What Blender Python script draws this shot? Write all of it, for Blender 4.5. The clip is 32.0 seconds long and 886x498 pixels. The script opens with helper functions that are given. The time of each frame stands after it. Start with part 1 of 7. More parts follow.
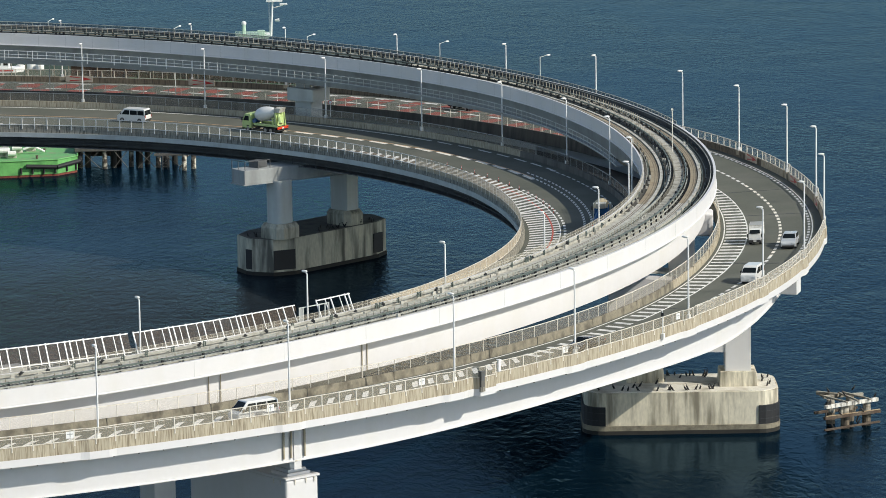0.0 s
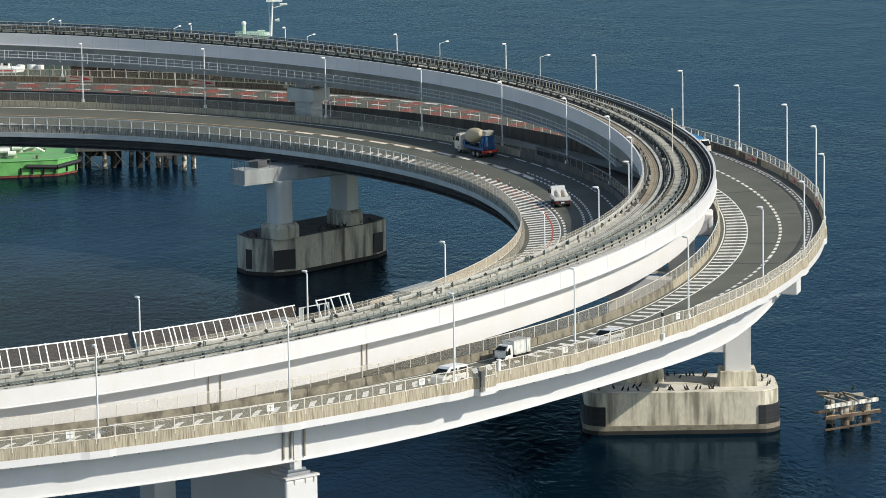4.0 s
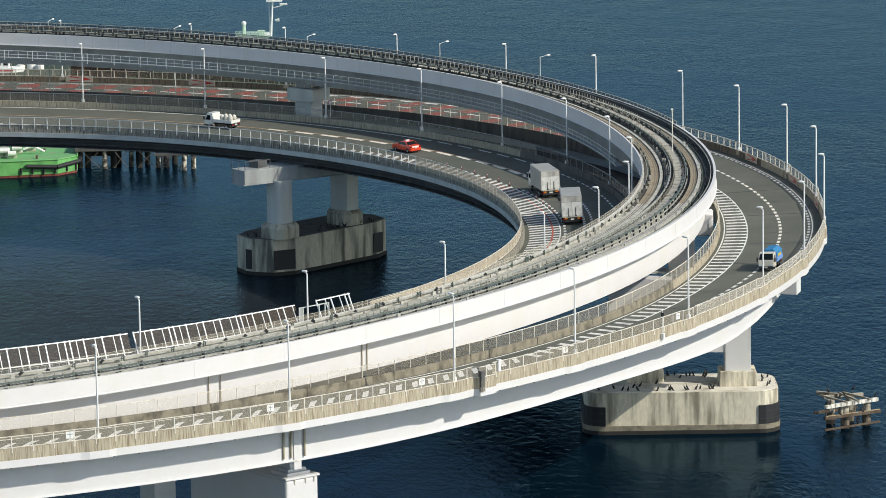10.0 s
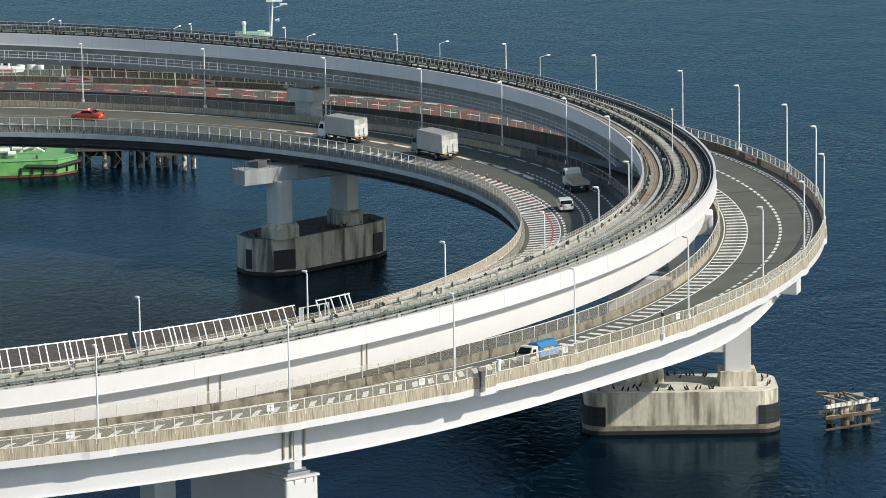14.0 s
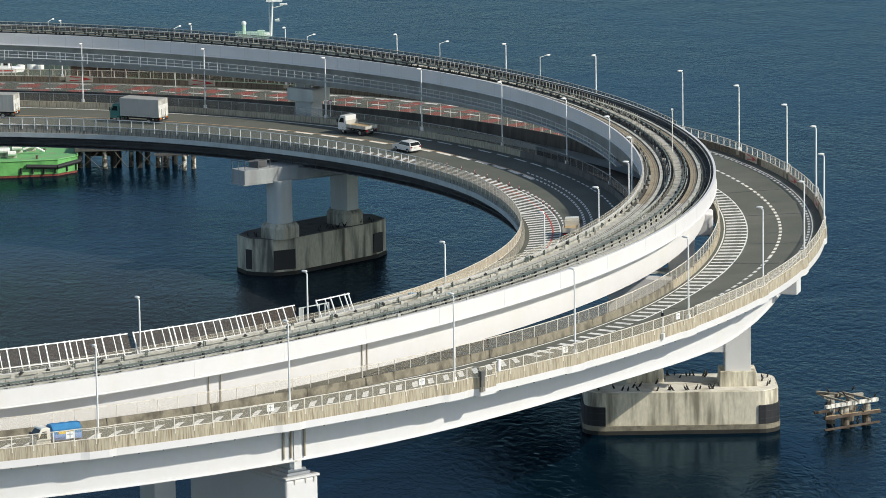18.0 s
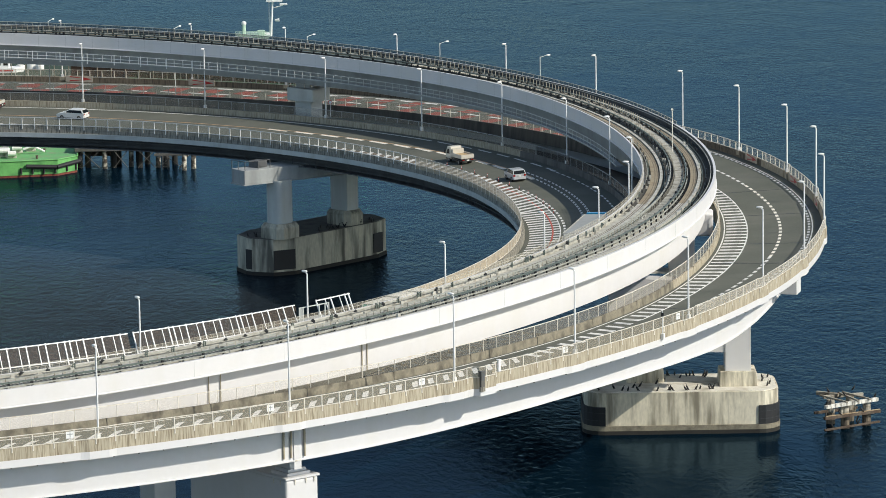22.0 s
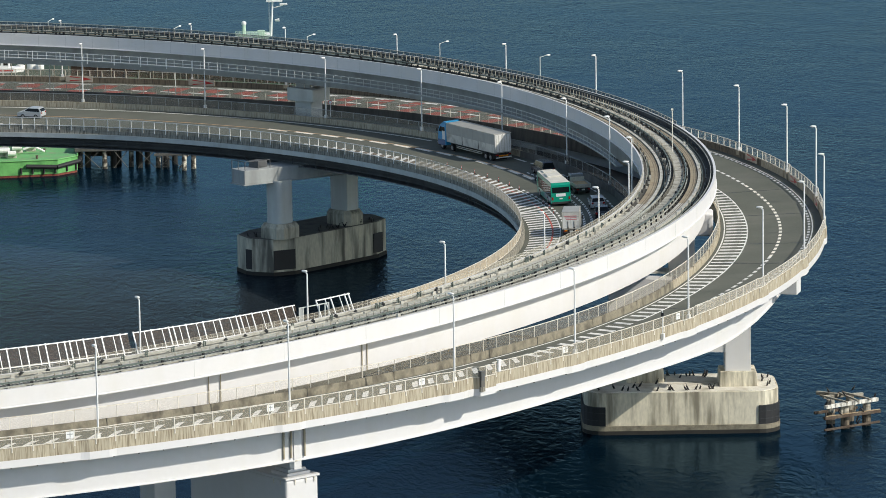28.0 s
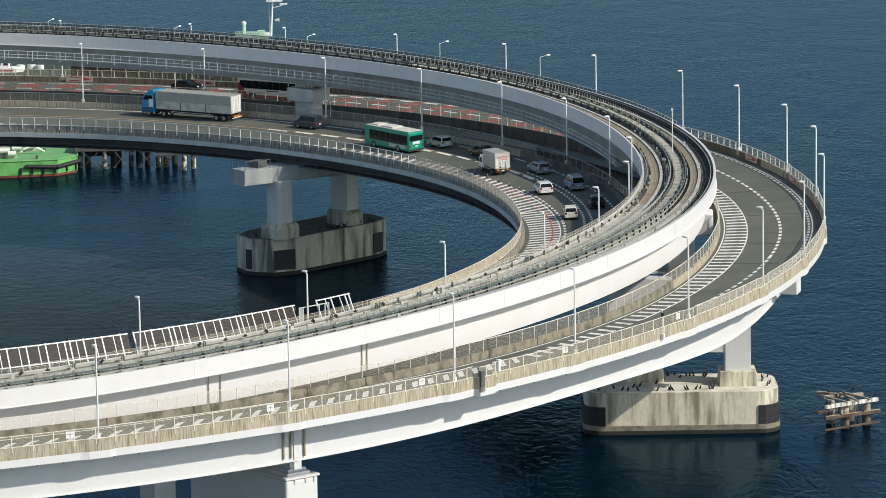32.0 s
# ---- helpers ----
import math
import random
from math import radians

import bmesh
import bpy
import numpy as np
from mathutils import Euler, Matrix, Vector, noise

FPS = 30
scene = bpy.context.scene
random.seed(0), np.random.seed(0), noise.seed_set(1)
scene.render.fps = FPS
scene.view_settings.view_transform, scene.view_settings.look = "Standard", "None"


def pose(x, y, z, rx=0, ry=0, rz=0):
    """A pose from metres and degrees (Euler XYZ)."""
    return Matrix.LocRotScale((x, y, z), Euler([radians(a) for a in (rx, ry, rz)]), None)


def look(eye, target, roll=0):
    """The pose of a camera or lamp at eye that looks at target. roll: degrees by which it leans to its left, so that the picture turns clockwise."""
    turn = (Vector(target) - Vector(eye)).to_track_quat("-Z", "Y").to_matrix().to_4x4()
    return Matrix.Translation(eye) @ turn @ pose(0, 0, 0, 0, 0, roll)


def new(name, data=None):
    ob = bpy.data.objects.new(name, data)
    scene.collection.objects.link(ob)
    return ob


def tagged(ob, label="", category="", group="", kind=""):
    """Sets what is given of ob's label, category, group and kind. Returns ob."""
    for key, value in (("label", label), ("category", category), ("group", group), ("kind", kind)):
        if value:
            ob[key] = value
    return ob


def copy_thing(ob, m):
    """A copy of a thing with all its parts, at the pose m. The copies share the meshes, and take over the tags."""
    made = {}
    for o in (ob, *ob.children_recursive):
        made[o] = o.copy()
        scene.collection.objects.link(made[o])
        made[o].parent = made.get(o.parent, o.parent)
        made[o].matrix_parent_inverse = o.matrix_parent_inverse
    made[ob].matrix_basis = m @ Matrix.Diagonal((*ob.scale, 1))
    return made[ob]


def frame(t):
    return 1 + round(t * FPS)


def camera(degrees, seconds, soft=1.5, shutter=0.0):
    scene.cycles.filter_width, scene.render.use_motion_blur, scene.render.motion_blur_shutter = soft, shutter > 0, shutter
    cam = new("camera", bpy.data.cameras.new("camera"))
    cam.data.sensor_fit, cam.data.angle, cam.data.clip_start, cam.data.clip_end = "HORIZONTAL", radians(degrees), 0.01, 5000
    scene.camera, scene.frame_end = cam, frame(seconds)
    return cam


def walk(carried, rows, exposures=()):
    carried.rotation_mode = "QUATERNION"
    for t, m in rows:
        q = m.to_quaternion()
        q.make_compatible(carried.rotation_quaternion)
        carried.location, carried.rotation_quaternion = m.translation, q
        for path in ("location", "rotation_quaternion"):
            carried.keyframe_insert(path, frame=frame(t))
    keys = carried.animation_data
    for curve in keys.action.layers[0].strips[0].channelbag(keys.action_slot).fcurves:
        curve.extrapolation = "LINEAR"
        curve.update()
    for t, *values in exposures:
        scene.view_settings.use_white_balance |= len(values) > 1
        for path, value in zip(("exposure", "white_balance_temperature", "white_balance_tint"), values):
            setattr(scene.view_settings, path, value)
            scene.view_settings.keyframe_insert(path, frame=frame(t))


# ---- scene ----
# The camera stands still, high and far off, on a long lens.
cam = camera(11.82, 32.0, soft=0.85)
VIEW = look((0, 0, 103.1), (0, 500, 103.1 - 500 * math.tan(0.17214)), -0.87)
walk(cam, [(0, VIEW), (32, VIEW)], exposures=[(0, 0.12, 7100, 2), (32, 0.12, 7100, 2)])

# ---- light: clear afternoon sky, sun from the side of the sea ----
SUN_EL, SUN_AZ = 36.5, 116.0
world = bpy.data.worlds.new("sky")
scene.world = world
world.use_nodes = True
wn = world.node_tree.nodes
sky = wn.new("ShaderNodeTexSky")
sky.sky_type = "NISHITA"
sky.sun_disc = False
sky.sun_elevation, sky.sun_rotation = radians(SUN_EL), radians(SUN_AZ)
world.node_tree.links.new(sky.outputs[0], wn["Background"].inputs[0])
sky.dust_density, sky.ozone_density, sky.air_density = 0.7, 0.1, 0.66
wn["Background"].inputs[1].default_value = 0.15
sun = new("sun", bpy.data.lights.new("sun", "SUN"))
sun.data.energy, sun.data.angle, sun.data.color = 3.5, radians(0.53), (1.0, 0.95, 0.94)
az = radians(SUN_AZ)
sun.matrix_world = look((math.sin(az) * math.cos(radians(SUN_EL)) * 400, math.cos(az) * math.cos(radians(SUN_EL)) * 400, 400 * math.sin(radians(SUN_EL))), (0, 0, 0))


# ---- materials ----
def mat(name, col, rough=0.6, metal=0.0, vary=0.15, scale=1.0, stretch=(1, 1, 1), bump=0.0, dirt=None, dirt_amt=0.0, dirt_scale=0.4, dirt_stretch=(1, 1, 1), rnd=0.0, spec=0.5):
    """A surface: base colour, a fine and a broad variation, stains of a second colour, relief."""
    m = bpy.data.materials.new(name)
    m.use_nodes = True
    nt = m.node_tree
    b = nt.nodes["Principled BSDF"]
    b.inputs["Roughness"].default_value, b.inputs["Metallic"].default_value = rough, metal
    b.inputs["Specular IOR Level"].default_value = spec
    tc = nt.nodes.new("ShaderNodeTexCoord")

    def tex(sc, st, detail=6.0):
        mp = nt.nodes.new("ShaderNodeMapping")
        mp.inputs["Scale"].default_value = st
        nt.links.new(tc.outputs["Object"], mp.inputs["Vector"])
        n = nt.nodes.new("ShaderNodeTexNoise")
        n.inputs["Scale"].default_value, n.inputs["Detail"].default_value = sc, detail
        nt.links.new(mp.outputs[0], n.inputs["Vector"])
        return n

    fine = tex(scale * 6, stretch)
    broad = tex(scale * 0.5, stretch, 3.0)
    add = nt.nodes.new("ShaderNodeMath")
    add.operation = "MULTIPLY_ADD"
    add.inputs[1].default_value = 0.52
    nt.links.new(fine.outputs["Fac"], add.inputs[0])
    half = nt.nodes.new("ShaderNodeMath")
    half.operation = "MULTIPLY"
    half.inputs[1].default_value = 0.52
    nt.links.new(broad.outputs["Fac"], half.inputs[0])
    nt.links.new(half.outputs[0], add.inputs[2])
    ramp = nt.nodes.new("ShaderNodeValToRGB")
    lo, hi = max(0.0, 1 - vary), 1 + vary
    ramp.color_ramp.elements[0].position, ramp.color_ramp.elements[1].position = 0.3, 0.7
    ramp.color_ramp.elements[0].color = (*[min(1, c * lo) for c in col], 1)
    ramp.color_ramp.elements[1].color = (*[min(1, c * hi) for c in col], 1)
    nt.links.new(add.outputs[0], ramp.inputs[0])
    out = ramp.outputs[0]
    if dirt:
        d = tex(dirt_scale, dirt_stretch, 8.0)
        r = nt.nodes.new("ShaderNodeValToRGB")
        r.color_ramp.elements[0].position, r.color_ramp.elements[1].position = 0.46, 0.66
        r.color_ramp.elements[0].color, r.color_ramp.elements[1].color = (0, 0, 0, 1), (dirt_amt,) * 3 + (1,)
        nt.links.new(d.outputs["Fac"], r.inputs[0])
        mx = nt.nodes.new("ShaderNodeMixRGB")
        mx.inputs[2].default_value = (*dirt, 1)
        nt.links.new(r.outputs[0], mx.inputs[0])
        nt.links.new(out, mx.inputs[1])
        out = mx.outputs[0]
    if rnd:
        oi = nt.nodes.new("ShaderNodeObjectInfo")
        mr = nt.nodes.new("ShaderNodeMapRange")
        mr.inputs["To Min"].default_value, mr.inputs["To Max"].default_value = 1 - rnd, 1 + rnd
        nt.links.new(oi.outputs["Random"], mr.inputs["Value"])
        mu = nt.nodes.new("ShaderNodeMixRGB")
        mu.blend_type = "MULTIPLY"
        mu.inputs[0].default_value = 1
        nt.links.new(out, mu.inputs[1])
        nt.links.new(mr.outputs[0], mu.inputs[2])
        out = mu.outputs[0]
    nt.links.new(out, b.inputs["Base Color"])
    if bump:
        bp = nt.nodes.new("ShaderNodeBump")
        bp.inputs["Strength"].default_value, bp.inputs["Distance"].default_value = bump, 0.03
        nt.links.new(fine.outputs["Fac"], bp.inputs["Height"])
        nt.links.new(bp.outputs[0], b.inputs["Normal"])
    return m


def see_through(name, col, amount, rough=0.5):
    """A fine wire mesh or tinted sheet that lets part of the light pass."""
    m = mat(name, col, rough)
    nt = m.node_tree
    tr, mx = nt.nodes.new("ShaderNodeBsdfTransparent"), nt.nodes.new("ShaderNodeMixShader")
    mx.inputs[0].default_value = amount
    nt.links.new(tr.outputs[0], mx.inputs[1])
    nt.links.new(nt.nodes["Principled BSDF"].outputs[0], mx.inputs[2])
    nt.links.new(mx.outputs[0], nt.nodes["Material Output"].inputs[0])
    return m


STREAK = (1, 1, 0.12)
M_ASPHALT = mat("asphalt", (0.108, 0.114, 0.092), 0.9, vary=0.12, scale=0.5, bump=0.3, dirt=(0.15, 0.15, 0.125), dirt_amt=0.6, dirt_scale=0.15)
M_RED_ROAD = mat("red_road_coat", (0.3, 0.085, 0.065), 0.85, vary=0.2, scale=0.8, rnd=0.15)
M_LINE = mat("road_paint", (0.85, 0.84, 0.8), 0.7, vary=0.12, scale=1.5, dirt=(0.3, 0.29, 0.27), dirt_amt=0.5, dirt_scale=1.0)
M_SHOULDER = mat("brown_dusty_shoulder", (0.2, 0.155, 0.11), 0.9, vary=0.25, scale=1.0, dirt=(0.1, 0.09, 0.08), dirt_amt=0.5, dirt_scale=0.5)
M_LINE_RED = mat("red_road_paint", (0.45, 0.1, 0.07), 0.7, vary=0.2, scale=2)
M_LINE_CREAM = mat("cream_road_paint", (0.88, 0.8, 0.7), 0.7, vary=0.2, scale=1.5)
M_LINE_ORANGE = mat("orange_road_paint", (0.62, 0.4, 0.24), 0.7, vary=0.2, scale=2)
M_CONC = mat("stained_concrete", (0.45, 0.4, 0.305), 0.85, vary=0.2, scale=0.8, stretch=STREAK, bump=0.2, dirt=(0.18, 0.14, 0.09), dirt_amt=0.85, dirt_scale=9.0, dirt_stretch=(1, 1, 0.06))
M_CONC_MOTTLED = mat("mottled_concrete", (0.25, 0.225, 0.17), 0.9, vary=0.3, scale=1.2, stretch=(1, 1, 0.6), bump=0.3, dirt=(0.085, 0.075, 0.06), dirt_amt=0.85, dirt_scale=0.9, dirt_stretch=(1, 1, 0.7))
M_CONC_BROWN = mat("dark_brown_stained_concrete", (0.17, 0.14, 0.105), 0.9, vary=0.25, scale=0.8, stretch=STREAK, bump=0.2, dirt=(0.05, 0.042, 0.035), dirt_amt=0.85, dirt_scale=4.0, dirt_stretch=(1, 1, 0.08))
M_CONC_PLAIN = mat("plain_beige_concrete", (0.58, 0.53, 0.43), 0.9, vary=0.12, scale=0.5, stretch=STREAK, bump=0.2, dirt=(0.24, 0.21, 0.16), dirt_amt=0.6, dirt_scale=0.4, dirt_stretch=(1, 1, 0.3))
M_CONC_MID = mat("dark_streaked_concrete", (0.31, 0.295, 0.25), 0.85, vary=0.2, scale=0.8, stretch=STREAK, bump=0.2, dirt=(0.06, 0.055, 0.05), dirt_amt=0.9, dirt_scale=5.0, dirt_stretch=(1, 1, 0.06))
# dark weathered concrete; on the inner road's parapet its darkness stands for shade
M_CONC_DARK = mat("weathered_and_shaded_concrete", (0.13, 0.125, 0.115), 0.85, vary=0.25, scale=0.8, stretch=STREAK, bump=0.2, dirt=(0.05, 0.05, 0.05), dirt_amt=0.7, dirt_scale=0.8, dirt_stretch=(1, 1, 0.1))
M_WHITE = mat("white_bridge_paint", (0.72, 0.71, 0.72), 0.45, vary=0.03, scale=0.3, dirt=(0.66, 0.64, 0.59), dirt_amt=0.3, dirt_scale=0.35, dirt_stretch=(1, 1, 0.15))
M_GREY_STEEL = mat("grey_bridge_paint", (0.36, 0.38, 0.39), 0.5, vary=0.06, scale=0.3, dirt=(0.3, 0.3, 0.29), dirt_amt=0.4, dirt_scale=0.4, dirt_stretch=STREAK)
# dark grey paint; on girder, walkway and wall lining it also carries shade
M_GREY_DARK = mat("dark_grey_paint_and_shade", (0.1, 0.105, 0.11), 0.6, vary=0.15, scale=0.4, dirt=(0.05, 0.05, 0.05), dirt_amt=0.6, dirt_scale=0.4, dirt_stretch=STREAK)
M_GREY_PALE = mat("pale_grey_bridge_paint", (0.55, 0.58, 0.57), 0.5, vary=0.06, scale=0.3, dirt=(0.35, 0.35, 0.33), dirt_amt=0.4, dirt_scale=0.5, dirt_stretch=STREAK)
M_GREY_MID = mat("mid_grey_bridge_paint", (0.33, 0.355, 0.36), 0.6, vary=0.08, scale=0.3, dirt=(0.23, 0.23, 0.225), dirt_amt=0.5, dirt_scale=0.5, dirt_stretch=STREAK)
# cap paint, kept darker so the sunlit cap reads as shaded
M_GREY_CAP = mat("weathered_grey_cap_with_shade", (0.36, 0.38, 0.38), 0.6, vary=0.12, scale=0.4, dirt=(0.14, 0.14, 0.135), dirt_amt=0.5, dirt_scale=0.6, dirt_stretch=STREAK)
M_RAIL = mat("galvanised_rail", (0.76, 0.73, 0.66), 0.5, 0.0, vary=0.12, scale=2, dirt=(0.36, 0.27, 0.17), dirt_amt=0.6, dirt_scale=2)
M_POLE = mat("white_pole_paint", (0.83, 0.83, 0.82), 0.4, vary=0.05)
M_LAMP = mat("lamp_housing", (0.85, 0.85, 0.83), 0.35, vary=0.03)
M_TRACK = mat("track_concrete", (0.33, 0.28, 0.2), 0.85, vary=0.2, scale=0.6, bump=0.2, dirt=(0.2, 0.15, 0.1), dirt_amt=0.6, dirt_scale=0.6)
M_BED = mat("track_bed", (0.09, 0.085, 0.075), 0.9, vary=0.3, scale=0.8, dirt=(0.07, 0.07, 0.07), dirt_amt=0.8, dirt_scale=0.5)
M_BLACK = mat("black_bracket", (0.03, 0.032, 0.035), 0.5, 0.3, vary=0.2)
M_GUIDE = mat("grey_green_guide_rail", (0.13, 0.16, 0.145), 0.5, 0.2, vary=0.15, scale=1)
M_TRAY = mat("pale_cable_tray", (0.52, 0.51, 0.46), 0.6, vary=0.15, scale=1, dirt=(0.25, 0.22, 0.17), dirt_amt=0.6, dirt_scale=1.2)
M_FOOT = mat("pier_footing_concrete", (0.66, 0.61, 0.49), 0.9, vary=0.25, scale=0.6, stretch=(1, 1, 0.35), bump=0.4, dirt=(0.17, 0.15, 0.11), dirt_amt=0.85, dirt_scale=1.1, dirt_stretch=(1, 1, 0.1))
M_FOOT_OLD = mat("grey_old_footing_concrete", (0.52, 0.5, 0.41), 0.9, vary=0.25, scale=0.6, stretch=(1, 1, 0.35), bump=0.4, dirt=(0.08, 0.08, 0.07), dirt_amt=0.9, dirt_scale=0.8, dirt_stretch=(1, 1, 0.12))
M_GUANO = mat("bird_fouled_concrete", (0.75, 0.72, 0.64), 0.9, vary=0.2, scale=1.0, bump=0.5, dirt=(0.4, 0.35, 0.27), dirt_amt=0.7, dirt_scale=0.5)
M_TIDE = mat("wet_tide_band", (0.022, 0.021, 0.018), 0.8, vary=0.4, scale=1.0, bump=0.4)
M_RUBBER = mat("black_fender_rubber", (0.018, 0.019, 0.022), 0.6, vary=0.25, scale=0.8)
M_LOAD_TAN = mat("dry_tan_timber", (0.42, 0.32, 0.2), 0.9, vary=0.3, scale=2)
M_CHARCOAL = mat("charcoal_rubber_seam", (0.04, 0.043, 0.048), 0.7, vary=0.2)
M_WHITEWASH = mat("bird_streaked_beam", (0.7, 0.68, 0.62), 0.9, vary=0.2, scale=2, dirt=(0.05, 0.045, 0.04), dirt_amt=0.9, dirt_scale=3.0, dirt_stretch=(1, 1, 0.15))
M_GUIDE_PALE = mat("pale_grey_green_and_sunlit_rail", (0.42, 0.43, 0.39), 0.5, 0.1, vary=0.15, scale=1, dirt=(0.2, 0.17, 0.12), dirt_amt=0.5, dirt_scale=1.5)
M_WHEELMARK = mat("brown_wheel_mark", (0.15, 0.12, 0.085), 0.85, vary=0.2, scale=0.8, dirt=(0.3, 0.26, 0.2), dirt_amt=0.6, dirt_scale=0.7)
M_SLAT = mat("pale_concrete_slat", (0.55, 0.53, 0.47), 0.85, vary=0.3, scale=2, dirt=(0.22, 0.2, 0.16), dirt_amt=0.8, dirt_scale=1.0)
M_RAIL_BROWN = mat("weathered_tan_rail", (0.4, 0.37, 0.3), 0.6, vary=0.3, scale=2, dirt=(0.16, 0.13, 0.1), dirt_amt=0.7, dirt_scale=1.5)
M_MESH_DARK = see_through("dark_wire_mesh", (0.05, 0.05, 0.05), 0.35)
M_MESH = see_through("wire_mesh", (0.66, 0.58, 0.45), 0.13)
M_MESH_MID = see_through("pale_wire_mesh", (0.7, 0.64, 0.54), 0.26)
M_MESH_THIN = see_through("thin_wire_mesh", (0.6, 0.54, 0.43), 0.12)
M_MESH_DENSE = see_through("dense_beige_wire_mesh", (0.75, 0.64, 0.48), 0.42)
M_TINT = see_through("brown_tinted_panel", (0.11, 0.075, 0.05), 0.22, 0.6)
M_SCREEN = see_through("dark_brown_screen", (0.07, 0.045, 0.03), 0.86, 0.3)
M_SIGN_RED = mat("sign_red", (0.45, 0.03, 0.03), 0.5, vary=0.1)
M_SIGN_PALE = mat("sign_backing", (0.48, 0.43, 0.36), 0.6, vary=0.2, scale=2)
M_BIRD = mat("black_feathers", (0.015, 0.015, 0.016), 0.6, vary=0.2)
M_RUST = mat("rusty_steel", (0.08, 0.055, 0.04), 0.9, vary=0.3, scale=2, dirt=(0.4, 0.37, 0.3), dirt_amt=0.15, dirt_scale=1.5)
M_DROPPINGS = mat("bird_whitened_timber", (0.4, 0.37, 0.31), 0.9, vary=0.4, scale=2, dirt=(0.12, 0.09, 0.06), dirt_amt=0.9, dirt_scale=1.2)
M_PILE = mat("old_pile", (0.06, 0.05, 0.04), 0.9, vary=0.4, scale=1.5, dirt=(0.72, 0.68, 0.58), dirt_amt=0.95, dirt_scale=1.6)
M_GREEN = mat("green_barge_paint", (0.16, 0.46, 0.14), 0.5, vary=0.12, scale=0.6, dirt=(0.06, 0.2, 0.07), dirt_amt=0.6, dirt_scale=0.5)
M_GREEN_DECK = mat("green_deck_paint", (0.15, 0.42, 0.15), 0.7, vary=0.15, scale=0.6, dirt=(0.3, 0.25, 0.18), dirt_amt=0.4, dirt_scale=0.7)
M_QUAY = mat("mossy_quay", (0.035, 0.06, 0.04), 0.9, vary=0.4, scale=0.5)
M_OXIDE = mat("red_oxide_hull", (0.2, 0.05, 0.035), 0.7, vary=0.2)
M_SHIP_GREEN = mat("pale_green_deck_paint", (0.45, 0.6, 0.48), 0.5, vary=0.1)
M_SHIP = mat("white_ship_paint", (0.8, 0.8, 0.78), 0.4, vary=0.04)


def water_material():
    m = bpy.data.materials.new("sea_water")
    m.use_nodes = True
    nt = m.node_tree
    nt.nodes.remove(nt.nodes["Principled BSDF"])
    deep = nt.nodes.new("ShaderNodeBsdfDiffuse")
    gloss = nt.nodes.new("ShaderNodeBsdfGlossy")
    gloss.inputs["Color"].default_value = (0.5, 0.77, 1.0, 1)
    gloss.inputs["Roughness"].default_value = 0.03
    fres = nt.nodes.new("ShaderNodeFresnel")
    fres.inputs["IOR"].default_value = 1.33
    part_of = nt.nodes.new("ShaderNodeMath")
    part_of.operation = "MULTIPLY"
    part_of.inputs[1].default_value = 0.43
    nt.links.new(fres.outputs[0], part_of.inputs[0])
    both = nt.nodes.new("ShaderNodeMixShader")
    nt.links.new(part_of.outputs[0], both.inputs[0])
    nt.links.new(deep.outputs[0], both.inputs[1])
    nt.links.new(gloss.outputs[0], both.inputs[2])
    nt.links.new(both.outputs[0], nt.nodes["Material Output"].inputs[0])
    # ripples; they lie flatter in the lee of the footing and in slowly changing slicks
    tc = nt.nodes.new("ShaderNodeTexCoord")
    geo = nt.nodes.new("ShaderNodeNewGeometry")
    lee = nt.nodes.new("ShaderNodeVectorMath")
    lee.operation = "DISTANCE"
    lee.inputs[1].default_value = (31.0, 461.0, 0)
    nt.links.new(geo.outputs["Position"], lee.inputs[0])
    near = nt.nodes.new("ShaderNodeMapRange")
    near.interpolation_type = "SMOOTHSTEP"
    near.inputs["From Min"].default_value, near.inputs["From Max"].default_value = 5.0, 24.0
    near.inputs["To Min"].default_value, near.inputs["To Max"].default_value = 0.3, 1.0
    nt.links.new(lee.outputs["Value"], near.inputs["Value"])
    # lighter, greyer water round one spot, fading out by 85 m
    bank = nt.nodes.new("ShaderNodeVectorMath")
    bank.operation = "DISTANCE"
    bank.inputs[1].default_value = (-66.0, 556.0, 0)
    nt.links.new(geo.outputs["Position"], bank.inputs[0])
    pale_spot = nt.nodes.new("ShaderNodeMapRange")
    pale_spot.interpolation_type = "SMOOTHSTEP"
    pale_spot.inputs["From Min"].default_value, pale_spot.inputs["From Max"].default_value = 15.0, 85.0
    pale_spot.inputs["To Min"].default_value, pale_spot.inputs["To Max"].default_value = 1.0, 0.0
    nt.links.new(bank.outputs["Value"], pale_spot.inputs["Value"])
    tone = nt.nodes.new("ShaderNodeMixRGB")
    tone.inputs[1].default_value, tone.inputs[2].default_value = (0.0012, 0.0075, 0.015, 1), (0.028, 0.033, 0.037, 1)
    nt.links.new(pale_spot.outputs[0], tone.inputs[0])
    nt.links.new(tone.outputs[0], deep.inputs["Color"])
    slick = nt.nodes.new("ShaderNodeTexNoise")
    slick.inputs["Scale"].default_value, slick.inputs["Detail"].default_value, slick.inputs["Distortion"].default_value = 0.012, 4, 1.2
    nt.links.new(tc.outputs["Object"], slick.inputs["Vector"])
    calm = nt.nodes.new("ShaderNodeMapRange")
    calm.inputs["From Min"].default_value, calm.inputs["From Max"].default_value = 0.35, 0.65
    calm.inputs["To Min"].default_value, calm.inputs["To Max"].default_value = 0.65, 1.25
    nt.links.new(slick.outputs["Fac"], calm.inputs["Value"])
    force = nt.nodes.new("ShaderNodeMath")
    force.operation = "MULTIPLY"
    nt.links.new(near.outputs[0], force.inputs[0])
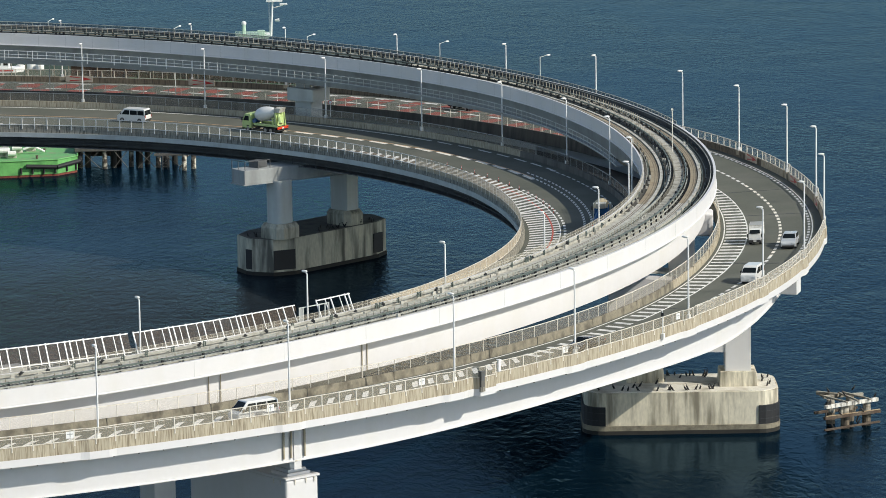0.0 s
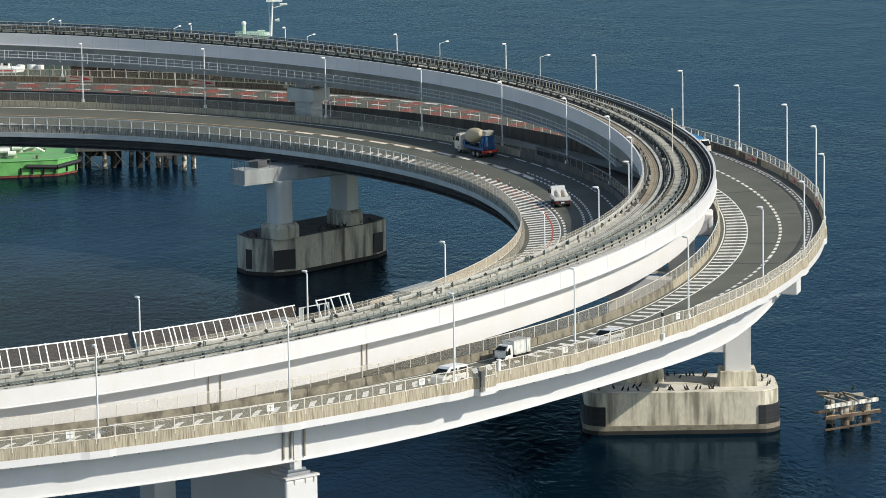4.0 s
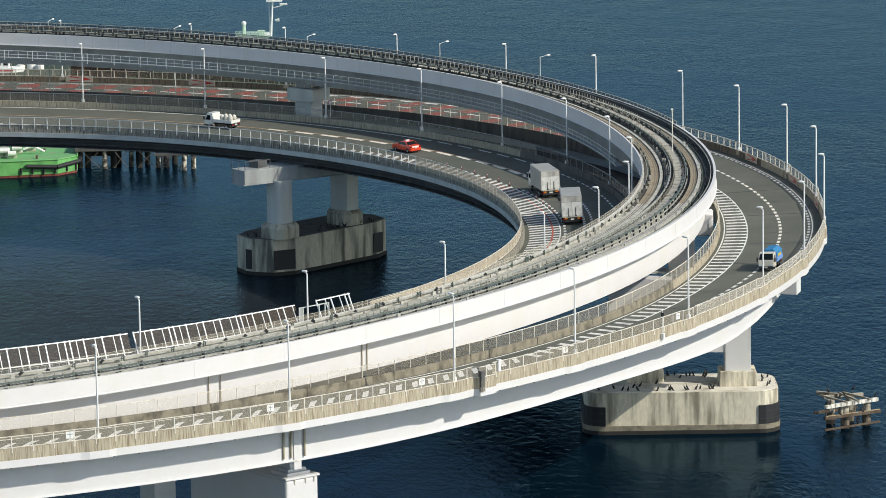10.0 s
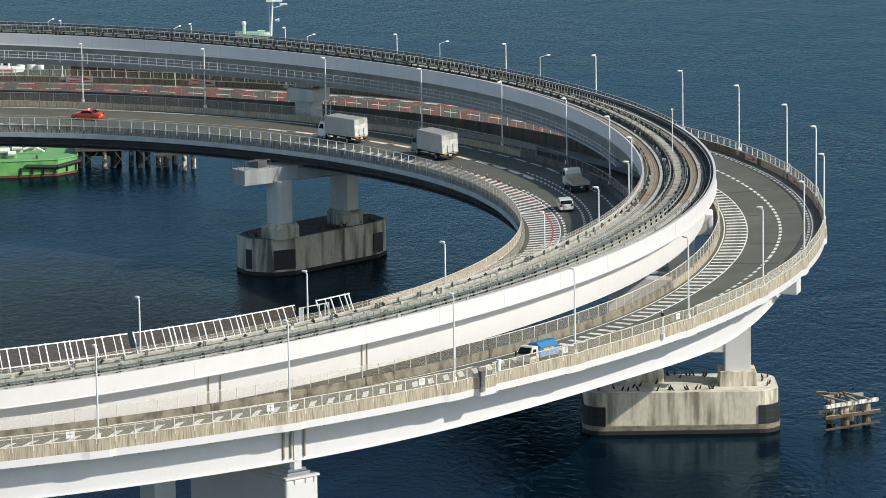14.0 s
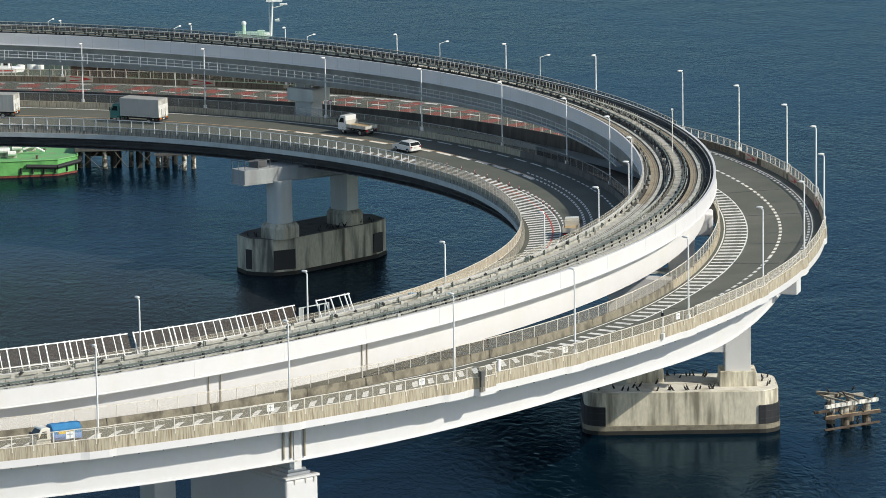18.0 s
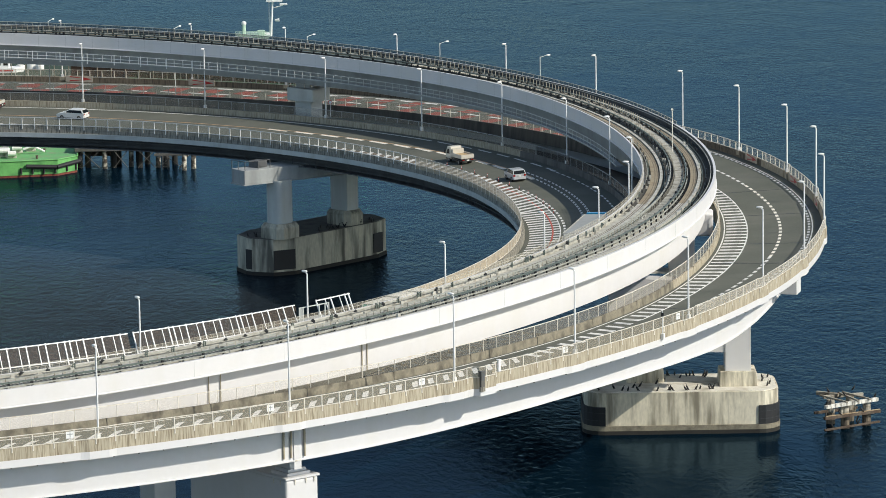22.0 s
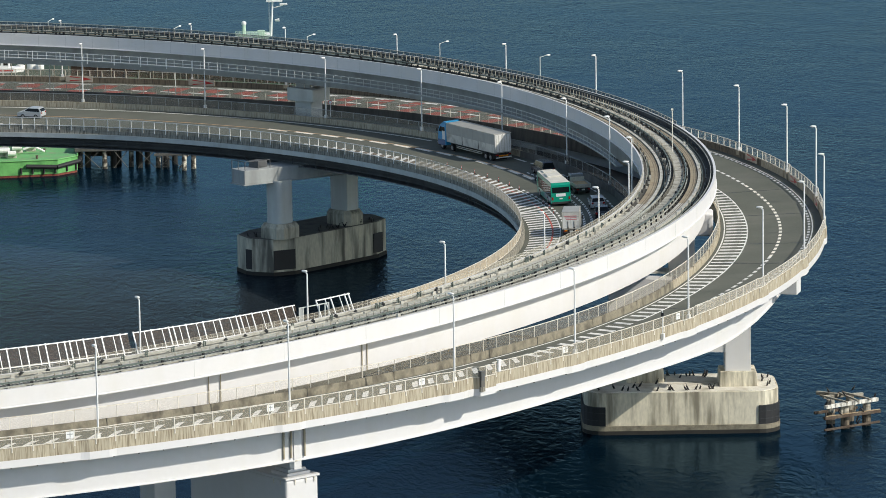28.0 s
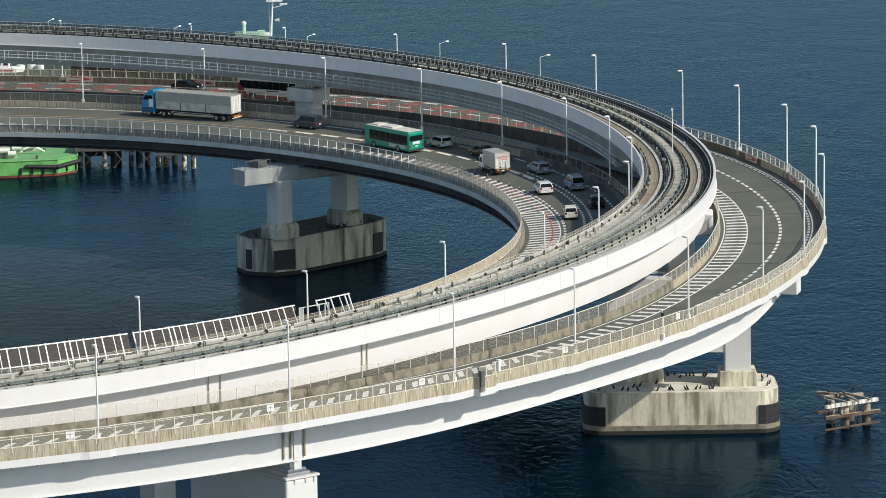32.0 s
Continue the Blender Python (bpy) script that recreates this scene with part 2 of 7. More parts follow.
    nt.links.new(calm.outputs[0], force.inputs[1])
    last = None
    for sc, st, dist, strength, det in ((0.07, (1.5, 1, 1), 0.4, 0.5, 3), (0.55, (1.8, 0.95, 1), 0.155, 0.9, 5), (2.2, (1.5, 0.9, 1), 0.045, 0.9, 3)):
        mp = nt.nodes.new("ShaderNodeMapping")
        mp.inputs["Scale"].default_value = st
        mp.inputs["Rotation"].default_value = (0, 0, 0.15)
        n = nt.nodes.new("ShaderNodeTexNoise")
        n.inputs["Scale"].default_value, n.inputs["Detail"].default_value, n.inputs["Distortion"].default_value = sc, det, 0.6
        nt.links.new(tc.outputs["Object"], mp.inputs["Vector"])
        nt.links.new(mp.outputs[0], n.inputs["Vector"])
        bp = nt.nodes.new("ShaderNodeBump")
        bp.inputs["Distance"].default_value = dist
        amount = nt.nodes.new("ShaderNodeMath")
        amount.operation = "MULTIPLY"
        amount.inputs[1].default_value = strength
        nt.links.new(force.outputs[0], amount.inputs[0])
        nt.links.new(amount.outputs[0], bp.inputs["Strength"])
        nt.links.new(n.outputs["Fac"], bp.inputs["Height"])
        if last:
            nt.links.new(last.outputs[0], bp.inputs["Normal"])
        last = bp
    for n in (gloss, fres):
        nt.links.new(last.outputs[0], n.inputs["Normal"])
    return m


M_WATER = water_material()


# ---- mesh helpers ----
def mesh_of(name, bm, material):
    me = bpy.data.meshes.new(name)
    bm.normal_update()
    bm.to_mesh(me)
    bm.free()
    me.materials.append(material)
    return me


def part(name, bm, material, parent=None, label="", m=None):
    """Links a bmesh, or a mesh that alike pieces share, as one object under its thing."""
    me = bm if isinstance(bm, bpy.types.Mesh) else mesh_of(name, bm, material)
    ob = new(name, me)
    if parent:
        ob.parent = parent
    if m is not None:
        ob.matrix_basis = m
    if label:
        tagged(ob, label)
    return ob


def box(bm, x0, x1, y0, y1, z0, z1, taper=1.0):
    """A box; taper narrows its top about the middle."""
    cx, cy = (x0 + x1) / 2, (y0 + y1) / 2
    vs = []
    for z, k in ((z0, 1.0), (z1, taper)):
        for x, y in ((x0, y0), (x1, y0), (x1, y1), (x0, y1)):
            vs.append(bm.verts.new((cx + (x - cx) * k, cy + (y - cy) * k, z)))
    for f in ((3, 2, 1, 0), (4, 5, 6, 7), (0, 1, 5, 4), (1, 2, 6, 5), (2, 3, 7, 6), (3, 0, 4, 7)):
        bm.faces.new([vs[i] for i in f])
    return bm


def boxes(*rows):
    bm = bmesh.new()
    for r in rows:
        box(bm, *r)
    return bm


def bevelled(bm, width, segments=2):
    bmesh.ops.bevel(bm, geom=bm.edges[:], offset=width, segments=segments, affect="EDGES", profile=0.6)
    return bm


def tube(bm, a, b, r, n=8, r2=None):
    """A round bar from a to b."""
    a, b = Vector(a), Vector(b)
    q = (b - a).to_track_quat("Z", "Y")
    rows = []
    for p, rr in ((a, r), (b, r if r2 is None else r2)):
        rows.append([bm.verts.new(p + q @ Vector((rr * math.cos(2 * math.pi * i / n), rr * math.sin(2 * math.pi * i / n), 0))) for i in range(n)])
    for i in range(n):
        j = (i + 1) % n
        bm.faces.new((rows[0][i], rows[0][j], rows[1][j], rows[1][i]))
    bm.faces.new(rows[0][::-1])
    bm.faces.new(rows[1])
    return bm


def prism(bm, outline, z0, z1, taper=1.0):
    """An upright block over an outline of (x, y), counter-clockwise."""
    n = len(outline)
    cx, cy = sum(p[0] for p in outline) / n, sum(p[1] for p in outline) / n
    lo = [bm.verts.new((x, y, z0)) for x, y in outline]
    hi = [bm.verts.new((cx + (x - cx) * taper, cy + (y - cy) * taper, z1)) for x, y in outline]
    for i in range(n):
        j = (i + 1) % n
        bm.faces.new((lo[i], lo[j], hi[j], hi[i]))
    bm.faces.new(lo[::-1])
    bm.faces.new(hi)
    return bm


# ---- the plan: three rings round one centre; past 80 degrees they run on straight ----
CX, CY, BEND = -97.13, 506.70, 80.0
ZO = ((-80, 19.0), (10, 19.0), (20, 18.85), (37, 18.45), (55, 17.95), (66, 17.7), (75, 17.6), (100, 17.2))
ZI = ((-80, 17.7), (-54, 17.75), (-42, 18.25), (0, 18.25), (10, 18.1), (38, 17.55), (68, 17.1), (100, 16.6))
ZG_OUT = ((-90, 21.9), (-64, 22.6), (-50, 23.6), (-40, 24.2), (-30, 24.6), (0, 25.4), (17, 25.9), (30, 26.3), (45, 27.0), (60, 27.6), (76, 28.1), (100, 28.6))
ZG_IN = ((-90, 21.6), (-64, 22.2), (-30, 24.2), (0, 25.2), (15, 26.0), (30, 26.8), (47, 27.1), (60, 27.45), (74, 27.9), (100, 28.4))
R_IP = ((-80, 108.3), (-14, 108.2), (-4, 107.2), (7, 105.7), (20, 105.2), (29, 104.5), (37, 104.1), (50, 103.3), (60, 103.0), (70, 101.2), (100, 99.0))
R_OI = ((-80, 133.6), (-45, 133.6), (-30, 132.9), (-20, 131.4), (-8, 130.2), (100, 130.2))
G_IN, G_OUT = 121.0, 129.7
SCREEN_FOOT = ((-80, 22.5), (-60, 22.56), (-50, 22.62), (-46, 22.74), (-40, 23.0))   # height of the wind screens' foot


def lerp(a, table):
    """A table of (angle, value) read softly."""
    xs, ys = zip(*table)
    return float(np.mean([np.interp(a + d, xs, ys) for d in (-6, -4, -2, 0, 2, 4, 6)]))


def z_outer(a, r=136.7):
    return lerp(a, ZO) + 0.04 * (r - 136.7)


def z_inner(a, r=112.0):
    return lerp(a, ZI) + 0.04 * (r - 112.0)


def z_guide(a, r):
    k = (r - G_IN) / (G_OUT - G_IN)
    return lerp(a, ZG_IN) * (1 - k) + lerp(a, ZG_OUT) * k


def ring(a, r, z=0.0):
    """The place at angle a (degrees) and radius r; past the bend the ring runs on straight."""
    b = max(-BEND, min(BEND, a))
    t = radians(b)
    d = radians(a - b) * 125.0
    return Vector((CX + r * math.cos(t) - d * math.sin(t), CY + r * math.sin(t) + d * math.cos(t), z))


def on_ring(a, r, z, tilt=0.0, turn=0.0):
    """A pose on a ring: x outwards, y counter-clockwise along it."""
    b = max(-BEND, min(BEND, a))
    return Matrix.Translation(ring(a, r, z)) @ Matrix.Rotation(radians(b + turn), 4, "Z") @ Matrix.Rotation(-tilt, 4, "Y")


def angles(a0, a1, step=1.25):
    n = max(1, round((min(a1, BEND) - max(a0, -BEND)) / step))
    mid = [max(a0, -BEND) + (min(a1, BEND) - max(a0, -BEND)) * i / n for i in range(n + 1)]
    return ([a0] if a0 < -BEND else []) + mid + ([a1] if a1 > BEND else [])


def sweep(profile, a0, a1, step=1.25, bm=None):
    """A closed section drawn along the ring. profile(a): (radius, height) round the section."""
    bm = bm or bmesh.new()
    rows = [[bm.verts.new(ring(a, r, z)) for r, z in profile(a)] for a in angles(a0, a1, step)]
    n = len(rows[0])
    for p, q in zip(rows, rows[1:]):
        for i in range(n):
            j = (i + 1) % n
            bm.faces.new((p[i], q[i], q[j], p[j]))
    bm.faces.new(rows[0])
    bm.faces.new(rows[-1][::-1])
    return bm


def bar(r, h, w, t, zf):
    """Section of a bar of width w and depth t, its middle h above the surface zf(a, r)."""
    def f(a):
        rr = r(a) if callable(r) else r
        z = zf(a, rr) + h
        return [(rr - w / 2, z - t / 2), (rr + w / 2, z - t / 2), (rr + w / 2, z + t / 2), (rr - w / 2, z + t / 2)]
    return f


def empty(name, m=None):
    ob = new(name)
    if m is not None:
        ob.matrix_basis = m
    return ob


A0, A1 = -205.0, 245.0   # the decks' ends, out of view
V0, V1 = -74.0, 82.0     # the stretch with fine detail


# ---- sea ----
def build_sea():
    bm = bmesh.new()
    s = 4000
    vs = [bm.verts.new(p) for p in ((-s, -600, 0), (s, -600, 0), (s, 2 * s, 0), (-s, 2 * s, 0))]
    bm.faces.new(vs)
    return tagged(part("water", bm, M_WATER), "dark blue rippled sea water of the harbour", "water", kind="structure")


# ---- decks ----
LAMPS_OUTER = (-62.6, -54.55, -46.5, -39.4, -30.8, -22.7, -15.45, -7.2, 1.8, 9.65, 17.6, 24.7, 33.65, 41.65, 50.35, 58.55, 65.1, 73.75)
LAMPS_INNER = (67.95, 58.15, 47.55, 38.05, 28.7, 19.25, 10.2, 1.05, -8.25, -17.3, -25.75, -35.8, -45.9, -55.7)

def rail_set(parent, r, base, zf, height, spacing, a0, a1, mesh=None, tubes=(1.0,), post_w=0.07, material=None, step=1.25):
    """A railing: each post a piece, long rails, and a wire mesh between."""
    material = material or M_RAIL
    post = mesh_of("post", boxes((-post_w / 2, post_w / 2, -post_w / 2, post_w / 2, 0, height)), material)
    rr = r if callable(r) else (lambda a: r)
    gap = math.degrees(spacing / rr(0))
    a = a0
    while a < a1:
        part("post", post, None, parent, m=on_ring(a, rr(a), zf(a, rr(a)) + base))
        a += gap
    for k in tubes:
        part("rail", sweep(bar(rr, base + height * k, 0.07, 0.07, zf), a0, a1, step), material, parent)
    if mesh:
        part("mesh_panel", sweep(bar(rr, base + height * 0.5, 0.012, height * 0.92, zf), a0, a1, step), mesh, parent, "fine wire mesh infill")


def lines(parent, name, r, w, zf, a0, a1, material):
    part(name, sweep(bar(r, 0.02, w, 0.02, zf), a0, a1), material, parent)


def dashes(parent, name, r, w, length, gap, zf, a0, a1, material, skew=0.0):
    """Painted marks one by one; skew slants their ends."""
    bm = bmesh.new()
    vs = [bm.verts.new((x, y, 0.02)) for x, y in ((-w / 2, -length / 2 - skew), (w / 2, -length / 2 + skew), (w / 2, length / 2 + skew), (-w / 2, length / 2 - skew))]
    bm.faces.new(vs)
    me = mesh_of(name, bm, material)
    rr = r if callable(r) else (lambda a: r)
    step = math.degrees((length + gap) / rr(0))
    a = a0
    while a < a1:
        part(name, me, None, parent, m=on_ring(a, rr(a), zf(a, rr(a)), 0.04))
        a += step


def chevrons(parent, ra, rb, zf, a0, a1, gap, w, lean):
    """Hatching bars between two radii, each a piece."""
    step = math.degrees(gap / ra(0))
    a = a0
    while a < a1:
        p, q = ra(a), rb(a)
        if q - p > 0.5:
            bm = bmesh.new()
            n = 2
            row = []
            for i in range(n + 1):
                r = p + (q - p) * i / n
                row.append([bm.verts.new((r - p, lean * (r - p) + s * w / 2, 0.02)) for s in (-1, 1)])
            for u, v in zip(row, row[1:]):
                bm.faces.new((u[0], v[0], v[1], u[1]))
            part("hatching_bar", bm, M_LINE, parent, m=on_ring(a, p, zf(a, p), 0.04))
        a += step


def bulge(a):
    """How far the outer parapet steps out: a bay round each lamp and one at the cabinet."""
    out = 0.0
    for c, half, depth, slope in [(c, 0.4, 0.22, 0.3) for c in LAMPS_OUTER if c < 12] + [(-44.95, 0.46, 0.65, 0.05)]:
        out = max(out, depth * min(1.0, max(0.0, (half + slope - abs(a - c)) / slope)))
    return out


def build_outer_road():
    road = tagged(empty("road_outer"), "outer curved bridge road with two grey asphalt lanes and white hatching", "road", kind="structure")
    ri = lambda a: lerp(a, R_OI)
    ro = 142.15
    part("asphalt", sweep(lambda a: [(ri(a), z_outer(a, ri(a)) - 0.25), (ro, z_outer(a, ro) - 0.25), (ro, z_outer(a, ro)), (ri(a), z_outer(a, ri(a)))], A0, A1), M_ASPHALT, road)
    part("inner_ledge", sweep(lambda a: [(130.2, z_outer(a, 131) - 0.6), (ri(a) - 0.44, z_outer(a, 131) - 0.6), (ri(a) - 0.44, z_outer(a, 131) - 0.3), (130.2, z_outer(a, 131) - 0.3)], A0, -27), M_CONC_PLAIN, road, "plain concrete ledge beside the guideway")
    # outer parapet, deck edge and girder
    for p, q, st in ((A0, V0, 2.0), (V0, 14, 0.11), (14, A1, 1.25)):
        part("parapet", sweep(lambda a: [(142.15 + bulge(a), z_outer(a, ro) - 0.3), (142.53 + bulge(a), z_outer(a, ro) - 0.3), (142.5 + bulge(a), z_outer(a, ro) + 0.78), (142.25 + bulge(a), z_outer(a, ro) + 0.78)], p, q, st), M_CONC if q < 20 else M_CONC_BROWN, road, "rain-streaked beige concrete parapet" if q < 20 else "dark brown stained concrete parapet")
        part("deck_edge", sweep(lambda a: [(139.0, z_outer(a, ro) - 0.85), (142.4 + bulge(a), z_outer(a, ro) - 1.0), (142.55 + bulge(a), z_outer(a, ro) - 1.0), (142.55 + bulge(a), z_outer(a, ro) - 0.3), (139.0, z_outer(a, ro) - 0.3)], p, q, st), M_WHITE, road, "white painted steel deck edge")
    # -22 to 22 degrees: paler concrete carries the sunlight on the road-side face
    for p, q, m in ((A0, -22, M_CONC_MOTTLED), (-22, 22, M_CONC), (22, A1, M_CONC_DARK)):
        part("parapet", sweep(lambda a: [(ri(a) - 0.45, z_outer(a, ri(a)) - 0.9), (ri(a), z_outer(a, ri(a)) - 0.3), (ri(a) - 0.06, z_outer(a, ri(a)) + 0.8), (ri(a) - 0.3, z_outer(a, ri(a)) + 0.8)], p, q), m, road, "weathered concrete inner parapet")
    joint = mesh_of("parapet_joint", boxes((-0.32, 0.012, -0.035, 0.035, -0.28, 0.82)), M_BLACK)
    a = -60.6
    while a < 10:
        part("parapet_joint", joint, None, road, m=on_ring(a, ri(a) - 0.03, z_outer(a, ri(a))))
        a += 4.75
    zb = lambda a: z_outer(a) - lerp(a, ((-80, 4.35), (-62, 4.33), (-46, 4.45), (-38, 3.95), (-30, 4.3), (-24, 4.97), (-20, 4.9), (-17, 3.2), (-14, 2.3), (4, 2.4), (22, 5.0), (100, 5.0)))
    rw = lambda a: lerp(a, ((-80, 140.1), (-57, 140.05), (-46, 139.4), (-34, 139.1), (-22, 139.7), (-20, 139.7), (-10, 139.4), (100, 138.6)))
    part("girder", sweep(lambda a: [(133.4, zb(a)), (rw(a) - 0.1, zb(a)), (rw(a), zb(a)), (rw(a), z_outer(a) - 0.5), (132.6, z_outer(a) - 0.6)], A0, A1), M_WHITE, road, "white painted steel box girder")
    part("girder_flange", sweep(lambda a: [(rw(a) - 1.0, zb(a) - 0.1), (rw(a) + 0.15, zb(a) - 0.1), (rw(a) + 0.15, zb(a)), (rw(a) - 1.0, zb(a))], A0, A1), M_WHITE, road)
    rail_set(road, lambda a: 142.4 + bulge(a), 0.78, lambda a, r: z_outer(a, ro), 1.1, 2.0, V0, -30, M_MESH, (0.06, 0.98), 0.09, step=0.11)
    rail_set(road, lambda a: 142.4 + bulge(a), 0.78, lambda a, r: z_outer(a, ro), 1.1, 2.0, -30, 14, M_MESH_MID, (0.06, 0.98), 0.09, step=0.11)
    rail_set(road, 142.4, 0.78, lambda a, r: z_outer(a, ro), 1.1, 2.0, 14, V1, M_MESH, (0.06, 0.98), 0.1)
    shoe = mesh_of("post_shoe", boxes((0, 0.05, -0.06, 0.06, -0.42, 0.02)), M_RAIL)
    a = V0
    while a < 6:
        part("post_shoe", shoe, None, road, m=on_ring(a, 142.5 + bulge(a), z_outer(a, ro) + 0.78))
        a += math.degrees(2.0 / 142.4)
    rail_set(road, lambda a: ri(a) - 0.2, 0.8, z_outer, 1.2, 2.1, V0, V1, M_MESH_THIN, (0.98,), 0.05)
    # paint
    lines(road, "edge_line", 141.0, 0.15, z_outer, A0, A1, M_LINE)
    lines(road, "edge_line", lambda a: ri(a) + 0.45, 0.15, z_outer, A0, A1, M_LINE)
    dashes(road, "speed_dash", 140.6, 0.3, 1.1, 0.75, z_outer, -30, 26, M_LINE)
    dashes(road, "centre_dash", lambda a: lerp(a, ((-30, 137.2), (-3, 137.15), (4, 136.7), (10, 136.2), (30, 136.2))), 0.36, 1.4, 0.9, z_outer, 9, 26, M_LINE)
    for p, q, m in ((-27, -13, M_LINE), (-13, 9, M_LINE_CREAM)):
        dashes(road, "centre_dash", lambda a: lerp(a, ((-30, 138.4), (-18, 137.9), (-6, 137.3), (4, 136.7), (10, 136.2), (30, 136.2))), 0.36, 1.4, 0.9, z_outer, p, q, m)
    dashes(road, "centre_dash", 136.4, 0.5, 2.5, 2.2, z_outer, 26, V1, M_LINE)
    dashes(road, "edge_dash", 140.55, 0.5, 2.5, 2.2, z_outer, 26, V1, M_LINE)
    rc = lambda a: lerp(a, ((-80, 138.3), (-42, 138.2), (-37, 137.5), (-32, 136.1), (-25, 135.2), (-18, 134.3), (-12, 133.9), (-3, 133.2), (3, 132.9), (10, 132.6), (18, 131.2), (90, 131.0)))
    rb = lambda a: lerp(a, ((-80, 136.2), (-42, 136.0), (-36, 135.0), (-30, 133.7), (-23, 132.6), (-17, 131.6), (-12, 131.2), (-5, 130.8), (90, 130.8)))
    chevrons(road, rb, rc, z_outer, -30, 14, 2.05, 0.8, 0.0)
    chevrons(road, rb, rc, z_outer, -39, -30, 2.05, 0.8, -0.15)
    chevrons(road, rb, rc, z_outer, V0, -39, 2.05, 0.75, -0.9)
    lines(road, "edge_line", rc, 0.15, z_outer, -30, 12, M_LINE)
    # red coated blocks on the far approach, staggered by lane
    blk = bmesh.new()
    vs = [blk.verts.new(p) for p in ((-1.7, -1.3, 0.008), (1.7, -2.1, 0.008), (1.7, 1.3, 0.008), (-1.7, 2.1, 0.008))]
    blk.faces.new(vs)
    blk = mesh_of("red_coat", blk, M_RED_ROAD)
    a = 24.0
    while a < V1:
        for r, off in ((134.0, 0), (138.8, 1.2)):
            part("red_coat", blk, None, road, m=on_ring(a + off, r, z_outer(a + off, r), 0.04))
        a += 2.5
    # expansion joints
    for a in (-27, -15, -9.5, -1, 6.5, 30, 55):
        part("expansion_joint", boxes((0, 141.8 - ri(a) - 0.3, -0.1, 0.1, -0.02, 0.012)), M_BLACK, road, m=on_ring(a, ri(a) + 0.3, z_outer(a, ri(a) + 0.3), 0.04))
    # brackets under the deck edge, stiffeners on the girder
    br = mesh_of("bracket", boxes((-0.12, 0.02, -0.05, 0.05, -0.1, 0.02)), M_CONC_DARK)
    a = V0
    while a < 0:
        part("bracket", br, None, road, m=on_ring(a, 142.5, z_outer(a, ro) - 1.0))
        a += 1.0
    # bearing stiffener and drain pipes over the near pier
    pipe = mesh_of("drain_pipe", tube(bmesh.new(), (0.12, 0, -4.1), (0.12, 0, -0.95), 0.11), M_CONC)
    for a in (-54.2, -53.86, -53.22):
        part("drain_pipe", pipe, None, road, m=on_ring(a, 139.85, z_outer(a)))
    part("bearing_stiffener", bevelled(boxes((0, 0.1, -0.42, 0.42, -5.3, -0.95)), 0.03), M_WHITE, road, m=on_ring(-53.55, 139.85, z_outer(-53.55)))
    bolt = mesh_of("bolt_row", boxes((0, 0.05, -0.3, 0.3, 0, 0.12)), M_RAIL)
    part("bolt_row", bolt, None, road, m=on_ring(-53.55, 139.95, z_outer(-53.5) - 4.5))
    # seats under the lamps
    ps = mesh_of("lamp_seat", boxes((-0.2, 0.3, -0.45, 0.45, -1.0, 0.0)), M_CONC)
    for a in LAMPS_OUTER:
        part("lamp_seat", ps, None, road, m=on_ring(a, 142.4, z_outer(a, ro) + 0.8))
    return road


